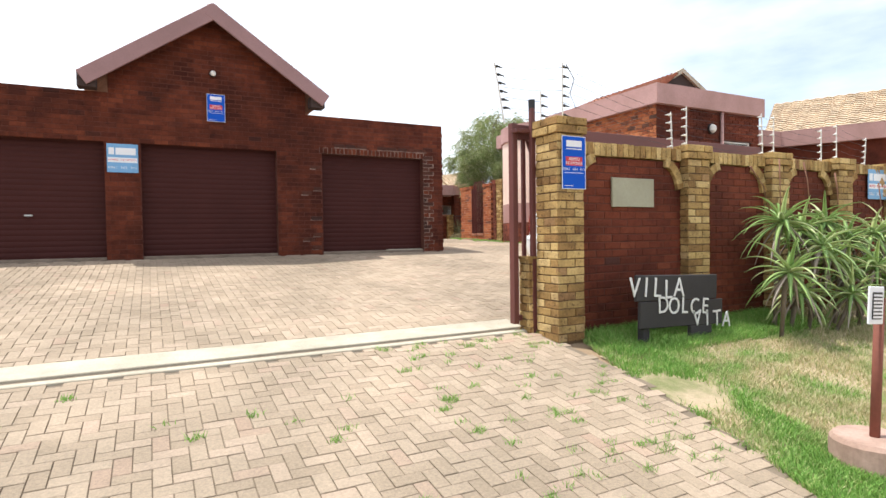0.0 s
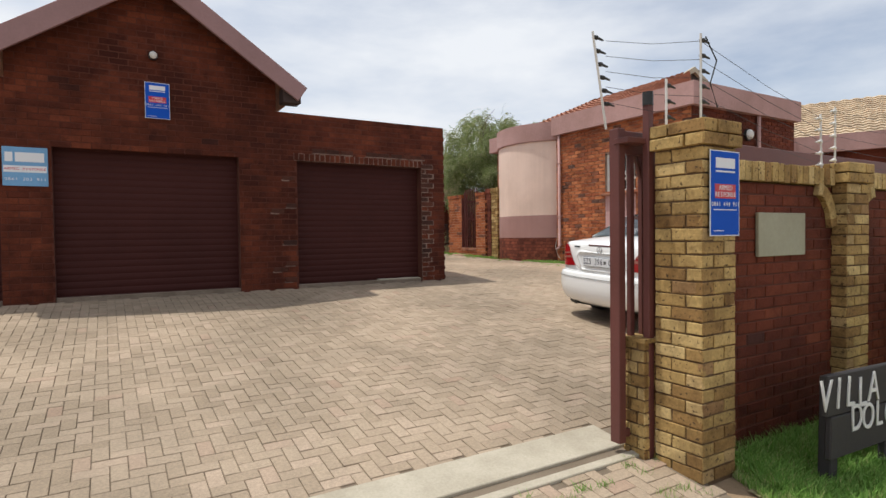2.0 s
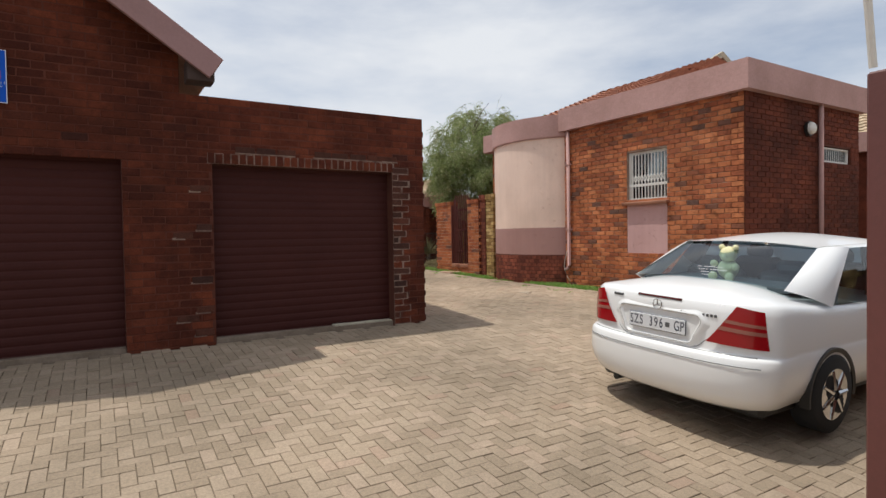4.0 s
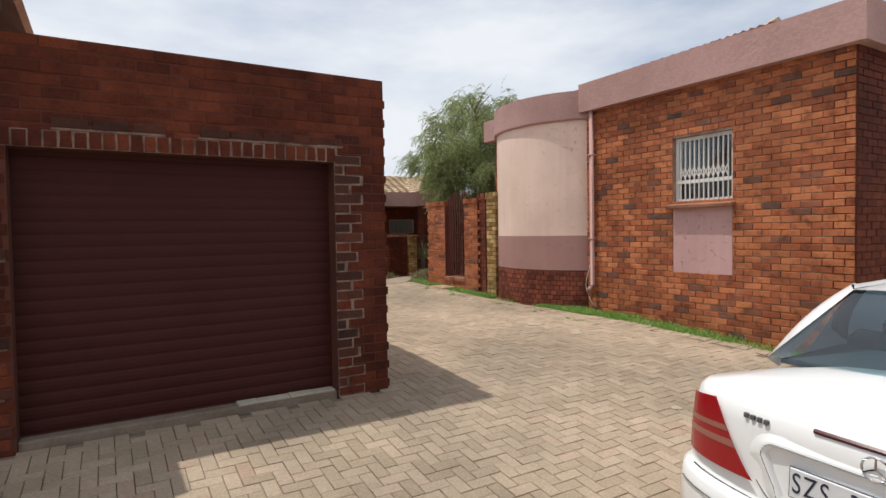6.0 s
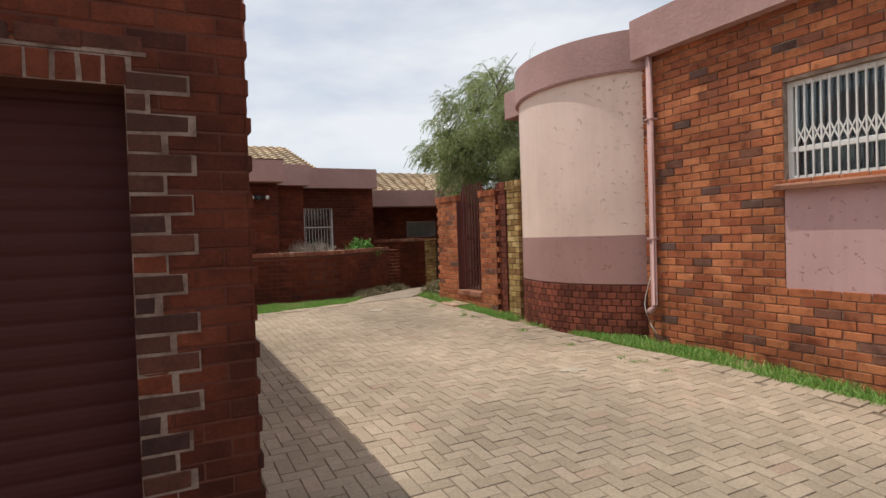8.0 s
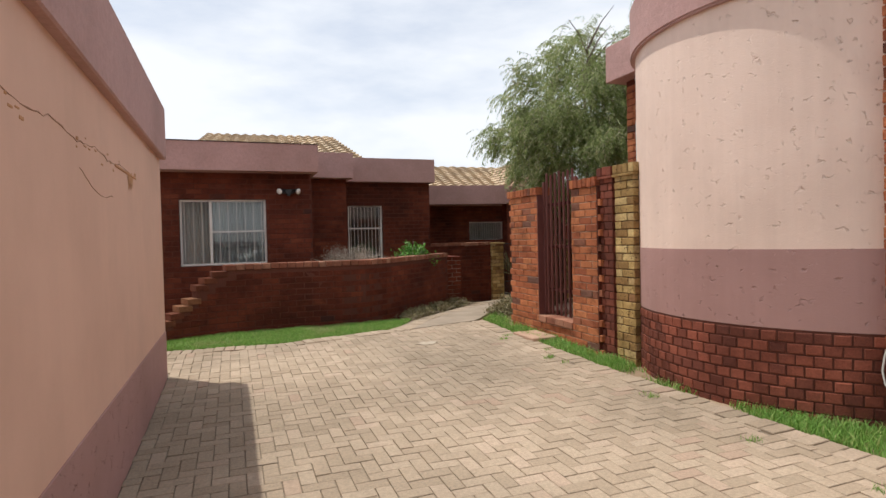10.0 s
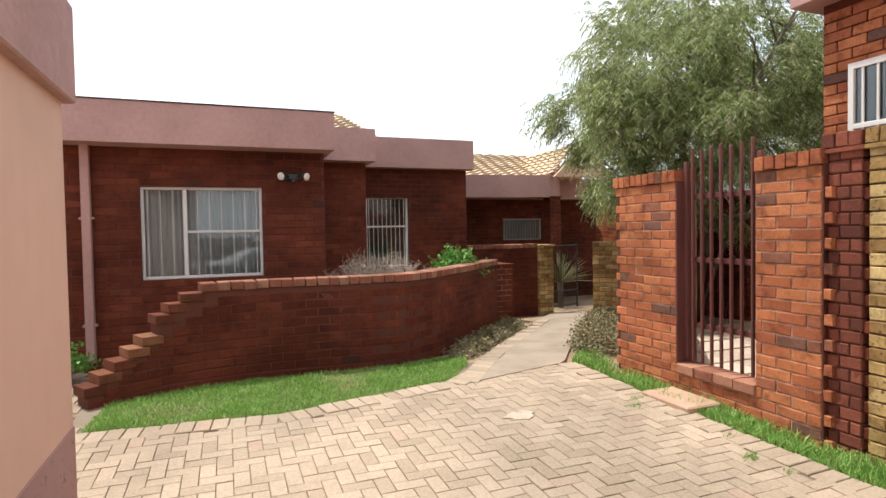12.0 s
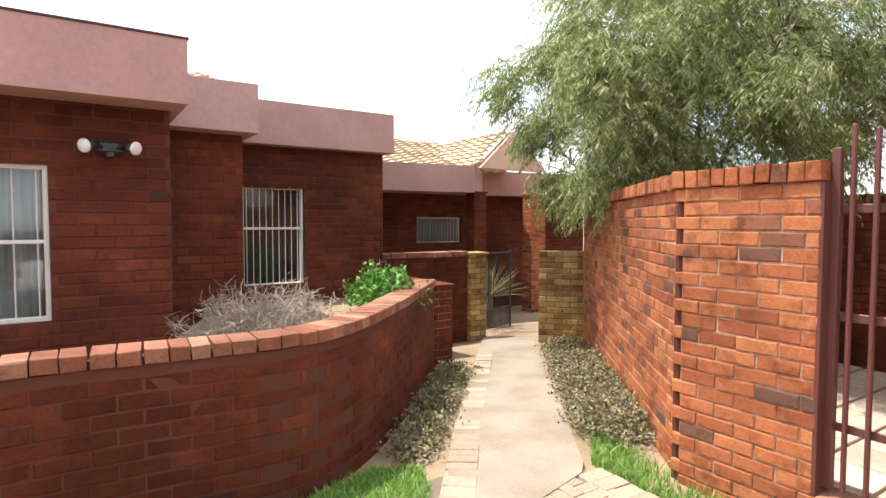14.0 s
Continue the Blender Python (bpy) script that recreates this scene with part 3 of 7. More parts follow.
# sliding gate track in its concrete strip
lie = Matrix.Translation((0, 5.23, gz(5.23))) @ Matrix.Rotation(math.atan(0.14), 4, "X")
track = tagged(part("gate_track", box((-4.6, 0.145, -0.2), (4.0, 0.46, 0.012), 0.006, lie), M_CONCRETE), "pale concrete strip with a sunken steel gate rail", "gate track", kind="structure")
part("front_kerb", box((-4.6, -0.01, -0.2), (4.0, 0.06, 0.012), 0.006, lie), M_CONCRETE, track, "narrow pale concrete kerb")
part("groove", box((-4.6, 0.058, -0.2), (4.0, 0.147, -0.03), 0.0, lie), M_SAND, track, "dirt-filled groove")
part("rail", box((-4.6, 0.095, -0.04), (4.05, 0.115, -0.012), 0.004, lie), M_RUST, track, "thin rusty steel rail")

# ---- garage block ----
GY, GB_Z, G_TOP = 11.65, 0.975, 3.95
GX0, GX1 = -6.0, 6.3
DOORS = [(-2.63, -0.28, 3.21), (0.28, 2.64, 3.21), (3.54, 5.82, 3.19)]
garage_holes = [(a - GX0, 0.0 + 0.02, b - GX0, t - GB_Z) for a, b, t in DOORS]
garage_front = brick_wall("wall_garage_front", (GX0, GY, GB_Z), (1, 0, 0), (0, -1, 0), GX1 - GX0, G_TOP - GB_Z, 0.22, M_BRICK_GARAGE, M_MORTAR_GARAGE, [(h[0], -0.1, h[2], h[3]) for h in garage_holes], sep=300, focus=(6.0, GY, 2.4), proud=0.006, joint=0.009, label="dark red face-brick garage front with three door openings")


def gable_top(x):
    return 5.64 - 0.69 * abs(x - 1.5)


gable = part("wall_garage_gable", wall_body((-0.1, GY + 0.05, G_TOP), (1, 0, 0), (0, -1, 0), 3.2, 0.12, 0.12), M_MORTAR_GARAGE)
tagged(gable, "dark red face-brick gable above the garage doors", "wall", kind="structure")
gb = bmesh.new()
gv = [gb.verts.new(p) for y in (GY + 0.006, GY + 0.22) for p in ((-0.2, y, G_TOP), (3.22, y, G_TOP), (3.22, y, gable_top(3.22)), (1.5, y, gable_top(1.5)), (-0.2, y, gable_top(-0.2)))]
gb.faces.new(gv[:5])
gb.faces.new(gv[5:][::-1])
for i in range(5):
    gb.faces.new((gv[i], gv[(i + 1) % 5], gv[5 + (i + 1) % 5], gv[5 + i]))
part("gable_core", gb, M_MORTAR_GARAGE, gable)
lay(gable, [(Vector(c) + Vector((0, 0.006, 0)), a, b, e, f) for c, a, b, e, f in courses((-0.2, GY, G_TOP), (1, 0, 0), (0, -1, 0), 3.42, 1.7, top=lambda u: gable_top(u - 0.2) - G_TOP) if c[2] > G_TOP], M_BRICK_GARAGE, 120, (1.5, GY, 4.6), d=0.006)

# soldier course and stretchers over the third door, worn quoins beside it, each in a smear of pale mortar
quoin_rnd = random.Random(15)
BED, SOLD, STRETCH, QUOIN, QUOIN_RED = [], [], [], [], []
for i in range(27):
    tall = 0.115 + quoin_rnd.uniform(-0.006, 0.006)
    SOLD.append(((3.53 + 0.087 * i, GY + 0.01, 3.195 + tall / 2), (1, 0, 0), (0, -1, 0), 0.074, tall))
BED.append((3.49, 5.85, 3.192, 3.312))
for i in range(10):
    if i not in (0, 4):
        STRETCH.append(((3.68 + 0.234 * i + quoin_rnd.uniform(-0.02, 0.02), GY + 0.011, 3.366), (1, 0, 0), (0, -1, 0), 0.218, 0.07))
        BED.append((3.56 + 0.234 * i, 3.80 + 0.234 * i, 3.316, 3.334))
for i in range(25):
    z = 1.13 + 0.085 * i
    w = 0.125 if i % 2 else 0.235
    if quoin_rnd.random() < 0.25:
        w -= 0.05
    (QUOIN_RED if quoin_rnd.random() < 0.3 else QUOIN).append(((5.824 + w / 2, GY + 0.01, z + 0.0425), (1, 0, 0), (0, -1, 0), w, 0.071))
    BED.append((5.822, 5.83 + w + quoin_rnd.uniform(0.0, 0.025), z - 0.006, z + 0.083))
for z, x, w in ((2.86, 3.30, 0.2), (2.42, 3.36, 0.16), (2.33, 3.12, 0.2), (1.83, 3.3, 0.22), (1.49, 3.34, 0.18), (1.40, 3.14, 0.22), (1.23, 3.32, 0.2)):
    QUOIN.append(((x + w / 2, GY + 0.012, z + 0.0425), (1, 0, 0), (0, -1, 0), w, 0.071))
    BED.append((x - 0.012, x + w * quoin_rnd.uniform(0.4, 1.0), z - 0.005, z + 0.02))
for x0, x1, z0, z1 in BED:
    part("mortar_smear", box((x0, GY - 0.0015 - quoin_rnd.uniform(0, 0.001), z0), (x1, GY + 0.02, z1)), M_MORTAR_OLD, garage_front)
for some, mat_ in ((SOLD, M_BRICK_GARAGE), (STRETCH, M_BRICK_BURNT), (QUOIN, M_BRICK_BURNT), (QUOIN_RED, M_BRICK_GARAGE)):
    lay(garage_front, some, mat_, len(some), None, d=0.018)


M_SILL = plain_mat("stained_threshold", (0.24, 0.185, 0.14), 0.95, 40, 0.7, 0.5, 3.0)


def garage_door(i, a, b, t):
    """Horizontally ribbed roll-up door set back in its opening."""
    door = empty(f"door_{i}", ((a + b) / 2, GY + 0.17, GB_Z))
    z0 = 1.10
    cnt = 23
    h = (t - z0 + 0.06) / cnt
    w = (b - a) / 2 + 0.06
    for k in range(cnt):
        vs, fs = [], []
        prof = [(0.0, 0.0), (-0.006, h * 0.2), (-0.009, h * 0.5), (-0.006, h * 0.8), (0.0, h * 0.95), (0.0, h)]
        for s in (-w, w):
            vs += [(s, dy, z0 - GB_Z + k * h + dz) for dy, dz in prof]
        n_ = len(prof)
        fs = [(j, j + n_, j + n_ + 1, j + 1) for j in range(n_ - 1)]
        part("slat", (vs, fs), M_DOOR, door)
    part("door_backing", box((-w, 0.01, 0.0), (w, 0.03, t - GB_Z + 0.05)), M_DOOR, door)
    part("sill_strip", box((a - (a + b) / 2, -0.13, 0.06), (b - (a + b) / 2, 0.0, 0.205), 0.008), M_SILL, door, "stained concrete threshold")
    if i == 3:
        for k, (x0, x1) in enumerate(((0.30, 0.46), (0.465, 0.72), (0.725, 0.93), (0.935, 1.12))):
            part("threshold_tile", box((x0, -0.134 + 0.004 * (k % 2), 0.203), (x1, -0.02, 0.224 - 0.003 * (k % 2)), 0.004), M_CONCRETE, door, "pale chipped threshold tile")
    if i == 1:
        part("door_handle", box((0.0, -0.05, 0.92), (0.12, -0.015, 0.95), 0.006), M_GALV, door, "small metal handle")
    return tagged(door, "maroon ribbed roll-up garage door, shut", "garage door", kind="structure")


for i, (a, b, t) in enumerate(DOORS):
    garage_door(i + 1, a, b, t)
brick_wall("wall_garage_parapet", (-6.0, GY, 3.952), (1, 0, 0), (0, -1, 0), 5.8, 0.086, 0.22, M_BRICK_GARAGE, M_MORTAR_GARAGE, label="dark red top course of the garage parapet")
part("floor", box((GX0, GY + 0.2, 0.9), (GX1 - 0.1, 17.4, 1.09)), M_CONCRETE)
tagged(bpy.data.objects["floor"], "grey concrete garage floor", "floor", kind="structure")

# plastered side of the garage
side = part("wall_garage_side", box((6.08, GY + 0.22, 1.0), (6.29, 17.5, 3.9)), M_PINK)
tagged(side, "smooth pink plastered side wall of the garage", "wall", kind="structure")
part("dado", box((6.285, GY + 0.22, 1.0), (6.297, 17.504, 1.76), 0.003), M_MAUVE, side, "darker mauve painted dado band")
lay(side, [((6.29, GY + 0.10 + (0.0 if i % 2 else -0.0), GB_Z + 0.0425 + i * 0.085), (0, 1, 0), (1, 0, 0), 0.2, 0.070) for i in range(0, 34, 2)], M_BRICK_GARAGE, 17, None, d=0.026)
lay(side, [((6.29, GY + 0.10, GB_Z + 0.0425 + i * 0.085), (0, 1, 0), (1, 0, 0), 0.2, 0.074) for i in range(1, 34, 2)], M_BRICK_GARAGE, 17, None, d=0.010)
part("corner_core", box((6.09, GY + 0.016, 1.0), (6.289, GY + 0.22, 3.94)), M_MORTAR_DARK, side)
part("fascia", box((6.0, GY + 0.26, 3.45), (6.345, 17.56, 3.96), 0.01), M_FASCIA, side, "mauve painted fascia box along the parapet")
M_STREAK = plain_mat("rust_stain", (0.56, 0.29, 0.14), 0.9, 20, 0.5, 0.2, 3)
rnd_s = random.Random(4)
for i in range(26):
    y = 13.0 + 3.1 * rnd_s.random() ** 0.6
    z = 3.10 + rnd_s.gauss(0, 0.012) - (0.05 if rnd_s.random() < 0.3 else 0)
    part("plaster_chip", box((6.286, y, z), (6.2925, y + rnd_s.uniform(0.015, 0.05), z + rnd_s.uniform(0.006, 0.018)), 0.002), M_STREAK, side)
part("rust_ledge", box((6.286, 15.2, 3.088), (6.2955, 15.97, 3.102), 0.002), M_STREAK, side, "rusty chipped ledge line")
for i in range(11):
    y, w, d_ = 15.72 + rnd_s.gauss(0, 0.05), rnd_s.uniform(0.010, 0.035), rnd_s.uniform(0.03, 0.13)
    part("rust_drip", ([(6.2912 + 0.0003 * i, y - w, 3.09), (6.2912 + 0.0003 * i, y + w, 3.09), (6.2912 + 0.0003 * i, y + w * 0.5, 3.09 - d_ * 0.6), (6.2912 + 0.0003 * i, y, 3.09 - d_)], [(0, 1, 2, 3)]), M_STREAK, side)
crack = random.Random(31)
M_CRACK = plain_mat("brown_crack_stain", (0.36, 0.20, 0.12), 0.95, 40, 0.5, 0.2, 3)
part("crack", tube([(6.2905, 13.0 + 0.06 * k, 3.105 + 0.012 * math.sin(k * 0.5) + crack.gauss(0, 0.004)) for k in range(49)], [crack.uniform(0.0008, 0.0036) for _ in range(49)], 5), M_CRACK, side, "brown crack line under the fascia")
part("crack", tube([(6.2905, 14.35 + 0.05 * k, 2.98 - 0.05 * math.sin(k * 0.22) - 0.006 * k + crack.gauss(0, 0.004)) for k in range(16)], [crack.uniform(0.001, 0.003) for _ in range(16)], 5), M_CRACK, side, "thin wandering crack")
back_wall = part("wall_garage_back", box((-6.0, 17.3, 1.0), (6.08, 17.5, 3.9)), M_PINK)
tagged(back_wall, "pink plastered back wall of the garage", "wall", kind="structure")
part("wall_garage_end", box((-6.2, GY, 1.0), (-6.0, 17.5, 3.9)), M_PINK)
tagged(bpy.data.objects["wall_garage_end"], "pink plastered end wall of the garage", "wall", kind="structure")
roof_slab = tagged(part("garage_flat_roof", box((-6.0, GY + 0.2, 3.70), (6.05, 17.35, 3.80)), M_CONCRETE), "flat grey roof slab behind the parapet", "roof", kind="structure")

# pitched roof over the gable
def pitched_roof():
    r = empty("garage_gable_roof", (1.5, 11.35, 4.0))
    for sgn in (-1, 1):
        a = math.atan(0.69) * sgn
        m = Matrix.Translation((0, 0, 1.74)) @ Matrix.Rotation(a, 4, "Y")
        x0, x1 = (0.0, 2.58) if sgn > 0 else (-2.58, 0.0)
        part("barge_board", box((x0, -0.02 - 0.002 * sgn, -0.24), (x1, 0.03 - 0.001 * sgn, 0.02), 0.006, m), M_BARGE, r, "dusty mauve barge board")
        part("roof_sheet", box((x0, 0.03, -0.05), (x1, 5.6, 0.015), 0.0, m), M_TILE_RED, r)
        part("soffit", box((x0, 0.03, -0.10), (x1, 0.30, -0.055), 0.0, m), M_DARKWOOD, r, "dark timber soffit")
    # Added dark boxes fill the open eave ends; the void's shade is their colour.
    for sx in (-1.95, 1.95):
        part("eave_box", box((sx - 0.18, 0.05, 0.05), (sx + 0.10, 0.30, 0.28), 0.01), M_DARKWOOD, r, "dark box standing for the shaded open eave end")
    part("ridge_cap", box((-0.09, 0.06, 1.72), (0.09, 5.6, 1.765), 0.02), M_BARGE, r)
    return tagged(r, "pitched roof with mauve barge boards over the garage gable", "roof", kind="structure")


pitched_roof()

# ---- house on the east side ----
HX, HY = 11.19, 9.91
W1 = (11.35, 12.25, 2.93, 3.86)
east_wall = brick_wall("wall_east_house", (HX, HY + 4.176, 0.95), (0, -1, 0), (-1, 0, 0), 4.16, 3.62, 0.24, M_BRICK_ORANGE, M_MORTAR, [(HY + 4.176 - W1[1], W1[2] - 0.95, HY + 4.176 - W1[0], W1[3] - 0.95), (HY + 4.176 - W1[1], 1.91 - 0.95, HY + 4.176 - W1[0], 2.86 - 0.95)], sep=300, focus=(HX, 11.6, 2.4), proud=0.014, label="orange-red face-brick house wall with a window")
part("painted_panel", box((HX + 0.01, W1[0], 1.905), (HX + 0.2, W1[1], 2.87)), M_PANEL, east_wall, "mauve painted panel under the window")
# Darker brick and mortar than the west wall: this end's shade is painted in.
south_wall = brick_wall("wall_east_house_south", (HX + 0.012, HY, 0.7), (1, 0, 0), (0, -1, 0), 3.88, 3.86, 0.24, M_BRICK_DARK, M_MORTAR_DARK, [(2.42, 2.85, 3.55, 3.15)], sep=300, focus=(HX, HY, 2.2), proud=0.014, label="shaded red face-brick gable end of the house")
part("east_wall_rear", box((14.85, HY + 0.24, 0.8), (15.05, 16.4, 4.5)), M_MORTAR_DARK, east_wall)


east_fascia = tagged(part("trim_east_fascia", prism([(HX - 0.13, 14.0), (HX - 0.13, HY - 0.13), (15.13, HY - 0.13), (15.13, 10.3), (HX + 0.35, 10.3), (HX + 0.35, 14.0)], 4.55, 5.02), M_FASCIA), "mauve painted fascia box along the house eaves", "fascia", kind="structure")


def ring_points(r, a0, a1, k, c=(12.35, 15.2)):
    return [(c[0] + r * math.cos(radians(a0 + (a1 - a0) * i / k)), c[1] + r * math.sin(radians(a0 + (a1 - a0) * i / k))) for i in range(k + 1)]


M_BRICK_BASE = piece_mat("brick_turret_base", [(0.0, (0.15, 0.05, 0.035)), (0.5, (0.22, 0.07, 0.045)), (1.0, (0.3, 0.095, 0.06))], blotch=1.5, blotch_amt=0.7)
TC, TR = (12.35, 15.2), 1.71


def drum(r, z0, z1):
    return prism(ring_points(r, 0, 360, 160)[:-1], z0, z1)


turret = part("wall_turret", drum(TR, 2.46, 4.6), M_CREAM)
tagged(turret, "round turret in rough cream-pink plaster on a brick base", "turret", kind="structure")
for nm, r, z0, z1, mt, lb in (("dado_band", TR + 0.004, 1.86, 2.462, M_MAUVE, "mauve plaster band"), ("base_core", TR + 0.001, 1.0, 1.86, M_MORTAR_DARK, "brick base"), ("fascia_ring", TR + 0.05, 4.46, 4.93, M_FASCIA, "mauve fascia ring"), ("fascia_lip", TR + 0.035, 4.44, 4.46, M_FASCIA, "")):
    part(nm, drum(r, z0, z1), mt, turret, lb)
items = []
for row in range(9):
    z = 1.08 + row * 0.085 + 0.042
    k = 92
    for i in range(k):
        a = 2 * math.pi * (i + 0.5 * (row % 2)) / k
        if not 1.9 < a < 4.75:
            continue
        nrm = Vector((math.cos(a), math.sin(a), 0))
        items.append((Vector((TC[0], TC[1], z)) + nrm * (TR - 0.035), Vector((-nrm.y, nrm.x, 0)), nrm, 2 * math.pi * TR / k - 0.012, 0.073))
lay(turret, items, M_BRICK_BASE, 300, (10.7, 14.6, 1.5), d=0.045)

M_BACKING = plain_mat("grey_backing", (0.22, 0.23, 0.24), 0.9, 50, 0.3, 0.1)
# wall beyond the turret, with its fascia end and a tall window
beyond = part("wall_beyond_turret", box((11.78, 16.4, 1.0), (15.0, 17.36, 4.6)), M_BRICK_DARK)
tagged(beyond, "dark red brick wall of the house behind the turret", "wall", kind="structure")
lay(beyond, [(Vector(c), a, b, e, f) for c, a, b, e, f in courses((11.78, 17.36, 1.0), (0, -1, 0), (-1, 0, 0), 0.9, 3.5)], M_BRICK_ORANGE, 0, d=0.012)
part("fascia_end", box((11.56, 16.3, 4.57), (15.0, 17.5, 5.03), 0.008), M_FASCIA, beyond, "mauve fascia end")
slot = empty("window_5", (11.76, 16.9, 2.6))
for lo, hi in (((-0.05, -0.22, 0), (0, -0.175, 1.42)), ((-0.05, 0.175, 0), (0, 0.22, 1.42)), ((-0.049, -0.22, 0), (0, 0.22, 0.05)), ((-0.049, -0.22, 1.37), (0, 0.22, 1.42)), ((-0.048, -0.22, 0.9), (0, 0.22, 0.94))):
    part("window_frame", box(lo, hi, 0.004), M_WHITE, slot, "white painted frame")
for k in range(3):
    part("burglar_bar", box((-0.045, -0.11 + 0.11 * k - 0.008, 0.04), (-0.03, -0.11 + 0.11 * k + 0.008, 1.38)), M_WHITE, slot)
part("pane", box((-0.025, -0.19, 0.04), (-0.021, 0.19, 1.38)), M_GLASS, slot)
# Added grey panel: the dim interior behind the glass is put into its colour.
part("interior_backing", box((-0.012, -0.19, 0.04), (-0.004, 0.19, 1.38)), M_BACKING, slot, "grey panel standing for the dim interior")
tagged(slot, "narrow white window with burglar bars beside the turret", "window", kind="structure")

# downpipe at the turret
pipe = empty("downpipe", (11.13, 13.78, 1.6))
part("pipe", tube([(0, 0, 3.0), (0, 0, 0.03), (-0.03, 0, -0.02), (-0.09, 0, -0.05)], 0.038, 12), M_FASCIA, pipe, "mauve painted pipe", True)
for z in (0.8, 2.2):
    part("bracket", box((-0.05, -0.06, z), (0.06, 0.05, z + 0.025), 0.004), M_FASCIA, pipe)
tagged(pipe, "mauve painted downpipe ending above the ground", "downpipe")
CABLE = [(11.17, 13.836, 1.977), (11.12, 13.819, 1.963), (11.12, 13.854, 1.868), (11.12, 13.903, 1.724), (11.12, 13.919, 1.619), (11.12, 13.901, 1.53), (11.12, 13.835, 1.392), (11.12, 13.747, 1.29)]
cable = part("loose_cable", tube(CABLE, 0.007, 6), M_WHITE, None, "", True)
tagged(cable, "loose white cable hanging out of the wall", "cable")


def red_roof(name, pts_eave, ridge, mat, label, rows=16):
    """A tile plane between an eave line and a ridge line, in overlapping wavy rows."""
    (a, b), (c, d) = [tuple(map(Vector, e)) for e in (pts_eave, ridge)]
    root = empty(name, a)
    vs, fs = [], []
    cols = max(4, int((b - a).length / 0.05))
    for r in range(rows):
        f0, f1 = r / rows, (r + 1) / rows
        p0, q0, p1, q1 = a.lerp(c, f0), b.lerp(d, f0), a.lerp(c, f1), b.lerp(d, f1)
        nrm = (b - a).cross(c - a).normalized()
        if nrm.z < 0:
            nrm = -nrm
        for k in range(cols):
            o = len(vs)
            s0, s1 = k / cols, (k + 1) / cols
            w0, w1 = 0.02 * math.sin(k * 2 * math.pi / 6), 0.02 * math.sin((k + 1) * 2 * math.pi / 6)
            for (p, q), lift in (((p0, q0), 0.045), ((p1, q1), 0.005)):
                vs += [p.lerp(q, s0) + nrm * (lift + w0) - a, p.lerp(q, s1) + nrm * (lift + w1) - a]
            vs += [p0.lerp(q0, s0) + nrm * (w0 - 0.01) - a, p0.lerp(q0, s1) + nrm * (w1 - 0.01) - a]
            fs += [(o, o + 1, o + 3, o + 2), (o + 4, o + 5, o + 1, o)]
    tiles = part("tiles", (vs, fs), mat, root)
    tiles["kind"] = "stuff"
    return tagged(root, label, "roof", kind="structure")


red_roof("east_house_roof", ((11.75, 17.3, 4.95), (11.6, 10.2, 4.95)), ((16.8, 18.26, 6.94), (16.87, 13.98, 7.06)), M_TILE_RED, "weathered red tiled roof of the house", 20)
red_roof("east_house_roof_south", ((11.6, 10.2, 4.93), (14.7, 10.2, 4.93)), ((15.5, 14.0, 6.52), (18.1, 14.0, 6.52)), M_TILE_RED, "weathered red tiled hip of the house", 16)
red_roof("east_house_roof_rear", ((19.6, 14.0, 5.95), (19.6, 18.3, 5.95)), ((16.87, 13.98, 7.06), (16.8, 18.26, 7.02)), M_TILE_RED, "weathered red tiled rear slope of the house", 12)


def gablet():
    """Small timber gable end where the hip meets the ridge, with pale barge boards."""
    g = empty("east_roof_gablet", (16.87, 13.9, 6.50))
    face = bmesh.new()
    q = [face.verts.new(p) for y in (0.02, 0.08) for p in ((-1.1, y, 0.0), (1.1, y, 0.0), (0.0, y, 0.58))]
    for f in ((0, 1, 2), (5, 4, 3), (0, 3, 4, 1), (1, 4, 5, 2), (2, 5, 3, 0)):
        face.faces.new([q[k] for k in f])
    part("vent_board", face, M_DARKWOOD, g, "dark shaded vent board")
    for sgn in (-1, 1):
        m = Matrix.Translation((0, 0, 0.66)) @ Matrix.Rotation(math.atan(0.53) * sgn, 4, "Y")
        x0, x1 = (0.0, 1.32) if sgn > 0 else (-1.32, 0.0)
        part("barge_board", box((x0, -0.10 - 0.002 * sgn, -0.15), (x1, 0.0, 0.0), 0.006, m), M_CONCRETE, g, "pale barge board")
    part("sill_board", box((-1.1, -0.06, -0.04), (1.1, 0.02, 0.06), 0.006), M_FASCIA, g)
    return tagged(g, "small gable end with pale barge boards on the tiled roof", "gablet", kind="structure")


gablet()


# ---- garden wall with a gate ----
RX = 10.775
gw = brick_wall("wall_garden", (RX, 18.745, 1.2), (0, -1, 0), (-1, 0, 0), 2.075, 1.95, 0.23, M_BRICK_ORANGE, M_MORTAR_LIME, [(0.775, 0.30, 1.565, 2.2)], sep=300, focus=(RX, 18.4, 2.2), proud=0.010, joint=0.010, label="orange-red face-brick garden wall with a gate opening")
lay(gw, [((RX + 0.10, 18.766, 3.15 - 0.085 * q - 0.0425), (0, 1, 0), (-1, 0, 0), 0.062, 0.072) for q in range(0, 22, 2)], M_BRICK_ORANGE, 11, None, d=0.10)
RDIR = Vector((13.75 - 10.85, 22.3 - 18.82, 0)).normalized()
RN = Vector((-RDIR.y, RDIR.x, 0))
RLEN = 4.5
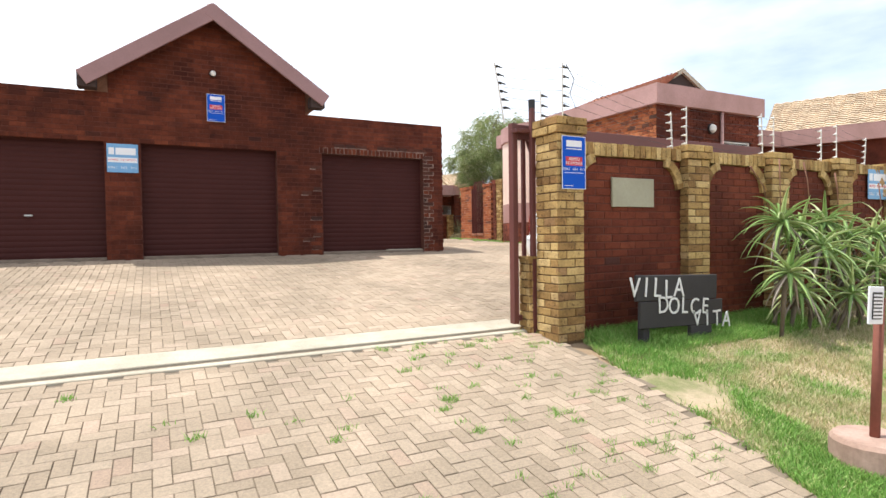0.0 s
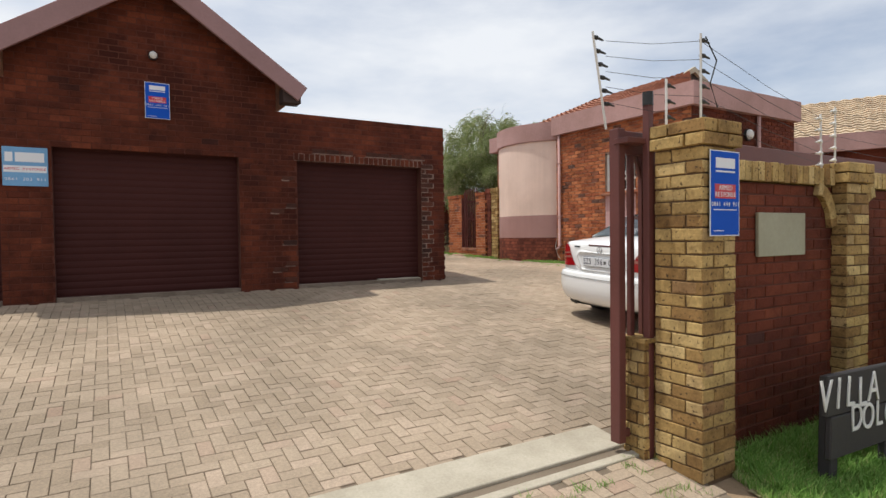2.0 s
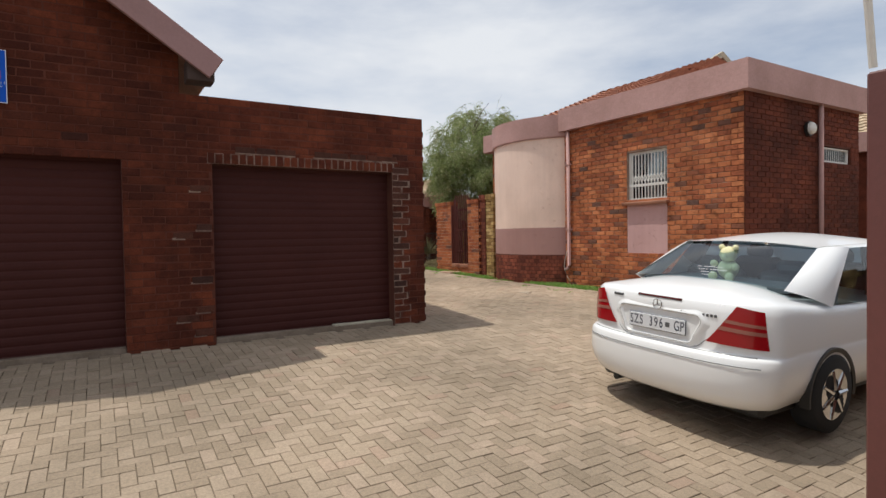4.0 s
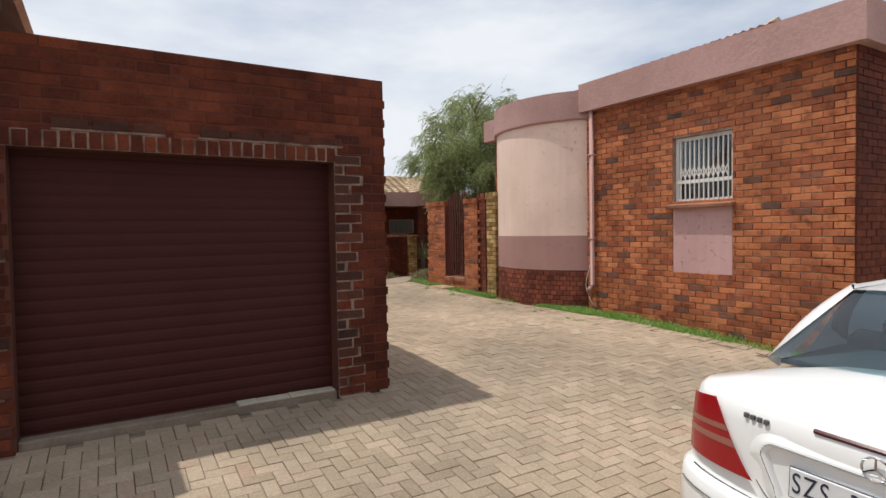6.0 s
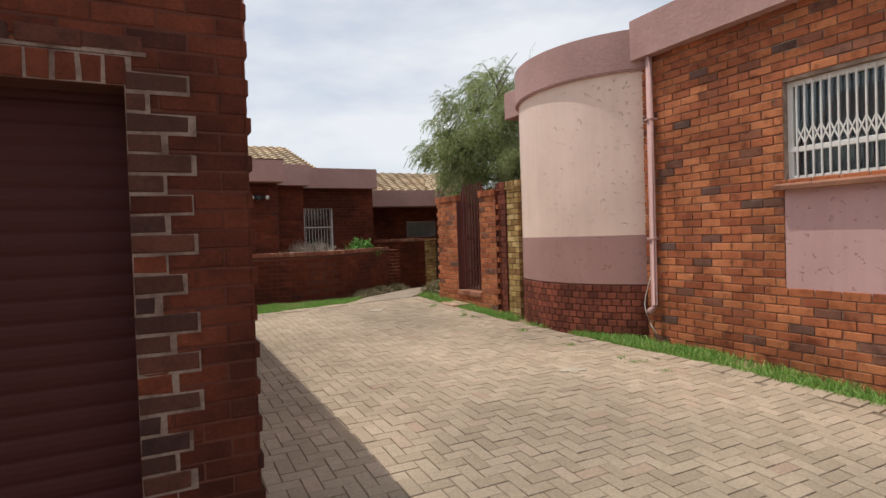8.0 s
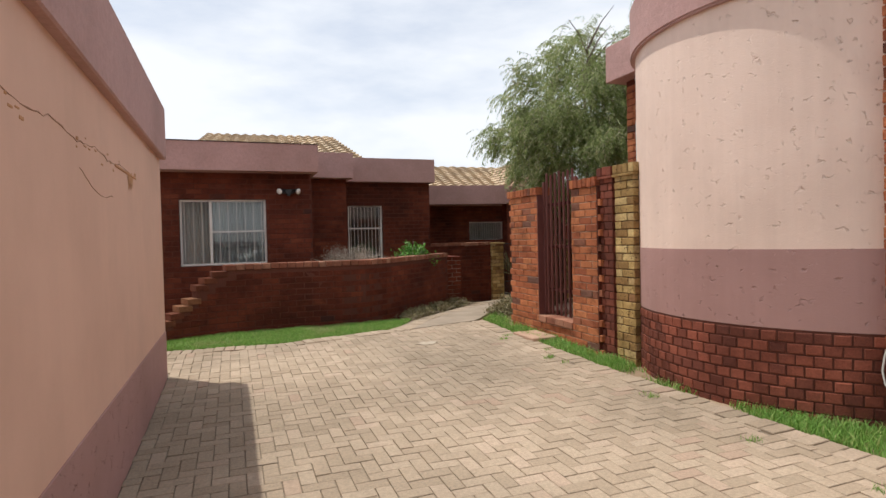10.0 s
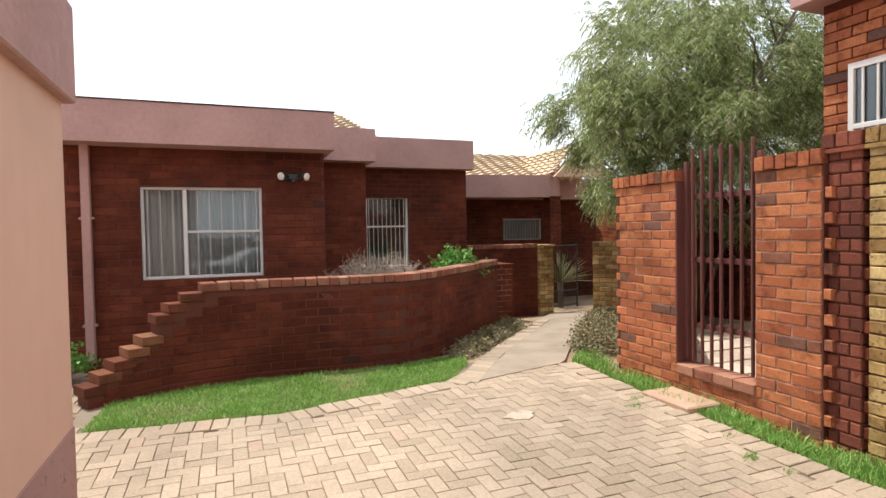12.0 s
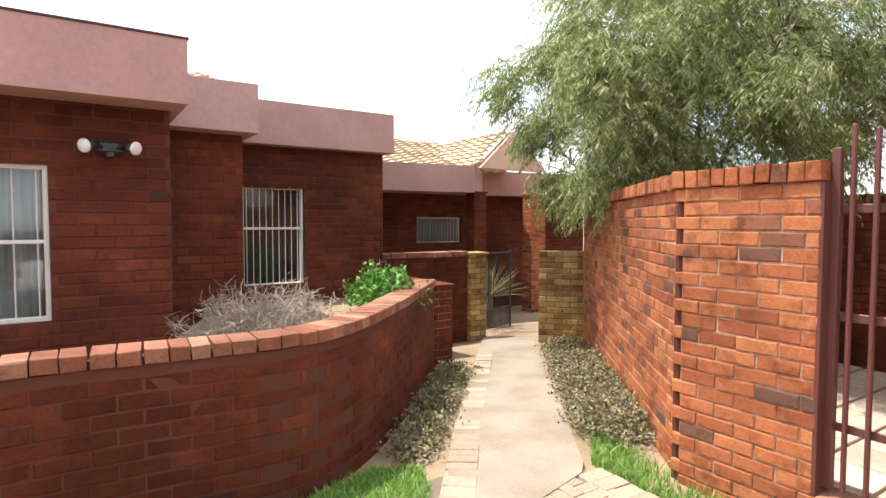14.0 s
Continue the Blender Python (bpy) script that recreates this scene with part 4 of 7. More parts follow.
gw2 = brick_wall("wall_garden_path", (RX + 0.05, 18.80, 1.0), tuple(RDIR), tuple(RN), RLEN, 2.15, 0.23, M_BRICK_ORANGE, M_MORTAR_LIME, proud=0.009, joint=0.010, sep=300, focus=(11.2, 19.3, 2.2), label="orange-red face-brick garden wall beside the path")


# Dark strip behind the corner teeth: the shade of the gaps put into colour.
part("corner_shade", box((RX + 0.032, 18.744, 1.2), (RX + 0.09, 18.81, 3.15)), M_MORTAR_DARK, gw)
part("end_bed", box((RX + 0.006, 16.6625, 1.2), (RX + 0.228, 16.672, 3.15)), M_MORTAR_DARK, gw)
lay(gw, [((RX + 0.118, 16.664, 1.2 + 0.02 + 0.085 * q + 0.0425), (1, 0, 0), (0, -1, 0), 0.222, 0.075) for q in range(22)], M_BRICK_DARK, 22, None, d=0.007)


def coping(parent, p0, p1, z, nrm, mat, width=0.25, hgt=0.10, pitch=0.087, over=0.02, tilt=0.0):
    """Bricks on edge across the top of a wall."""
    p0, p1, nrm = Vector((*p0, z)), Vector((*p1, z)), Vector((*nrm, 0)).normalized()
    d = p1 - p0
    k = max(1, round(d.length / pitch))
    u = d.normalized()
    lay(parent, [(p0 + d * ((i + 0.5) / k) + Vector((0, 0, hgt / 2)) - nrm * (width - over), u, nrm, d.length / k - 0.010, hgt) for i in range(k)], mat, min(k, 60), None, name="coping_brick", d=width)


coping(gw, (RX, 18.82), (RX, 17.97), 3.155, (-1, 0), M_BRICK_ORANGE)
coping(gw, (RX, 17.18), (RX, 16.66), 3.155, (-1, 0), M_BRICK_ORANGE)
coping(gw2, (RX + 0.05, 18.82), tuple((Vector((RX + 0.05, 18.82, 0)) + RDIR * RLEN)[:2]), 3.155, tuple(RN[:2]), M_BRICK_ORANGE)
lay(gw, [((RX + 0.20, 17.27 + 0.197 * q, 1.505), (0, 1, 0), (-1, 0, 0), 0.187, 0.078) for q in range(4)], M_BRICK_COPING, 4, None, name="sill_brick", d=0.222)


def pillar(name, x0, x1, y0, y1, z0, z1, mat, mortar, cap=2, label="", sep=160, over=0.028):
    """A square brick pillar with its bond turning the corners, and a corbelled cap."""
    core = part(name, box((x0 + 0.012, y0 + 0.012, z0), (x1 - 0.012, y1 - 0.012, z1 - 0.02)), mortar)
    rows = int((z1 - z0) / 0.085)
    items = []
    for r in range(rows):
        o = over if r >= rows - cap else 0.0
        z = z1 - (rows - r) * 0.085 + 0.0425
        for ax, (a0, a1) in (("x", (x0 - o, x1 + o)), ("y", (y0 - o, y1 + o))):
            full = a1 - a0
            cut = full * (0.64 if (r + (ax == "y")) % 2 else 0.34)
            for s0, s1 in ((a0, a0 + cut), (a0 + cut, a1)):
                m, ln = (s0 + s1) / 2, s1 - s0 - 0.011
                if ax == "x":
                    items.append(((m, y0 - o + 0.05, z), (1, 0, 0), (0, -1, 0), ln, 0.074))
                    items.append(((m, y1 + o - 0.05, z), (1, 0, 0), (0, 1, 0), ln, 0.074))
                else:
                    items.append(((x0 - o + 0.05, m, z), (0, 1, 0), (-1, 0, 0), ln, 0.074))
                    items.append(((x1 + o - 0.05, m, z), (0, 1, 0), (1, 0, 0), ln, 0.074))
    lay(core, items, mat, sep, (x0, y0, 2.0), d=0.05)
    part("top_bed", box((x0 - 0.02, y0 - 0.02, z1 - 0.03), (x1 + 0.02, y1 + 0.02, z1 - 0.003)), mat, core)
    return tagged(core, label, "pillar", kind="structure")


pillar("pillar_garden_yellow", 10.82, 11.06, 16.10, 16.405, 1.1, 3.25, M_BRICK_YELLOW, M_MORTAR_YEL, 0, "yellow brick pillar at the end of the garden wall")
lay(gw, [((RX + 0.09, 16.632, 1.2 + 0.02 + 0.085 * q + 0.0425), (0, 1, 0), (-1, 0, 0), 0.05, 0.073) for q in range(0, 22, 2)], M_BRICK_ORANGE, 11, None, d=0.088)
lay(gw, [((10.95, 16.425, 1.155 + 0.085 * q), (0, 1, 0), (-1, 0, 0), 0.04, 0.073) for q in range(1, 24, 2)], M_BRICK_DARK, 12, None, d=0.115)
pillar("pillar_garden_dark", 10.815, 11.06, 16.44, 16.66, 1.1, 3.25, M_BRICK_BASE, M_MORTAR_DARK, 0, "weathered red brick pier beside the yellow pillar")
lay(gw, [((11.05, 16.128 + 0.085 * q, 3.30), (0, 1, 0), (-1, 0, 0), 0.076, 0.095) for q in range(4)], M_BRICK_YELLOW, 4, None, name="coping_brick", d=0.24)
lay(gw, [((11.05, 16.48 + 0.087 * q, 3.30), (0, 1, 0), (-1, 0, 0), 0.077, 0.095) for q in range(3)], M_BRICK_BASE, 3, None, name="coping_brick", d=0.25)
pillar("pillar_gate", 4.04, 4.39, 4.80, 5.16, 0.35, 2.67, M_BRICK_YELLOW, M_MORTAR_YEL, 2, "yellow brick gate pillar with a corbelled cap", 180)
pillar("pillar_gate_stub", 3.955, 4.075, 5.175, 5.36, 0.35, 1.25, M_BRICK_YELLOW, M_MORTAR_YEL, 0, "low yellow brick stub against the gate pillar", 60)


def garden_gate():
    g = empty("garden_gate", (RX + 0.10, 17.58, 1.57))
    for s in (-0.37, 0.37):
        part("stile", box((-0.02, s - 0.02, 0), (0.02, s + 0.02, 1.75), 0.003), M_STEEL, g)
    for i in range(7):
        y = -0.30 + i * 0.60 / 6
        part("bar", box((-0.015, y - 0.010, 0.0), (0.015, y + 0.010, 1.86 - 0.015 * (i % 3)), 0.004), M_STEEL, g)
    for z in (0.30, 0.87, 1.42):
        part("rail", box((0.02, -0.37, z), (0.032, 0.37, z + 0.045), 0.003), M_STEEL, g)
    return tagged(g, "maroon steel bar gate in the garden wall, shut", "gate")


garden_gate()
part("gate_reveal", box((RX + 0.0, 17.965, 1.55), (RX + 0.215, 17.985, 3.15)), M_STEEL, gw)
M_SLAB = plain_mat("pink_slab", (0.43, 0.275, 0.19), 0.9, 40, 0.4, 0.3, 3.0)
stone = tagged(part("stepping_slab", box((10.36, 17.42, 1.25), (10.70, 17.95, 1.35), 0.012), M_SLAB), "pinkish stepping slab in the grass before the gate", "slab")

yard = sloped([(11.0, 16.7), (15.5, 16.7), (15.5, 20.0), (13.0, 20.0), (11.2, 18.2)], 0.02, "courtyard_paving", M_PAVER)
tagged(yard, "sunlit paving in the courtyard behind the gate", "paving", kind="structure")
M_YARDSLAB = piece_mat("pale_yard_slab", [(0.0, (0.50, 0.40, 0.32)), (0.6, (0.58, 0.47, 0.38)), (1.0, (0.64, 0.53, 0.44))], blotch=1.2, blotch_amt=0.3, grain=40, relief=0.3)
yard_unit = mesh_from("slab", [(px, py, pz) for pz, k in ((-0.03, 0), (-0.006, 0), (0, 0.006)) for px, py in ((-0.192 + k, -0.192 + k), (0.192 - k, -0.192 + k), (0.192 - k, 0.192 - k), (-0.192 + k, 0.192 - k))], BRICK_FACES, M_YARDSLAB)
for i in range(9):
    for j in range(8):
        x, y = 11.25 + 0.4 * i, 16.95 + 0.4 * j
        if inside(x, y, [(11.0, 16.7), (15.0, 16.7), (15.0, 20.0), (12.6, 20.0), (11.1, 18.3)]):
            ob = new("slab", yard_unit)
            ob.parent = yard
            ob.matrix_basis = Matrix.Translation((x, y, gz(y) + 0.045))
courtyard_wall = tagged(part("wall_courtyard", box((14.7, 16.4, 1.1), (14.9, 22.9, 3.25)), M_BRICK_DARK), "dark red wall at the back of the courtyard", "wall", kind="structure")
lay(courtyard_wall, courses((14.7, 22.0, 1.1), (0, -1, 0), (-1, 0, 0), 5.5, 2.1), M_BRICK_DARK, 0, d=0.012)
# ---- street fence ----
FY = 5.0
fence = brick_wall("wall_street_fence", (4.39, FY, -0.1), (1, 0, 0), (0, -1, 0), 9.0, 2.42, 0.23, M_BRICK_DARK, M_MORTAR_DARK, sep=200, focus=(5.0, FY, 1.5), label="dark red face-brick street wall with yellow brick arches")
for x0, x1 in ((4.42, 6.05), (6.46, 7.66), (8.06, 9.2), (9.6, 10.7), (11.1, 12.2)):
    coping(fence, (x0, FY), (x1, FY), 2.33, (0, -1), M_BRICK_YELLOW, 0.27, 0.14, 0.085, 0.04)
    # quarter arch corbels at the ends of each bay
    for s, xe in ((1, x0), (-1, x1)):
        lay(fence, [((xe + s * (0.03 + 0.30 * (1 - math.cos(a)) * 0.9), FY + 0.0, 1.98 + 0.32 * math.sin(a)), (math.cos(a - 0.0) * 0 + s * math.sin(a), 0, math.cos(a)), (0, -1, 0), 0.07, 0.10) for a in [0.15 + 0.2 * q for q in range(7)]], M_BRICK_YELLOW, 7, None, d=0.045)
for x in (6.06, 7.67, 9.22, 10.72, 12.22):
    pillar("pillar_fence", x, x + 0.38, 4.88, 5.24, -0.2, 2.52, M_BRICK_YELLOW, M_MORTAR_YEL, 2, "yellow brick fence pillar with a corbelled cap", 60)
part("name_plate", box((4.945, FY - 0.03, 1.775), (5.59, FY - 0.004, 2.10), 0.004), M_PLATE)
tagged(bpy.data.objects["name_plate"], "blank beige metal plate on the street wall", "plate")


def sliding_gate():
    g = empty("sliding_gate", (3.87, 5.33, 0.50))
    part("end_post", box((-0.03, -0.045, 0.02), (0.035, 0.04, 2.17), 0.005), M_STEEL, g)
    for z, h in ((0.05, 0.06), (2.00, 0.16)):
        part("rail", box((0.03, -0.03, z), (4.2, 0.03, z + h), 0.005), M_STEEL, g)
    for i in range(34):
        x = 0.135 + i * 0.118
        part("bar", box((x - 0.021, -0.018, 0.1), (x + 0.021, 0.018, 2.12), 0.003), M_STEEL, g)
    part("brace", box((-0.012, -0.012, 0), (0.012, 0.012, 0.95), 0.0, Matrix.Translation((0.15, 0, 2.1)) @ Matrix.Rotation(radians(160), 4, "Y")), M_STEEL, g)
    for x in (0.5, 3.8):
        part("wheel", tube([(x, -0.02, 0.03), (x, 0.02, 0.03)], 0.05, 14), M_BLACK, g)
    return tagged(g, "maroon steel sliding driveway gate, slid open", "gate")


sliding_gate()
gpost = empty("gate_guide_post", (4.03, 5.2, 0.42))
part("post", box((-0.026, -0.026, 0), (0.026, 0.026, 2.42), 0.004), M_STEEL, gpost)
part("cap", tube([(0, 0, 2.40), (0, 0, 2.49)], 0.036, 12), M_BLACK, gpost, "black rounded cap")
part("arm", box((-0.2, 0.0, 2.14), (0.0, 0.12, 2.18), 0.004), M_STEEL, gpost)
tagged(gpost, "maroon steel guide post holding the sliding gate", "post")

# ---- curved planter wall ----
CURVE = [(5.98, 19.35), (6.38, 19.60), (6.80, 19.78), (7.5, 19.84), (8.2, 19.78), (8.72, 19.76), (9.15, 19.98), (9.8, 20.6), (10.4, 21.27), (10.98, 21.92)]


def resample(pts, step):
    out, acc = [Vector((*pts[0], 0))], 0.0
    for a, b in zip(pts, pts[1:]):
        a, b = Vector((*a, 0)), Vector((*b, 0))
        k = max(1, round((b - a).length / step))
        out += [a.lerp(b, (i + 1) / k) for i in range(k)]
    return out


def smooth_line(pts, times=2):
    for _ in range(times):
        q = [pts[0]]
        for a, b in zip(pts, pts[1:]):
            q += [(a[0] * 0.75 + b[0] * 0.25, a[1] * 0.75 + b[1] * 0.25), (a[0] * 0.25 + b[0] * 0.75, a[1] * 0.25 + b[1] * 0.75)]
        pts = q + [pts[-1]]
    return pts


def planter():
    line = resample(smooth_line(CURVE, 1), 0.116)
    z0 = 1.15

    def top_at(i):
        x = line[i].x
        if x < 6.78:
            return 1.45 + 0.0865 * int((x - 5.98) / 0.082)
        return 2.225
    bm = bmesh.new()
    rows = []
    for i, p in enumerate(line):
        d = (line[min(i + 1, len(line) - 1)] - line[max(i - 1, 0)]).normalized()
        s = Vector((d.y, -d.x, 0))
        rows.append((p, d, s))
    for i in range(len(line) - 1):
        (p, d, s), (q, e, t) = rows[i], rows[i + 1]
        h = min(top_at(i), top_at(i + 1)) - 0.002
        ring = []
        for c, nn in ((p, s), (q, t)):
            ring.append([bm.verts.new((w.x, w.y, z)) for w, z in ((c - nn * 0.006, z0), (c - nn * 0.006, h), (c - nn * 0.21, h), (c - nn * 0.21, z0))])
        a, b = ring
        for j in range(4):
            bm.faces.new((a[j], b[j], b[(j + 1) % 4], a[(j + 1) % 4]))
        bm.faces.new(a)
        bm.faces.new(b[::-1])
    body = part("wall_planter", bm, M_MORTAR_DARK)
    items, caps = [], []
    for r in range(13):
        z = z0 + r * 0.085 + 0.0425
        for i in range(r % 2, len(line) - 2, 2):
            if z + 0.04 > min(top_at(i), top_at(i + 2)) + 0.01:
                continue
            c, d = (line[i] + line[i + 2]) / 2, (line[i + 2] - line[i])
            s = Vector((d.y, -d.x, 0)).normalized()
            items.append((Vector((c.x, c.y, z)) - s * 0.006, d.normalized(), s, d.length - 0.010, 0.075))
    lay(body, items, M_BRICK_DARK, 300, (8.6, 19.6, 1.9), d=0.006)
    for i in range(len(line) - 1):
        c, d = (line[i] + line[i + 1]) / 2, line[i + 1] - line[i]
        s = Vector((d.y, -d.x, 0)).normalized()
        caps.append((Vector((c.x, c.y, top_at(i) + 0.040)) - s * 0.215, d.normalized(), s, d.length - 0.010, 0.075))
    stair = [q for q in caps if q[0].x < 6.74]
    lay(body, [q for q in caps if q[0].x >= 6.74], M_BRICK_COPING, len(caps), None, name="coping_brick", d=0.228)
    lay(body, [(c + Vector((0, 0, -0.004)), u, n_, ln + 0.07, 0.08) for c, u, n_, ln, hh in stair], M_BRICK_STEP, len(stair), None, name="step_brick", d=0.224)
    tagged(body, "low curved red brick planter wall with a stepped end", "planter wall", kind="structure")
    bed = [(p.x - s.x * 0.2, p.y - s.y * 0.2) for p, d, s in rows[14:]]
    part("planter_soil", prism(bed + [(11.0, 23.5), (9.0, 23.5), (8.2, 21.5), (7.0, 21.3)], 1.3, 1.95), M_SOIL, body, "dry planter soil")


planter()
pillar("pillar_planter_end", 11.05, 11.35, 22.1, 23.1, 1.05, 2.22, M_BRICK_DARK, M_MORTAR, 0, "red brick pier with toothed end behind the planter", 120)
low = brick_wall("wall_low_far", (11.35, 24.0, 0.9), (1, 0, 0), (0, -1, 0), 1.6, 1.5, 0.22, M_BRICK_DARK, M_MORTAR_DARK, label="low dark brick wall before the far house")
coping(low, (11.35, 24.0), (12.95, 24.0), 2.40, (0, -1), M_BRICK_COPING, 0.26, 0.075)
pillar("pillar_far_gate", 12.92, 13.24, 23.9, 24.2, 0.95, 2.46, M_BRICK_YELLOW, M_MORTAR_YEL, 0, "yellow brick far gate pillar")
spx = Matrix.Translation((13.5, 22.95, 0)) @ Matrix.Rotation(radians(-45), 4, "Z")
sp = brick_wall("wall_far_gate", tuple(spx @ Vector((0, 0, 0.95))), tuple(spx.to_3x3() @ Vector((1, 0, 0))), tuple(spx.to_3x3() @ Vector((0, -1, 0))), 0.9, 1.56, 0.23, M_BRICK_YELLOW, M_MORTAR_YEL, sep=100, focus=(13.6, 22.8, 1.8), label="short yellow-brown brick wall beside the far gate")

# ---- house at the back ----
def window(i, x0, x1, z0, z1, y, mull=(), rail=None, curtain=True, bars=10):
    """A white steel window in a wall that faces -y, with burglar bars and a curtain behind."""
    cx = (x0 + x1) / 2
    w = empty(f"window_{i}", (cx, y, z0))
    a, h = (x1 - x0) / 2, z1 - z0
    fr = bmesh.new()
    for lo, hi in (((-a, 0, 0), (-a + 0.034, 0.06, h)), ((a - 0.034, 0, 0), (a, 0.06, h)), ((-a, 0.001, 0), (a, 0.059, 0.036)), ((-a, 0.001, h - 0.034), (a, 0.059, h))):
        add_box(fr, lo, hi, 0.005)
    part("window_frame", fr, M_WHITE, w, "white painted steel frame")
    for m in mull:
        part("mullion", box((m - cx - 0.022, 0.002, 0.03), (m - cx + 0.022, 0.058, h - 0.03), 0.004), M_WHITE, w)
    edges = [-a + 0.04] + [m - cx for m in mull] + [a - 0.04]
    for e0, e1 in zip(edges, edges[1:]):
        ob = part("pane", box((e0, 0.03, 0.03), (e1, 0.034, h - 0.03)), M_GLASS, w)
        ob.visible_shadow = False
    if rail is not None:
        part("transom", box((edges[-2], 0.004, rail - z0 - 0.014), (a - 0.03, 0.056, rail - z0 + 0.014), 0.004), M_WHITE, w)
    for k in range(bars):
        x = -a + 0.07 + k * (2 * a - 0.14) / (bars - 1)
        part("burglar_bar", tube([(x, 0.018, 0.03), (x, 0.018, h - 0.03)], 0.005, 6), M_WHITE, w)
    if curtain:
        vs, fs = [], []
        n_ = 110
        for k in range(n_ + 1):
            x = -a + 2 * a * k / n_
            dy = 0.17 + 0.035 * math.sin(k * 1.3 + 0.8 * math.sin(k * 0.37)) + 0.012 * math.sin(k * 2.9)
            vs += [(x, dy, 0), (x, dy, h)]
        fs = [(2 * k, 2 * k + 2, 2 * k + 3, 2 * k + 1) for k in range(n_)]
        part("curtain", (vs, fs), M_CURTAIN, w, "pale net curtain", True)
    # Near-black panel: the darkness of the unlit room is put into its colour.
    part("dark_room_panel", box((-a - 0.1, 0.35, -0.1), (a + 0.1, 0.4, h + 0.1)), M_DARK, w, "near-black panel standing for the unlit room")
    part("window_sill", box((-a - 0.04, -0.04, -0.06), (a + 0.04, 0.08, -0.002), 0.006), M_BRICK_DARK, w, "brick sill")
    return tagged(w, "white framed window with burglar bars and curtains", "window", kind="structure")


NY = 21.4
north_a = brick_wall("wall_back_house_front", (1.5, NY, 1.1), (1, 0, 0), (0, -1, 0), 6.76, 2.75, 0.23, M_BRICK_DARK, M_MORTAR_DARK, [(6.14 - 1.5, 2.24 - 1.1, 7.49 - 1.5, 3.335 - 1.1)], sep=300, focus=(7.8, NY, 2.9), label="dark red brick front of the back house")
window(1, 6.14, 7.49, 2.24, 3.335, NY + 0.06, (6.61,), 2.80)
brick_wall("wall_back_house_return", (8.26, NY + 0.016, 1.1), (0, 1, 0), (1, 0, 0), 1.6, 2.75, 0.23, M_BRICK_DARK, M_MORTAR_DARK, sep=200, focus=(8.26, NY, 2.9), label="dark red brick return of the back house")
brick_wall("wall_back_house_middle", (8.26, 22.9, 1.1), (1, 0, 0), (0, -1, 0), 0.9, 2.85, 0.23, M_BRICK_DARK, M_MORTAR_DARK, sep=160, focus=(8.6, 22.9, 2.9), label="dark red brick recess of the back house")
brick_wall("wall_back_house_side", (9.16, 22.916, 1.1), (0, 1, 0), (1, 0, 0), 0.8, 2.85, 0.23, M_BRICK_DARK, M_MORTAR_DARK, label="dark red brick side of the recess")
brick_wall("wall_back_house_wing", (9.0, 23.7, 1.1), (1, 0, 0), (0, -1, 0), 2.25, 2.85, 0.23, M_BRICK_DARK, M_MORTAR_DARK, [(9.34 - 9.0, 2.13 - 1.1, 10.12 - 9.0, 3.385 - 1.1)], sep=260, focus=(10.3, 23.7, 2.9), label="dark red brick wing of the back house with a window")
window(2, 9.34, 10.12, 2.13, 3.385, 23.76, (), 2.86, False, 9)
brick_wall("wall_back_house_wing_side", (11.25, 23.716, 1.0), (0, 1, 0), (1, 0, 0), 3.0, 2.9, 0.23, M_BRICK_DARK, M_MORTAR_DARK, label="dark red brick side of the wing")
for nm, pts, z0, z1 in (
    ("trim_back_fascia", [(1.0, 21.05), (8.34, 21.05), (8.34, 23.4), (7.8, 23.4), (7.8, 21.6), (1.0, 21.6)], 3.78, 4.235),
    ("trim_back_fascia_middle", [(7.9, 22.62), (9.26, 22.62), (9.26, 24.2), (8.8, 24.2), (8.8, 23.2), (7.9, 23.2)], 3.86, 4.36),
    ("trim_back_fascia_wing", [(8.7, 23.5), (11.32, 23.5), (11.32, 26.2), (10.9, 26.2), (10.9, 24.0), (8.7, 24.0)], 3.88, 4.40),
    ("trim_far_fascia", [(11.25, 25.9), (14.1, 25.45), (14.9, 26.2), (18.5, 25.6), (18.5, 27.0), (11.25, 27.0)], 3.52, 4.03),
):
    tagged(part(nm, prism(pts, z0, z1), M_FASCIA), "mauve painted fascia box along the parapet", "fascia", kind="structure")
tagged(part("trim_back_flashing", prism([(1.0, 21.04), (8.35, 21.04), (8.35, 23.4), (8.28, 23.4), (8.28, 21.11), (1.0, 21.11)], 4.236, 4.25), M_DARKWOOD), "thin dark flashing along the parapet edge", "flashing", kind="structure")
far = brick_wall("wall_far_house", (11.3, 26.5, 0.9), (1, 0, 0), (0, -1, 0), 7.0, 2.65, 0.23, M_BRICK_DARK, M_MORTAR_DARK, [(2.15, 1.6, 3.25, 2.15)], label="dark red brick porch wall of the far house")
window(3, 13.45, 14.55, 2.5, 3.05, 26.56, (), None, True, 14)
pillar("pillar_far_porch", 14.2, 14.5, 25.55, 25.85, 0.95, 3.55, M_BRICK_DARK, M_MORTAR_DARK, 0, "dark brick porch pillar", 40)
# Same porch as above; orange brick puts the sunlight into this pillar's colour.
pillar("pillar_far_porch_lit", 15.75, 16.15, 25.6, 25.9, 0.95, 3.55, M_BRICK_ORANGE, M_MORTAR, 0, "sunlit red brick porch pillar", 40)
tagged(part("flat_roof_back", box((1.0, 21.6, 4.0), (8.2, 26.0, 4.1)), M_CONCRETE), "flat roof behind the parapet", "roof", kind="structure")
red_roof("back_house_roof", ((5.9, 25.2, 4.6), (10.1, 25.2, 4.6)), ((6.4, 28.3, 5.66), (9.6, 27.2, 5.5)), M_TILE, "yellow clay tiled roof of the back house", 12)
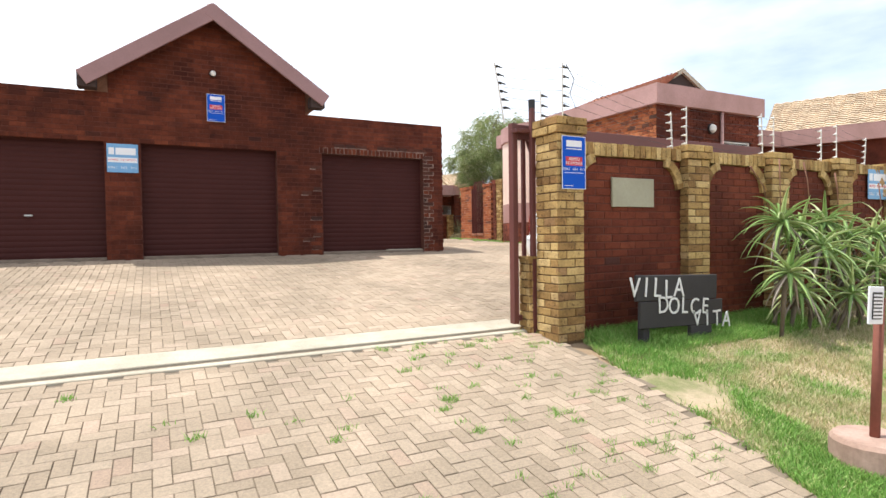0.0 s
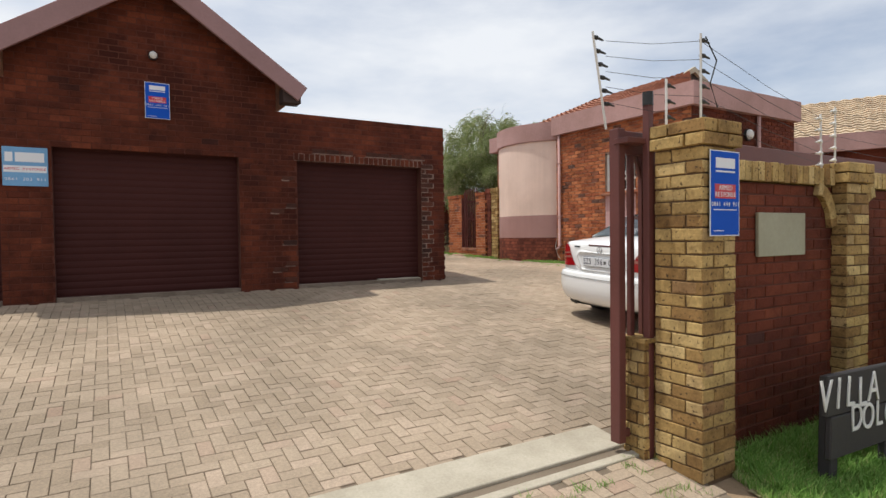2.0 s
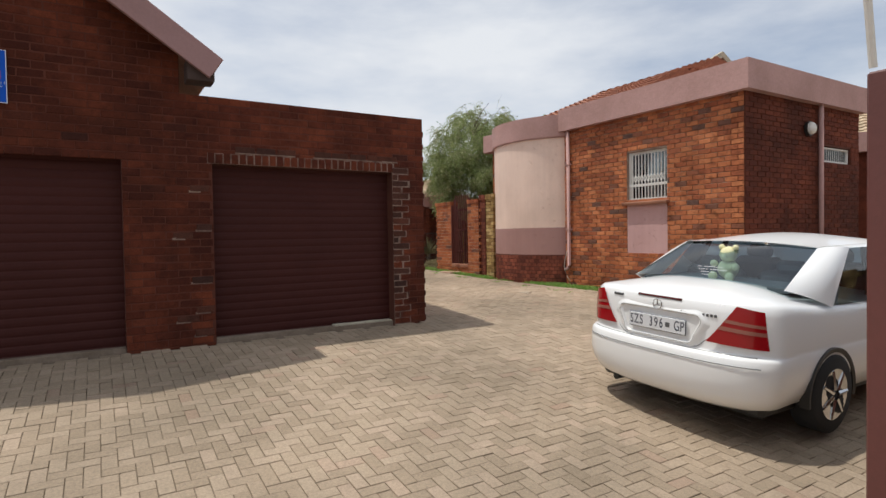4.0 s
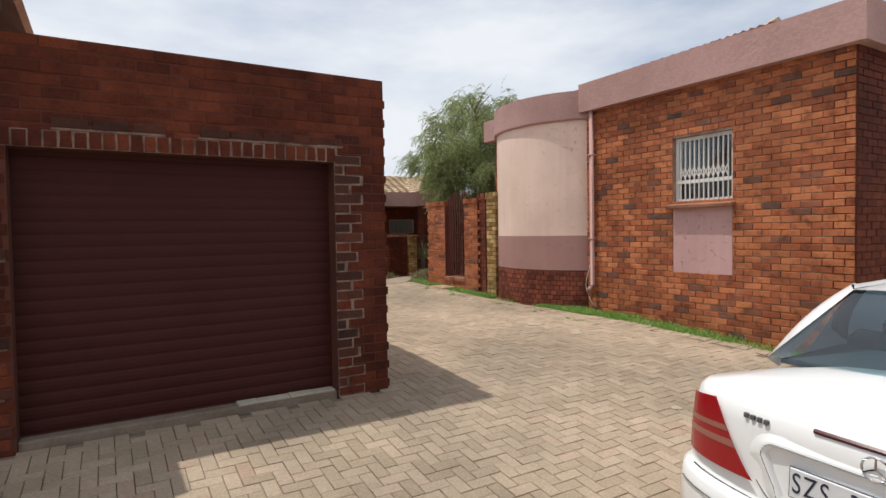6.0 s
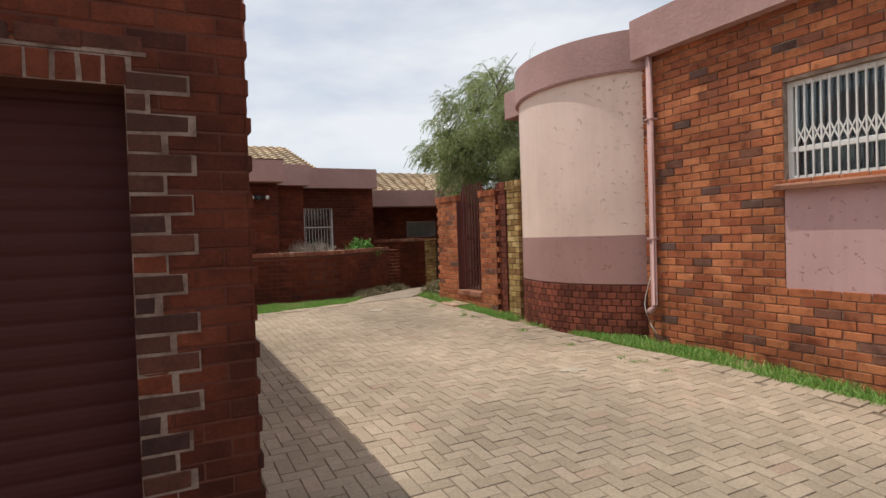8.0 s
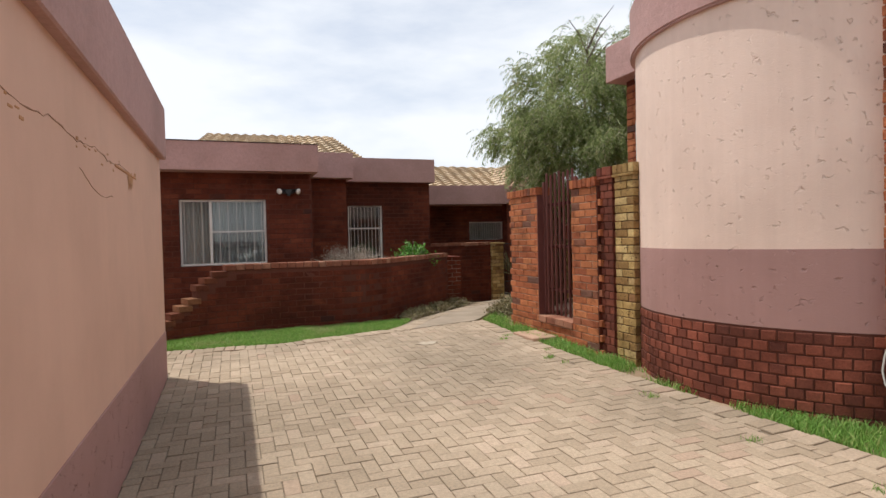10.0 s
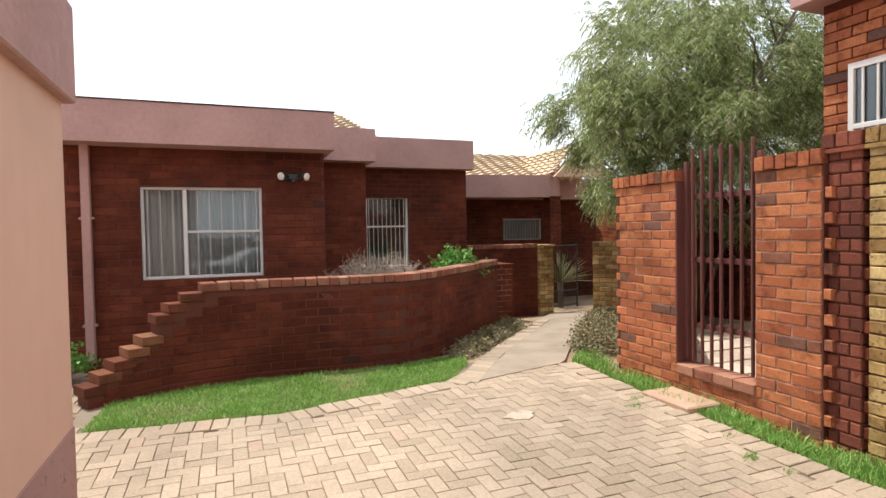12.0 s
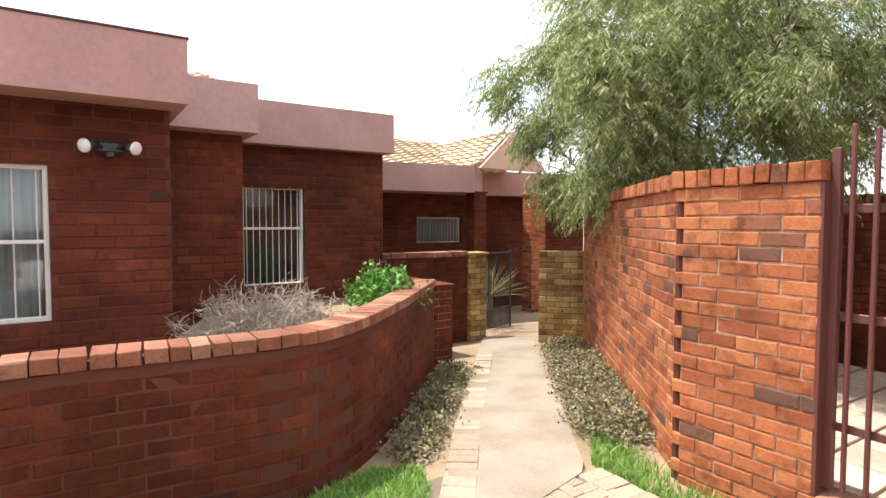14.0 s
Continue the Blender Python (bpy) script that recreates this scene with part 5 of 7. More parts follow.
red_roof("far_house_roof", ((11.0, 26.3, 4.0), (15.4, 26.0, 4.0)), ((11.0, 29.0, 4.98), (16.2, 29.0, 4.98)), M_TILE, "yellow clay tiled roof of the far house", 14)
red_roof("far_house_roof_cross", ((14.2, 25.5, 4.05), (14.2, 29.0, 4.05)), ((15.05, 25.5, 4.82), (15.05, 29.5, 4.82)), M_TILE, "yellow clay tiled cross roof of the far house", 8)
fg = bmesh.new()
fq = [fg.verts.new(p) for y in (25.42, 25.6) for p in ((14.25, y, 4.0), (16.0, y, 4.0), (15.08, y, 4.76))]
for q in ((0, 1, 2), (5, 4, 3), (0, 3, 4, 1), (1, 4, 5, 2), (2, 5, 3, 0)):
    fg.faces.new([fq[k] for k in q])
tagged(part("far_house_gable", fg, M_PINK), "pink plastered gable of the far house", "gable", kind="structure")

# second house east along the street
tagged(part("neighbour_fascia", prism([(17.4, 12.9), (20.6, 12.7), (21.9, 9.8), (30, 9.8), (30, 20), (17.4, 20)], 4.5, 5.05), M_FASCIA), "mauve fascia of the neighbouring house", "fascia", kind="structure")
tagged(part("neighbour_wall", prism([(17.6, 13.1), (20.75, 12.9), (22.05, 10.0), (29.8, 10.0), (29.8, 19.8), (17.6, 19.8)], 0.5, 4.5), M_BRICK_DARK), "dark red brick neighbouring house", "house", kind="structure")
red_roof("neighbour_roof", ((20.4, 13.2, 5.0), (22.0, 9.6, 5.0)), ((25.5, 16.0, 7.2), (27.5, 11.5, 7.2)), M_TILE, "yellow clay tiled roof of the neighbouring house", 16)


# ---- things: car ----
M_CARWHITE, cn, cl, cb = node_mat("white_car_paint")
cb.inputs["Base Color"].default_value = (0.87, 0.87, 0.86, 1)
cb.inputs["Roughness"].default_value = 0.28
cb.inputs["Coat Weight"].default_value = 0.6
cb.inputs["Coat Roughness"].default_value = 0.05
# Blue in the tint stands in for sky reflected by the glass.
M_CARGLASS = glass_mat("sky_tinted_car_glass", (0.55, 0.70, 0.76), 0.02, 1.9)
M_REDLAMP = plain_mat("red_lamp_lens", (0.34, 0.008, 0.012), 0.12, 120, 0.3, 0.05)
M_GREYLAMP = plain_mat("grey_lamp_strip", (0.34, 0.13, 0.10), 0.2, 120, 0.2, 0.05)
M_TYRE = plain_mat("black_tyre", (0.018, 0.018, 0.018), 0.85, 60, 0.2, 0.2)
M_CHROME = plain_mat("chrome_trim", (0.6, 0.6, 0.6), 0.15, 30, 0.1, 0.0, metal=1.0)
M_TOY = plain_mat("pale_yellow_plush", (0.80, 0.76, 0.46), 0.95, 120, 0.4, 0.6)


def patch(corners, nu, nv, bulge, thick=0.0):
    """A curved sheet between four corners, swelling by bulge along its normal."""
    a, b, c, d = map(Vector, corners)
    nrm = (b - a).cross(d - a).normalized()
    bm = bmesh.new()
    g = []
    for i in range(nu + 1):
        s = i / nu
        row = []
        for j in range(nv + 1):
            t = j / nv
            p = a.lerp(b, s).lerp(d.lerp(c, s), t) + nrm * bulge * (1 - (2 * s - 1) ** 2) * (0.35 + 0.65 * (1 - (2 * t - 1) ** 2))
            row.append(bm.verts.new(p))
        g.append(row)
    for i in range(nu):
        for j in range(nv):
            bm.faces.new((g[i][j], g[i + 1][j], g[i + 1][j + 1], g[i][j + 1]))
    return bm


def car_plan(w, xr, xf, cr=0.30, cf=0.62):
    """Half outline of the body in plan, from the middle of the tail round to the middle of the nose."""
    pts = []
    for k in range(10):
        a = math.pi / 2 * k / 9
        pts.append((xr + cr * (1 - math.cos(a)) ** 1.35, w * math.sin(a)))
    for k in range(1, 16):
        pts.append((xr + cr + (xf - cf - xr - cr) * k / 16, w * (1 - 0.02 * abs(2 * k / 16 - 1) ** 3)))
    for k in range(9, -1, -1):
        a = math.pi / 2 * k / 9
        pts.append((xf - cf * (1 - math.cos(a)) ** 1.2, w * 0.98 * math.sin(a)))
    return pts


def shoulder(x):
    """Height of the shoulder edge along the car."""
    rows = ((0.0, 1.03), (0.15, 1.03), (0.35, 1.015), (0.7, 0.98), (1.2, 0.945), (3.0, 0.93), (3.6, 0.88), (4.1, 0.76), (4.55, 0.62))
    for (a, za), (b, zb) in zip(rows, rows[1:]):
        if x <= b:
            return za + (zb - za) * (x - a) / (b - a)
    return rows[-1][1]


def crown(x):
    """Rise of the deck above the shoulder at the middle line."""
    rows = ((0.0, 0.0), (0.12, 0.012), (0.35, 0.08), (0.65, 0.14), (1.2, 0.10), (3.0, 0.06), (3.6, 0.09), (4.2, 0.07), (4.55, 0.02))
    for (a, za), (b, zb) in zip(rows, rows[1:]):
        if x <= b:
            return za + (zb - za) * (x - a) / (b - a)
    return rows[-1][1]


def tail_x(y, z):
    """Where the tail's skin lies at y and z."""
    inset = 0.0 if z < 0.645 else 0.055
    w = 0.84
    a = math.asin(min(1.0, abs(y) / w))
    return inset + 0.30 * (1 - math.cos(a)) ** 1.35


def rounded(half_top, half_bot, z0, z1, r, k=6):
    """A trapezium with round corners in the y-z plane, anticlockwise."""
    out = []
    for cy, cz, a0 in ((half_top - r, z1 - r, 0), (-half_top + r, z1 - r, 90), (-half_bot + r, z0 + r, 180), (half_bot - r, z0 + r, 270)):
        out += [(cy + r * math.cos(radians(a0 + 90 * q / k)), cz + r * math.sin(radians(a0 + 90 * q / k))) for q in range(k + 1)]
    return out


def car():
    c = empty("car")
    c.matrix_basis = pose(6.285, 7.865, 0.755, 2.4, -0.3, -0.3) @ Matrix.Scale(1.04, 4)
    # height over the sill, share of the full width, set-back of the skin
    levels = [(0.24, 0.86, 0.12), (0.28, 0.93, 0.05), (0.36, 0.975, 0.012), (0.46, 1.0, 0.0), (0.56, 1.0, 0.0), (0.625, 0.995, 0.004), (0.645, 0.985, 0.02), (0.652, 0.982, 0.05)]
    upper = [(0.05, 0.982, 0.055), (0.4, 0.98, 0.05), (0.75, 0.965, 0.055), (0.92, 0.95, 0.065), (1.0, 0.925, 0.09)]
    bm = bmesh.new()
    rings = []

    def ring(wf, dx, height):
        half = car_plan(0.86 * wf, dx, 4.5 - dx * 0.7)
        full = half + [(x, -y) for x, y in half[-2:0:-1]]
        return [bm.verts.new((x, y, height(x, y))) for x, y in full]
    for z, wf, dx in levels:
        rings.append(ring(wf, dx, lambda x, y, z=z: z - (0.05 * max(0.0, (x - 3.9) / 0.6) if z > 0.5 else 0)))
    for f, wf, dx in upper:
        rings.append(ring(wf, dx, lambda x, y, f=f: 0.652 - 0.05 * max(0.0, (x - 3.9) / 0.6) + f * (shoulder(x) - 0.652)))
    for inset, g in ((0.80, 0.45), (0.55, 0.80), (0.28, 0.96)):
        half = car_plan(0.86 * 0.925 * inset, 0.09 + (1 - inset) * 0.10, 4.44 - (1 - inset) * 0.2)
        full = half + [(x, -y) for x, y in half[-2:0:-1]]
        rings.append([bm.verts.new((x, y, shoulder(x) + g * crown(x))) for x, y in full])
    k = len(rings[0])
    for a, b in zip(rings, rings[1:]):
        for i in range(k):
            bm.faces.new((a[i], a[(i + 1) % k], b[(i + 1) % k], b[i]))
    h = k // 2
    top = rings[-1]
    for i in range(h):
        p = (top[i], top[i + 1], top[k - i - 1], top[(k - i) % k])
        q = []
        for v in p:
            if v not in q:
                q.append(v)
        if len(q) > 2:
            bm.faces.new(q)
    bm.faces.new(rings[0][::-1])
    body = part("body", bm, M_CARWHITE, c, "glossy white bodywork", True)
    # seams of bumper and boot lid; the crease's shade is drawn as a line
    for z, w, lift, nm in ((0.650, 0.74, 0.050, "bumper_seam"), (0.585, 0.78, -0.0035, "bumper_crease")):
        pts = [(0.30 * (1 - math.cos(math.asin(y / 0.86))) ** 1.35 + lift, y, z) for y in [w * (2 * q / 32 - 1) for q in range(33)]]
        part(nm, tube(pts, 0.0045 if nm == "bumper_seam" else 0.003, 5), M_SEAM, body, "dark seam and crease line")
    for s in (1, -1):
        part("lid_seam", tube([(tail_x(y, 0.7) - 0.001, y * s, z) for y, z in ((0.405, 0.735), (0.375, 0.700), (0.345, 0.675), (0.30, 0.662))], 0.0025, 5), M_SEAM, body)
    # recess round the number plate
    rb = bmesh.new()
    hoops = []
    for grow, out in ((0.075, 0.0), (0.03, -0.012), (0.006, -0.024), (-0.008, -0.018), (-0.022, 0.004)):
        hoops.append([rb.verts.new((tail_x(y, 0.7) + out, y, z)) for y, z in rounded(0.375 + grow, 0.315 + grow, 0.69 - grow * 0.4, 0.905 + grow * 0.5, 0.05 + max(grow, -0.02))])
    for a, b in zip(hoops, hoops[1:]):
        for i in range(len(a)):
            rb.faces.new((a[i], a[(i + 1) % len(a)], b[(i + 1) % len(a)], b[i]))
    rec = part("plate_recess", rb, M_CARWHITE, c, "raised rim round the number plate", True)
    line = rounded(0.379, 0.319, 0.687, 0.908, 0.055)
    part("recess_line", tube([(tail_x(y, 0.7) - 0.0225, y, z) for y, z in line + line[:1]], 0.0018, 4), M_SEAM, rec)
    # glasshouse
    rr = 1.405
    part("roof", patch(((1.230, 0.600, rr - 0.022), (1.230, -0.600, rr - 0.022), (2.55, -0.62, rr), (2.55, 0.62, rr))[::-1], 14, 14, -0.085), M_CARWHITE, c, "white roof panel", True)
    part("rear_window", patch(((0.63, 0.675, 1.098), (0.63, -0.675, 1.098), (1.24, -0.595, 1.378), (1.24, 0.595, 1.378)), 12, 10, 0.05), M_CARGLASS, c, "rear window with reflected sky blue put into its tint", True)
    part("windscreen", patch(((2.54, 0.62, 1.405), (2.54, -0.62, 1.405), (3.35, -0.70, 0.955), (3.35, 0.70, 0.955)), 10, 8, 0.06), M_CARGLASS, c, "tinted windscreen", True)
    for s in (1, -1):
        part("side_window", patch(((1.12, 0.795 * s, 0.955), (3.05, 0.80 * s, 0.945), (2.55, 0.698 * s, 1.382), (1.50, 0.698 * s, 1.382)), 8, 5, 0.03 * -s), M_CARGLASS, c, "tinted side window", True)
        part("rear_pillar", patch(((0.595, 0.675 * s, 1.090), (1.00, 0.825 * s, 0.95), (1.52, 0.700 * s, 1.385), (1.235, 0.592 * s, 1.383)), 10, 12, -0.055 * s), M_CARWHITE, c, "white rear pillar", True)
        part("front_pillar", patch(((3.02, 0.81 * s, 0.945), (3.38, 0.71 * s, 0.95), (2.56, 0.615 * s, 1.405), (2.50, 0.70 * s, 1.385)), 3, 6, 0), M_CARWHITE, c, "", True)
        part("roof_rail", patch(((1.225, 0.585 * s, 1.39), (1.50, 0.702 * s, 1.382), (2.54, 0.702 * s, 1.382), (2.56, 0.60 * s, 1.408)), 6, 8, -0.012 * s), M_CARWHITE, c, "", True)
        # tail lamp wrapping the corner, built on the tail's own curve
        def lamp_sheet(z0, z1, out, nu=10, nv=8):
            lb = bmesh.new()
            g = []
            for i in range(nu + 1):
                u = i / nu
                row = []
                for j in range(nv + 1):
                    t = z0 + (z1 - z0) * j / nv
                    yi = 0.41 + 0.20 * t ** 0.85
                    y = yi + (0.795 - 0.03 * t - yi) * u
                    z = 0.728 + 0.276 * t - 0.02 * u * (1 - t) - 0.03 * u * t
                    row.append(lb.verts.new((tail_x(y, 0.9) - out + 0.012 * t * t, y * s, z)))
                g.append(row)
            for i in range(nu):
                for j in range(nv):
                    q = (g[i][j], g[i + 1][j], g[i + 1][j + 1], g[i][j + 1])
                    lb.faces.new(q if s < 0 else q[::-1])
            return lb
        lamp = part("tail_lamp", lamp_sheet(0.0, 1.0, 0.018), M_REDLAMP, c, "red wrap-around tail lamp", True)
        for z0, z1 in ((0.36, 0.46), (0.56, 0.64)):
            part("lamp_strip", lamp_sheet(z0, z1, 0.021, 10, 2), M_GREYLAMP, lamp, "pale grey strip", True)
        for x in (0.98, 3.70):
            arch = bmesh.new()
            hoop = [[arch.verts.new((x + r * math.cos(a), y * s, 0.30 + r * math.sin(a))) for a in [math.pi * (q - 1) / 18 for q in range(21)]] for r, y in ((0.352, 0.80), (0.352, 0.868), (0.318, 0.862), (0.318, 0.72))]
            for p, q in zip(hoop, hoop[1:]):
                for n_ in range(20):
                    arch.faces.new((p[n_], p[n_ + 1], q[n_ + 1], q[n_]))
            arch.faces.new(hoop[3])
            part("wheel_arch", arch, M_BLACK, body, "black wheel arch")
            wh = empty("wheel", (x, 0.775 * s, 0.300))
            wh.parent = c
            part("tyre", tube([(0, -0.10, 0), (0, -0.085, 0), (0, 0.080, 0), (0, 0.096, 0), (0, 0.096, 0)], [0.27, 0.30, 0.30, 0.28, 0.20], 28), M_TYRE, wh, "black tyre", True)
            rim = part("rim", tube([(0, 0.097 * s, 0), (0, 0.101 * s, 0), (0, 0.094 * s, 0), (0, 0.092 * s, 0)], [0.205, 0.195, 0.175, 0.05], 24), M_CHROME, wh, "silver rim")
            for q in range(7):
                a = 2 * math.pi * q / 7
                part("spoke", tube([(0.04 * math.cos(a), 0.098 * s, 0.04 * math.sin(a)), (0.19 * math.cos(a), 0.098 * s, 0.19 * math.sin(a))], [0.022, 0.014], 6), M_CHROME, rim)
        part("wing_mirror", box((2.75, 0.88 * s - 0.08, 0.95), (2.87, 0.88 * s + 0.1, 1.06), 0.03), M_CARWHITE, c)
        part("seat_belt_post", tube([(1.9, 0.70 * s, 0.95), (1.95, 0.63 * s, 1.385)], 0.03, 8), M_DARK, c)
    pl = part("number_plate", box((0.032, -0.26, 0.742), (0.044, 0.26, 0.853), 0.003), M_SIGNWHITE, c, "white number plate with dark blue characters")
    part("plate_border", box((0.035, -0.264, 0.738), (0.0435, 0.264, 0.857), 0.003), M_PLATEINK, pl)
    face = Matrix.Translation((0.0315, 0, 0.797)) @ Matrix.Rotation(radians(-90), 4, "Z") @ Matrix.Rotation(radians(90), 4, "X")
    text_line("SZS 396  GP", 0.108, M_PLATEINK, face @ Matrix.Diagonal((0.68, 1, 1, 1)), pl, 0.001, 0.64)
    part("plate_emblem", box((0.0305, -0.125, 0.778), (0.0325, -0.085, 0.815), 0.0), M_SEAM, pl, "small coat of arms")
    strip = [(tail_x(y, 0.95) + 0.012, y, 1.002) for y in [0.20 * (2 * q / 10 - 1) for q in range(11)]]
    part("brake_strip", tube(strip, 0.010, 6), M_DARKRED, c, "dark red high brake light strip")
    rg = bmesh.new()
    add_tube(rg, [(0.044, 0.040 * math.cos(a), 0.945 + 0.040 * math.sin(a)) for a in [2 * math.pi * i / 20 for i in range(21)]], 0.0045, 6)
    for a in (90, 210, 330):
        add_tube(rg, [(0.044, 0, 0.945), (0.044, 0.04 * math.cos(radians(a)), 0.945 + 0.04 * math.sin(radians(a)))], 0.0035, 5)
    part("badge", rg, M_CHROME, c, "round chrome badge")
    for y0, n_, z in ((0.47, 4, 0.975), (-0.20, 10, 0.915)):
        for i in range(n_):
            y = y0 - i * 0.029
            x = tail_x(y, 0.9)
            part("badge_bar", box((x - 0.005, y - 0.019, z - 0.010), (x + 0.008, y, z + 0.010), 0.002), M_SEAM, c)
    part("exhaust", tube([(0.10, 0.45, 0.245), (0.35, 0.45, 0.245)], 0.03, 12), M_BLACK, c)
    part("underbody", box((0.25, -0.74, 0.19), (4.3, 0.74, 0.36), 0.03), M_BLACK, c, "black underside")
    part("parcel_shelf", box((0.70, -0.66, 1.055), (1.32, 0.66, 1.075)), M_SHELF, c, "grey parcel shelf")
    for s in (0.36, -0.36):
        part("rear_seat", box((1.30, s - 0.30, 0.9), (1.42, s + 0.30, 1.16), 0.05), M_SHELF, c, "grey rear seat back")
        part("rear_headrest", box((1.28, s - 0.13, 1.14), (1.37, s + 0.13, 1.26), 0.04), M_SHELF, c)
        part("seat", box((2.0, s - 0.24, 0.6), (2.2, s + 0.24, 1.22), 0.06), M_DARK, c, "dark front seat")
        part("headrest", box((2.06, s - 0.13, 1.2), (2.16, s + 0.13, 1.34), 0.04), M_DARK, c)
    # stuck-on notice along the foot of the rear window
    for y0, y1, f in ((0.00, -0.10, 0.17), (-0.11, -0.27, 0.17), (0.03, -0.02, 0.22), (-0.03, -0.22, 0.22), (-0.04, -0.07, 0.12), (-0.08, -0.12, 0.12), (-0.13, -0.18, 0.12), (-0.07, -0.14, 0.07)):
        for q in range(max(2, int(abs(y1 - y0) / 0.022))):
            y = y0 + 0.11 - 0.022 * q
            swell = 0.05 * (1 - (y / 0.64) ** 2) * (0.35 + 0.65 * (1 - (2 * f - 1) ** 2)) + 0.004
            mx = Matrix.Translation((0.63 + 0.66 * f - swell * 0.42, y, 1.098 + 0.304 * f + swell * 0.9)) @ Matrix.Rotation(radians(-24.7), 4, "Y")
            part("sticker_bar", box((-0.005, -0.013, -0.001), (0.005, 0.0, 0.001), 0.0, mx), M_SIGNWHITE, c)
    return tagged(c, "white four-door saloon car parked on the paving", "car")


M_SEAM = plain_mat("dark_gap_and_crease", (0.10, 0.10, 0.10), 0.7, 40, 0.1, 0.0)
M_SHELF = plain_mat("grey_cloth_trim", (0.10, 0.11, 0.12), 0.95, 90, 0.3, 0.2)
M_PLATEINK = plain_mat("plate_ink", (0.02, 0.025, 0.05), 0.5, 40, 0.1, 0.0)
M_DARKRED = plain_mat("dark_red_lens", (0.08, 0.005, 0.008), 0.2, 40, 0.1, 0.0)
the_car = car()


def soft_toy():
    bm = bmesh.new()
    for x, y, z, r in ((0, 0, 0.10, 0.095), (0, 0, 0.24, 0.08), (-0.06, 0, 0.22, 0.035), (0, 0.07, 0.31, 0.028), (0, -0.07, 0.31, 0.028), (-0.06, 0.11, 0.15, 0.035), (-0.06, -0.11, 0.13, 0.035), (-0.12, 0.08, 0.035, 0.042), (-0.12, -0.09, 0.035, 0.042)):
        bmesh.ops.create_icosphere(bm, subdivisions=3, radius=r, matrix=Matrix.Translation((x, y, z)))
    ob = part("soft_toy", bm, M_TOY, None, "", True)
    ob.matrix_basis = the_car.matrix_basis @ pose(1.06, 0.05, 1.076) @ Matrix.Scale(0.92, 4)
    return tagged(ob, "pale yellow plush toy behind the rear window", "soft toy")


soft_toy()


# ---- things: signs, lamps, posts ----
def alarm_sign(m, w=0.30, h=0.53, pale=False, number="0861 444 911"):
    """A plastic security notice: brand as plain bars, readable words as lettering. Faces -y."""
    s = empty("security_sign")
    s.matrix_basis = m
    part("panel", box((-w / 2, 0, 0), (w / 2, 0.006, h), 0.003), M_PALEBLUE if pale else M_BLUE, s, "blue plastic panel")
    face = Matrix.Rotation(radians(90), 4, "X")
    part("logo_bar", box((-w * 0.33, -0.003, h * 0.80), (w * 0.33, 0.001, h * 0.92)), M_SIGNWHITE, s, "white logo block")
    part("logo_line", box((-w * 0.33, -0.003, h * 0.75), (w * 0.33, 0.001, h * 0.77)), M_SIGNWHITE, s)
    part("red_block", box((-w * 0.36, -0.002, h * 0.44), (w * 0.36, 0.001, h * 0.61)), M_SIGNRED, s, "red block")
    text_line("ARMED", h * 0.08, M_SIGNWHITE, Matrix.Translation((0, -0.003, h * 0.565)) @ face, s)
    text_line("RESPONSE", h * 0.08, M_SIGNWHITE, Matrix.Translation((0, -0.003, h * 0.485)) @ face, s)
    text_line(number, w * 0.125, M_SIGNWHITE, Matrix.Translation((0, -0.003, h * 0.37)) @ face, s)
    part("small_print", box((-w * 0.4, -0.002, h * 0.30), (w * 0.4, 0.001, h * 0.31)), M_SIGNWHITE, s)
    part("small_print", box((-w * 0.4, -0.002, h * 0.05), (-w * 0.05, 0.001, h * 0.06)), M_SIGNWHITE, s)
    part("edge", box((-w / 2 - 0.004, 0.001, -0.004), (w / 2 + 0.004, 0.0055, h + 0.004)), M_SIGNWHITE, s)
    return tagged(s, "blue armed response security sign on a brick face", "sign", group="security signs")


alarm_sign(pose(4.243, 4.782, 1.94))
alarm_sign(pose(1.543, 11.63, 3.674, 0, 0, 0), 0.31, 0.50)


def wide_sign(m, w, h):
    s = empty("security_sign")
    s.matrix_basis = m
    face = Matrix.Rotation(radians(90), 4, "X")
    part("panel", box((-w / 2, 0, 0), (w / 2, 0.006, h), 0.003), M_PALEBLUE, s, "faded blue panel")
    part("logo_bar", box((-w * 0.22, -0.003, h * 0.62), (w * 0.42, 0.001, h * 0.86)), M_SIGNWHITE, s, "white logo block")
    part("logo_mark", box((-w * 0.44, -0.003, h * 0.62), (-w * 0.27, 0.001, h * 0.86)), M_SIGNWHITE, s)
    part("white_band", box((-w * 0.47, -0.002, h * 0.35), (w * 0.47, 0.001, h * 0.52)), M_SIGNWHITE, s)
    text_line("ARMED RESPONSE", w * 0.10, M_SIGNRED, Matrix.Translation((0, -0.003, h * 0.435)) @ face, s)
    text_line("0861 303 911", w * 0.118, M_SIGNWHITE, Matrix.Translation((0, -0.003, h * 0.17)) @ face, s)
    return tagged(s, "faded blue and white armed response sign", "sign", group="security signs")


wide_sign(pose(0.0, 11.63, 2.66), 0.48, 0.50)
wide_sign(pose(10.45, 4.96, 1.95), 0.55, 0.46)


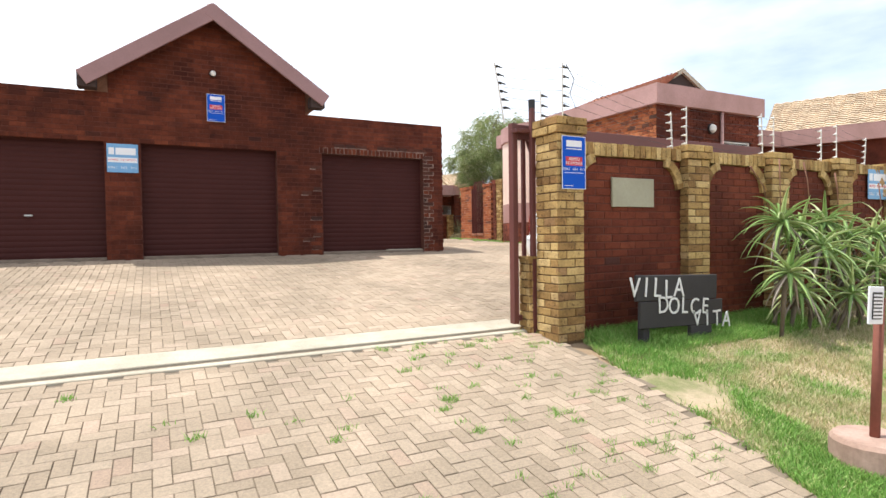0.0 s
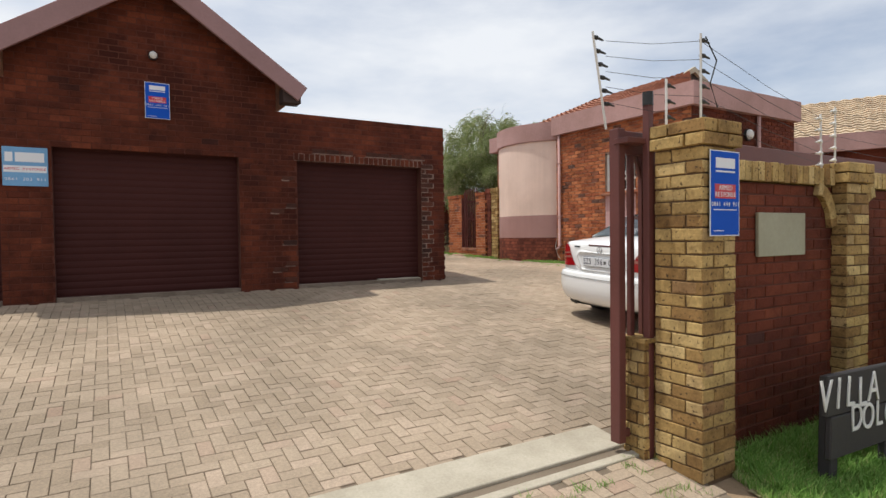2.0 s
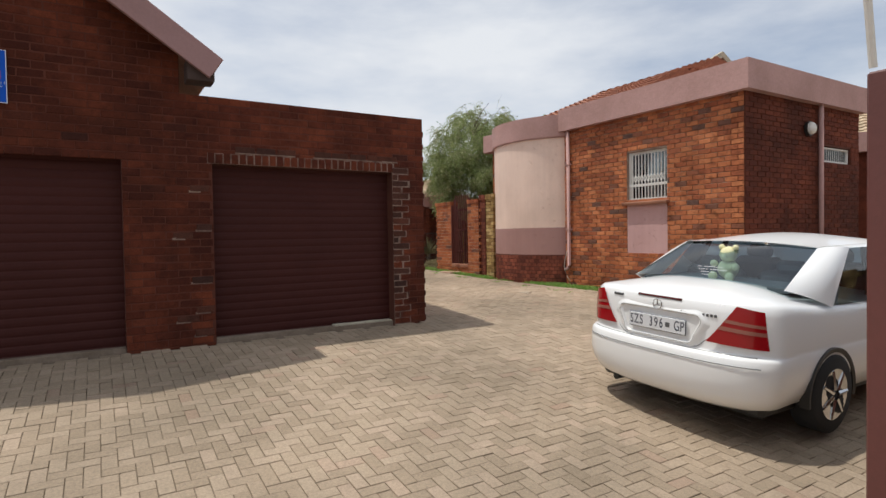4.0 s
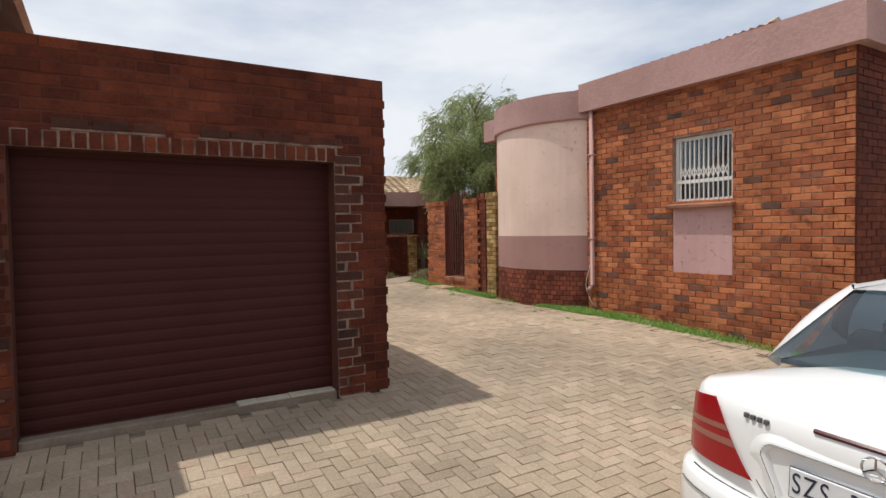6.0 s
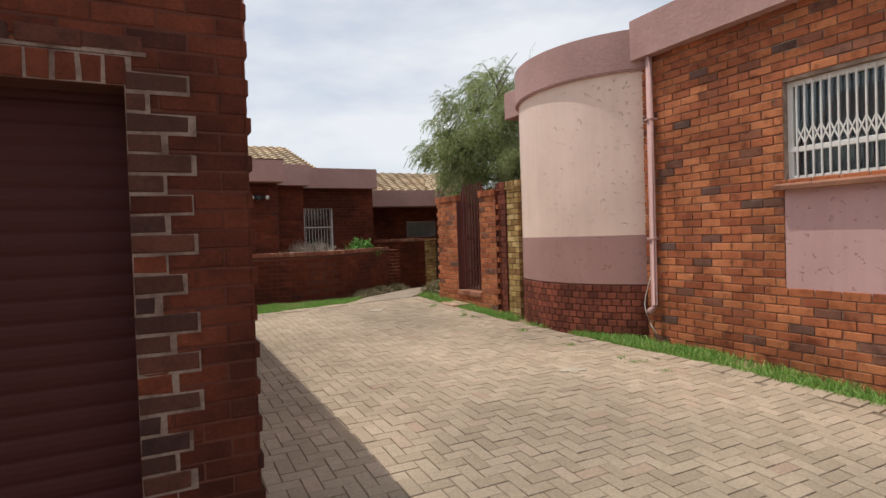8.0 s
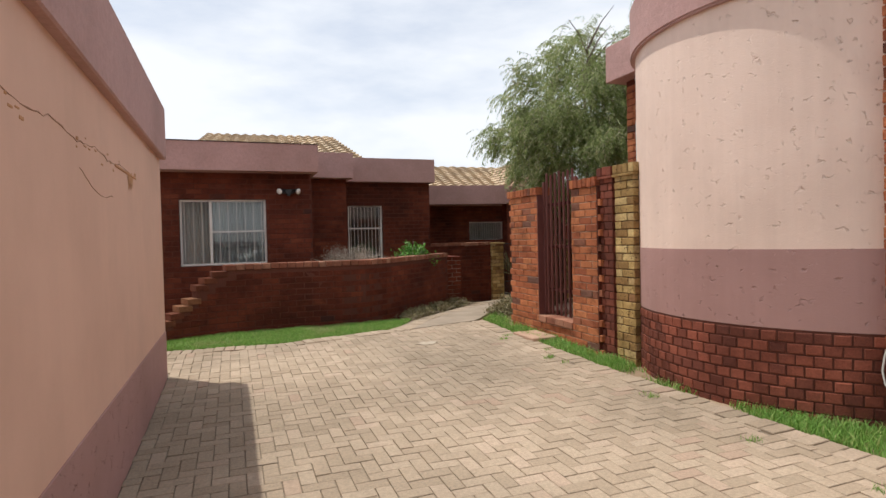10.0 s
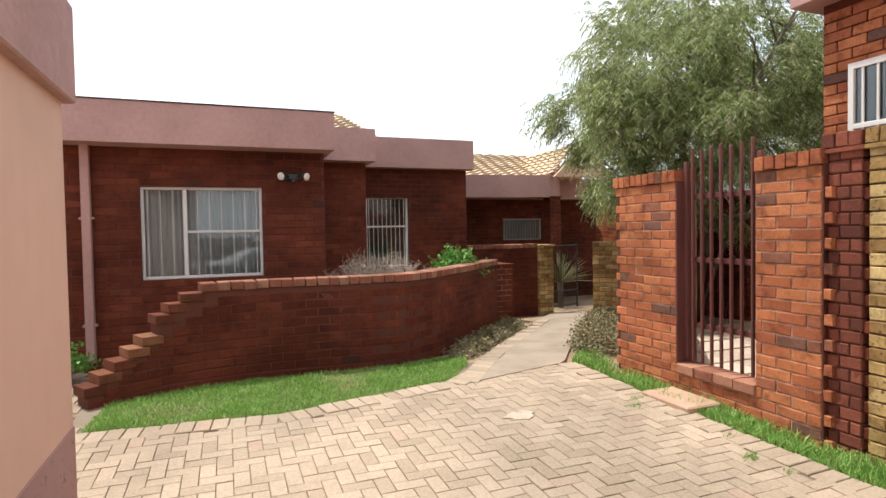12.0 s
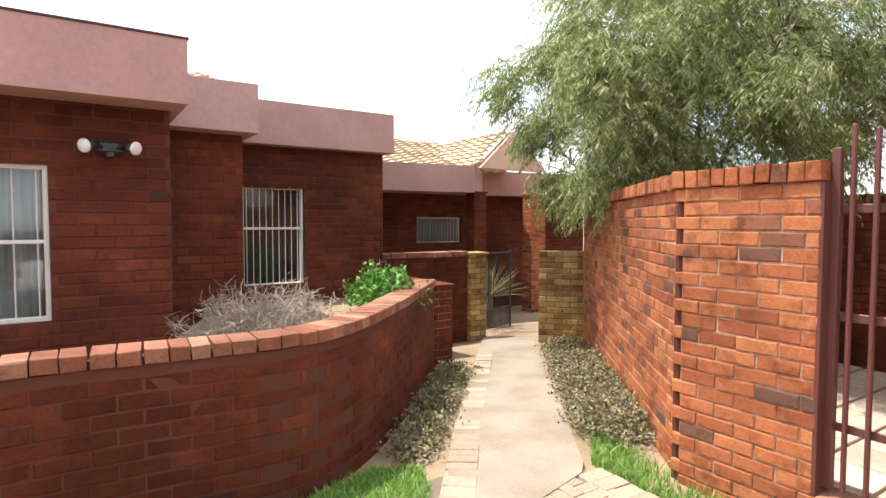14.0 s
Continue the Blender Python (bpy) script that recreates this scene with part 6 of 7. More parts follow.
def house_sign():
    """Two black boards on posts with hand-painted white letters."""
    s = empty("house_name_sign")
    s.matrix_basis = pose(5.30, 4.40, 0.30, 0, 2.0, 0)
    for z0, z1, x0, x1 in ((0.47, 0.735, -0.62, 0.60), (0.19, 0.465, -0.56, 0.70)):
        part("board", box((x0, 0, z0), (x1, 0.04, z1), 0.008), M_BLACKWOOD, s, "black painted board")
    for x in (-0.42, 0.42):
        part("post", box((x - 0.05, 0.042, -0.25), (x + 0.05, 0.12, 0.70), 0.008), M_BLACKWOOD, s)
    part("foot_board", box((0.18, -0.01, -0.2), (0.52, 0.04, 0.19), 0.008), M_BLACKWOOD, s)
    face = Matrix.Rotation(radians(90), 4, "X")
    rnd = random.Random(5)
    for word, x, z, size in (("VILLA", -0.74, 0.60, 0.31), ("DOLCE", -0.33, 0.41, 0.27), ("VITA", 0.19, 0.255, 0.27)):
        for i, ch in enumerate(word):
            if ch == " ":
                continue
            text_mesh(ch, size, M_LETTER, Matrix.Translation((x + 0.09 + i * 0.160, -0.006, z + rnd.uniform(-0.012, 0.012) - 0.004 * i)) @ Matrix.Rotation(radians(rnd.uniform(-5, 5)), 4, "Y") @ face @ Matrix.Diagonal((0.80, 0.92, 1, 1)), s, "letter", 0.004)
    return tagged(s, "black wooden boards hand-painted with a white house name", "name sign")


house_sign()


def street_pole():
    p = empty("short_pole", (4.35, 2.15, 0.0))
    part("pole", tube([(0.0, 0, 0.1), (0.06, 0, 1.06)], 0.028, 12), M_RUST, p, "rust-red steel pole", True)
    bm = tube([(0, 0, -0.2), (0, 0, 0.05), (0, 0, 0.175), (0, 0, 0.20)], [0.25, 0.24, 0.235, 0.215], 24)
    part("concrete_foot", bm, M_RUST_CONC, p, "cracked concrete foot stained with red paint")
    sg = part("notice", box((-0.19, -0.03, 0.90), (-0.03, -0.015, 1.13), 0.004, Matrix.Rotation(radians(4), 4, "Y")), M_SIGNWHITE, p, "small white notice")
    part("notice_frame", box((-0.165, -0.034, 0.93), (-0.055, -0.0305, 1.095), 0.003, Matrix.Rotation(radians(4), 4, "Y")), M_BLACK, sg)
    for i in range(7):
        part("slot", box((-0.157, -0.037, 0.938 + i * 0.022), (-0.063, -0.0345, 0.95 + i * 0.022), 0.0, Matrix.Rotation(radians(4), 4, "Y")), M_SIGNWHITE, sg)
    return tagged(p, "short rust-red pole with a white notice in the verge", "pole")


M_RUST_CONC = plain_mat("red_stained_concrete", (0.42, 0.28, 0.22), 0.9, 35, 0.6, 0.5, 4)
street_pole()


def flood_light():
    f = empty("flood_light", (7.86, 21.38, 3.46))
    part("base", box((-0.10, -0.07, -0.03), (0.10, 0.0, 0.05), 0.012), M_BLACK, f, "black mounting box")
    for s in (-1, 1):
        part("arm", tube([(0.03 * s, -0.04, 0.0), (0.08 * s, -0.09, 0.015)], 0.016, 8), M_BLACK, f)
        head = part("lamp_head", tube([(0.07 * s, -0.06, 0.02), (0.11 * s, -0.11, 0.012), (0.155 * s, -0.165, 0.0)], [0.020, 0.034, 0.050], 16), M_BLACK, f, "black lamp housing", True)
        part("lens", tube([(0.153 * s, -0.163, 0.0), (0.158 * s, -0.170, -0.002), (0.165 * s, -0.178, -0.004)], [0.049, 0.047, 0.030], 16), M_WHITE, head, "white frosted lens", True)
    part("sensor", box((-0.03, -0.12, -0.07), (0.03, -0.04, -0.02), 0.01), M_BLACK, f)
    return tagged(f, "twin-headed security flood light on the brick wall", "flood light")


flood_light()


def bulkhead(name, loc, r, label):
    b = empty(name, loc)
    part("base", tube([(0, 0.02, 0), (0, -0.03, 0)], r, 18), M_BLACK, b, "dark base")
    bm = bmesh.new()
    bmesh.ops.create_uvsphere(bm, u_segments=18, v_segments=10, radius=r * 0.85, matrix=Matrix.Translation((0, -0.04, 0)) @ Matrix.Diagonal((1, 0.7, 1, 1)))
    part("dome", bm, M_WHITE, b, "white glass dome", True)
    return tagged(b, label, "lamp")


bulkhead("wall_lamp", (1.50, 11.62, 4.55), 0.06, "small round lamp high on the garage gable")
bulkhead("wall_lamp", (13.11, 9.88, 4.10), 0.13, "round white bulkhead lamp on the house wall")
south_pipe = empty("downpipe", (13.48, 9.85, 1.0))
part("pipe", tube([(0, 0, 3.55), (0, 0, 0)], 0.04, 10), M_FASCIA, south_pipe, "", True)
tagged(south_pipe, "mauve painted downpipe on the shaded house wall", "downpipe")
back_pipe = empty("downpipe", (5.62, 21.33, 1.35))
part("pipe", box((-0.045, -0.045, 0), (0.045, 0.045, 2.45), 0.01), M_FASCIA, back_pipe)
for z in (0.4, 1.6):
    part("bracket", box((-0.07, -0.03, z), (0.07, 0.05, z + 0.03), 0.004), M_FASCIA, back_pipe)
tagged(back_pipe, "square mauve downpipe on the back house", "downpipe")

# east house window with burglar lattice
def east_window():
    y0, y1, z0, z1 = W1
    w = empty("window_4", (HX + 0.07, (y0 + y1) / 2, z0))
    a, h = (y1 - y0) / 2, z1 - z0
    fr = bmesh.new()
    for lo, hi in (((0, -a, 0), (0.05, -a + 0.05, h)), ((0, a - 0.05, 0), (0.05, a, h)), ((0.001, -a, 0), (0.049, a, 0.05)), ((0.001, -a, h - 0.05), (0.049, a, h))):
        add_box(fr, lo, hi, 0.004)
    part("window_frame", fr, M_WHITE, w, "white painted frame")
    part("transom", box((-0.004, -a, 0.27), (0.05, a, 0.32), 0.004), M_WHITE, w)
    ob = part("pane", box((0.03, -a, 0.02), (0.034, a, h - 0.02)), M_GLASS, w)
    ob.visible_shadow = False
    for i in range(11):
        y = -a + 0.09 + i * (2 * a - 0.18) / 10
        part("burglar_bar", box((-0.012, y - 0.0065, 0.02), (0.004, y + 0.0065, h - 0.02)), M_WHITE, w)
    step = (2 * a - 0.18) / 10
    for i in range(10):
        y = -a + 0.09 + i * step
        for s in (0, 1):
            p, q = (y + (0 if s else step), 0.34), (y + (step if s else 0), 0.50)
            part("lattice_strip", tube([(-0.008, p[0], p[1]), (-0.008, q[0], q[1])], 0.007, 5), M_WHITE, w)
    vs = []
    for k in range(41):
        vs += [(0.10 + 0.015 * math.sin(k * 1.7), -a + 2 * a * k / 40, 0), (0.10 + 0.015 * math.sin(k * 1.7), -a + 2 * a * k / 40, h)]
    part("curtain", (vs, [(2 * k, 2 * k + 2, 2 * k + 3, 2 * k + 1) for k in range(40)]), M_CURTAIN_DIM, w, "drawn grey curtain", True)
    # Near-black panel painted as the unlit room behind the curtain.
    part("dark_room_panel", box((0.2, -a - 0.1, -0.1), (0.23, a + 0.1, h + 0.1)), M_DARK, w)
    part("window_sill", box((-0.17, -a - 0.05, -0.06), (0.05, a + 0.06, -0.004), 0.010, Matrix.Rotation(radians(-9), 4, "Y")), M_BRICK_COPING, w, "sloping weathered brick sill")
    return tagged(w, "white window with burglar bars and a lattice band", "window", kind="structure")


M_CURTAIN_DIM = plain_mat("grey_curtain", (0.17, 0.20, 0.22), 0.9, 50, 0.3, 0.1)
east_window()
window(6, HX + 2.445, HX + 3.55, 3.56, 3.84, HY + 0.05, (), None, False, 13)


# ---- electric fence ----
def fence_post(x, y, z0, z1, n_, lean=0.0, side=1):
    p = empty("electric_fence_post", (x, y, z0))
    top = Vector((lean, 0, z1 - z0))
    part("rod", tube([(0, 0, -0.12), tuple(top)], 0.008, 8), M_WHITE, p, "white painted rod")
    for i in range(n_):
        c = top * ((i + 0.6) / n_)
        part("insulator", tube([tuple(c), tuple(c + Vector((0.03 * side, 0, 0))), tuple(c + Vector((0.035 * side, 0, 0))), tuple(c + Vector((0.09 * side, 0, -0.008)))], [0.014, 0.016, 0.010, 0.006], 8), M_BLACK if x < 4.5 else M_WHITE, p, "bobbin insulator")
    return tagged(p, "thin electric fence rod with black insulators", "fence post", group="electric fence posts")


POSTS = [(3.77, 5.33, 2.78, 3.29, 6, -0.12, 1), (4.05, 5.07, 2.66, 2.97, 3, 0.0, 1), (4.24, 4.95, 2.66, 3.26, 6, 0.0, 1), (5.97, 5.03, 2.45, 2.92, 5, -0.03, -1), (6.25, 5.06, 2.50, 3.02, 5, 0.0, -1), (7.70, 5.03, 2.45, 3.05, 5, -0.03, -1), (7.98, 5.06, 2.50, 3.06, 5, 0, -1), (9.05, 5.03, 2.45, 2.95, 5, 0, -1), (9.5, 5.06, 2.50, 3.06, 5, 0, -1), (10.2, 5.03, 2.45, 2.9, 5, 0.05, -1)]
for p in POSTS:
    fence_post(*p)


def wires():
    bm = bmesh.new()
    run = [POSTS[0]] + [POSTS[i] for i in (2, 3, 4, 5, 6, 7, 8, 9)]
    for a, b in zip(run, run[1:]):
        for i in range(5):
            f = (i + 0.6) / 5
            p, q = Vector((a[0], a[1], a[2] + (a[3] - a[2]) * f)), Vector((b[0], b[1], b[2] + (b[3] - b[2]) * f))
            add_tube(bm, [p, p.lerp(q, 0.5) - Vector((0, 0, 0.02)), q], 0.0018, 4, False)
    a = POSTS[2]
    add_tube(bm, [(a[0] + 0.05, a[1], 3.25), (a[0] + 0.14, a[1] - 0.02, 3.1), (a[0] + 0.1, a[1], 2.95), (a[0] + 0.18, a[1], 2.8)], 0.005, 5, False)
    return tagged(part("electric_fence_wires", bm, M_BLACK), "thin steel electric fence wires along the wall", "wires", kind="stuff")


wires()


def small_gate():
    """Black iron gate of upright bars standing open at the far pillar."""
    g = empty("iron_gate", (13.28, 24.05, 1.10), 17)
    for x in (0.02, 0.82):
        part("stile", box((x - 0.014, -0.014, 0), (x + 0.014, 0.014, 1.36), 0.003), M_BLACK, g)
    for z in (0.05, 0.36, 1.31):
        part("rail", box((0.02, -0.010, z), (0.82, 0.010, z + 0.022), 0.003), M_BLACK, g)
    for i in range(10):
        x = 0.09 + i * 0.072
        part("bar", tube([(x, 0, 0.03), (x, 0, 1.33)], 0.006, 6), M_BLACK, g)
    for i in range(11):
        x = 0.056 + i * 0.072
        part("short_bar", tube([(x, 0, 0.05), (x, 0, 0.37)], 0.005, 6), M_BLACK, g)
    return tagged(g, "black iron bar gate standing open on the path", "gate")


small_gate()


# ---- plants ----
def inside_any(x, y, polys):
    return any(inside(x, y, p) for p in polys)


def grass(name, poly, count, h0, h1, mat, label, seed, lift=-0.035, patchy=0.0):
    rnd = random.Random(seed)
    x0, x1 = min(p[0] for p in poly), max(p[0] for p in poly)
    y0, y1 = min(p[1] for p in poly), max(p[1] for p in poly)
    vs, fs = [], []
    made = tries = 0
    while made < count and tries < count * 6:
        tries += 1
        x, y = rnd.uniform(x0, x1), rnd.uniform(y0, y1)
        if not inside(x, y, poly):
            continue
        if patchy and noise.noise(Vector((x * 1.3, y * 1.3, seed))) < patchy * rnd.uniform(-1, 1.2):
            continue
        made += 1
        h = rnd.uniform(h0, h1) * (0.7 + 0.6 * (0.5 + 0.5 * noise.noise(Vector((x * 3, y * 3, 1)))))
        a = rnd.uniform(0, 6.283)
        w = rnd.uniform(0.003, 0.006)
        lx, ly = rnd.gauss(0, 0.4) * h, rnd.gauss(0, 0.4) * h
        z = gz(y) + lift
        o = len(vs)
        dx, dy = w * math.cos(a), w * math.sin(a)
        vs += [(x - dx, y - dy, z), (x + dx, y + dy, z), (x + dx * 0.7 + lx * 0.4, y + dy * 0.7 + ly * 0.4, z + h * 0.6), (x - dx * 0.7 + lx * 0.4, y - dy * 0.7 + ly * 0.4, z + h * 0.6), (x + lx, y + ly, z + h)]
        fs += [(o, o + 1, o + 2, o + 3), (o + 3, o + 2, o + 4)]
    return tagged(part(name, (vs, fs), mat), label, "grass", kind="stuff")


VERGE = [(3.58, 2.05), (3.82, 2.7), (4.05, 3.92), (4.38, 4.82), (4.45, 4.98), (13.0, 4.98), (13.0, -3.0), (3.1, -3.0)]
tagged(sloped(VERGE, -0.016, "verge_turf", M_TURF, 0.09), "matted green and parched turf of the street verge", "turf", kind="structure")
grass("verge_grass", [(3.56, 1.6), (3.62, 2.1), (3.85, 2.7), (4.05, 3.9), (4.38, 4.85), (10.0, 4.95), (10.0, 3.2), (6.0, 1.6)], 95000, 0.02, 0.075, M_DRYGRASS, "patchy green and parched grass on the street verge", 1, patchy=0.55)
grass("verge_grass", [(3.5, 1.7), (3.62, 2.1), (3.85, 2.7), (4.05, 3.9), (4.38, 4.85), (5.0, 4.85), (4.75, 3.9), (4.45, 2.7), (4.1, 1.7)], 26000, 0.03, 0.09, M_GRASS, "green runners along the edge of the paving", 12, patchy=0.35)
grass("verge_grass", [(4.35, 4.2), (4.45, 4.95), (8.0, 4.95), (7.5, 4.2)], 32000, 0.05, 0.13, M_GRASS, "greener grass along the foot of the street wall", 2)
grass("verge_grass", [(3.6, 1.7), (6, 1.6), (10.0, 3.2), (10, 0), (3.4, 0)], 30000, 0.02, 0.07, M_DRYGRASS, "thin dry grass on the street verge", 3, patchy=0.6)
grass("strip_grass", [(10.72, 12.0), (10.58, 13.9), (10.5, 15.2), (10.45, 16.5), (10.42, 18.1), (10.5, 19.2), (10.95, 19.6), (10.85, 18.9), (10.75, 18.7), (10.75, 16.7), (10.82, 16.1), (10.68, 15.4), (10.75, 14.6), (11.15, 13.9), (11.17, 10.2), (10.9, 10.2)], 19000, 0.02, 0.10, M_GRASS, "patchy green grass strip along the house and garden wall", 4, patchy=0.4)
grass("lawn_grass", [(6.05, 18.78), (7.4, 18.64), (9.0, 18.98), (9.35, 19.4), (9.5, 19.75), (9.2, 19.95), (8.7, 19.72), (7.5, 19.8), (6.8, 19.74), (6.1, 19.4)], 50000, 0.02, 0.07, M_GRASS, "bright green grass at the foot of the planter", 5)


def tufts():
    rnd = random.Random(9)
    vs, fs = [], []
    spots = [(rnd.uniform(2.2, 4.0), rnd.uniform(2.4, 5.2)) for _ in range(85)] + [(rnd.uniform(-2, 3), rnd.uniform(2.6, 5.2)) for _ in range(14)] + [(10.2 + rnd.uniform(-0.1, 0.1), rnd.uniform(12, 18)) for _ in range(16)] + [(3.95 + rnd.uniform(-0.25, 0.1), 5.0 + rnd.uniform(-0.3, 0.25)) for _ in range(12)]
    for x, y in spots:
        for _ in range(rnd.randint(8, 36)):
            a, r = rnd.uniform(0, 6.283), rnd.uniform(0, 0.07)
            px, py = x + r * math.cos(a), y + r * math.sin(a) * 0.6
            h = rnd.uniform(0.015, 0.05)
            o = len(vs)
            w = 0.004
            vs += [(px - w, py, gz(py) - 0.01), (px + w, py, gz(py) - 0.01), (px + rnd.gauss(0, 0.6) * h, py + rnd.gauss(0, 0.6) * h, gz(py) + h)]
            fs.append((o, o + 1, o + 2))
    return tagged(part("joint_weeds", (vs, fs), M_GRASS), "small green weeds growing in the paving joints", "weeds", kind="stuff")


tufts()


def leaf_quad(vs, fs, p, d, n_, ln, w):
    """One narrow leaf: a folded diamond from p along d."""
    s = d.cross(n_).normalized() * w
    o = len(vs)
    vs += [p, p + d * ln * 0.45 + s, p + d * ln, p + d * ln * 0.45 - s]
    fs.append((o, o + 1, o + 2, o + 3))


def rand_dir(rnd):
    z = rnd.uniform(-1, 1)
    a = rnd.uniform(0, 6.283)
    r = math.sqrt(1 - z * z)
    return Vector((r * math.cos(a), r * math.sin(a), z))


def pepper_tree(x, y, rad, zlo, zhi, seed, label):
    """Feathery drooping tree: several stems, limbs, hanging twigs with narrow leaflets."""
    rnd = random.Random(seed)
    t = empty("pepper_tree", (x, y, gz(y) - 0.03))
    base = t.matrix_basis.translation
    bm = bmesh.new()
    limbs = []
    for i in range(9):
        a = 2 * math.pi * i / 9 + rnd.uniform(-0.3, 0.3)
        reach = rad * rnd.uniform(0.35, 0.8)
        top = rnd.uniform(zlo + 1.2, zhi - 0.6) - base.z
        p = [Vector((0.12 * math.cos(a), 0.12 * math.sin(a), 0)), Vector((0.3 * reach * math.cos(a), 0.3 * reach * math.sin(a), top * 0.45)), Vector((0.7 * reach * math.cos(a + 0.2), 0.7 * reach * math.sin(a + 0.2), top * 0.8)), Vector((reach * math.cos(a + 0.3), reach * math.sin(a + 0.3), top))]
        add_tube(bm, p, [0.05, 0.035, 0.02, 0.008], 7)
        limbs.append(p)
        for _ in range(7):
            f = rnd.uniform(0.35, 1.0)
            k = min(2, int(f * 3))
            q0 = p[k].lerp(p[k + 1], f * 3 - k)
            q1 = q0 + Vector((rnd.gauss(0, 0.45), rnd.gauss(0, 0.45), rnd.uniform(0.2, 0.8)))
            add_tube(bm, [q0, q0.lerp(q1, 0.5) + Vector((0, 0, 0.08)), q1], [0.02, 0.012, 0.005], 5)
    part("trunk", bm, M_BARK, t, "grey many-stemmed trunk and limbs", True)
    zc, hz = (zlo + zhi) / 2 - base.z, (zhi - zlo) / 2
    clumps = []
    for _ in range(135):
        d = rand_dir(rnd)
        r = 0.15 + 0.83 * math.sqrt(rnd.random())
        clumps.append((Vector((d.x * rad * 1.14 * r + 0.35, d.y * rad * r, zc + d.z * hz * r)), rnd.uniform(0.24, 0.48)))
    vs, fs, tw = [], [], bmesh.new()
    for i in range(11500):
        c, r = clumps[rnd.randrange(len(clumps))]
        d = rand_dir(rnd)
        p = c + d * r * rnd.uniform(0.3, 1.0)
        out = Vector((p.x, p.y, 0)).normalized()
        step = (out * rnd.uniform(0.2, 0.7) + Vector((rnd.gauss(0, 0.3), rnd.gauss(0, 0.3), rnd.uniform(-0.1, 0.6)))).normalized() * 0.045
        path = [p.copy()]
        for k in range(rnd.randint(7, 12)):
            step = (step + Vector((0, 0, -0.008))).normalized() * 0.045
            p = p + step
            path.append(p.copy())
            for s in (-1, 1):
                side = (step.cross(Vector((0, 0, 1))) * s).normalized()
                dl = (side + step.normalized() * 0.5 + Vector((0, 0, -1.0)) + rand_dir(rnd) * 0.4).normalized()
                leaf_quad(vs, fs, p, dl, rand_dir(rnd), rnd.uniform(0.055, 0.11), rnd.uniform(0.0055, 0.009))
        if i % 3 == 0:
            add_tube(tw, [path[0], path[len(path) // 2], path[-1]], [0.006, 0.004, 0.002], 3, False)
    part("brushwood", tw, M_BARK, t, "thin hanging twigs")["kind"] = "stuff"
    crown = part("crown", (vs, fs), M_LEAF, t, "feathery drooping olive-green leaves")
    crown["kind"] = "stuff"
    return tagged(t, label, "tree")


pepper_tree(13.9, 21.0, 2.3, 2.6, 6.8, 11, "feathery pepper tree drooping over the garden wall")


HEADS = [((6.93, 4.3, 1.58), 0.55), ((6.58, 4.0, 1.02), 0.55), ((7.34, 4.1, 1.28), 0.54), ((8.07, 4.45, 1.58), 0.50), ((8.34, 4.0, 1.02), 0.53), ((8.91, 4.3, 1.42), 0.54), ((8.5, 4.4, 1.36), 0.50), ((8.11, 4.2, 0.95), 0.50), ((7.5, 4.4, 1.48), 0.53), ((7.72, 4.2, 1.12), 0.53), ((9.3, 4.2, 1.1), 0.55), ((7.1, 4.2, 0.75), 0.5), ((7.7, 3.95, 0.72), 0.5), ((8.8, 4.1, 0.8), 0.5), ((9.5, 4.4, 1.45), 0.54)]
STALKS = ((6.93, 4.32, 1.7, -0.02), (7.7, 4.42, 1.7, -0.14), (8.4, 4.45, 1.6, -0.1), (9.4, 4.42, 1.5, -0.1), (6.9, 4.4, 1.6, -0.4))


M_STALK = plain_mat("dry_red_stalk", (0.30, 0.15, 0.10), 0.9, 60, 0.4, 0.3)


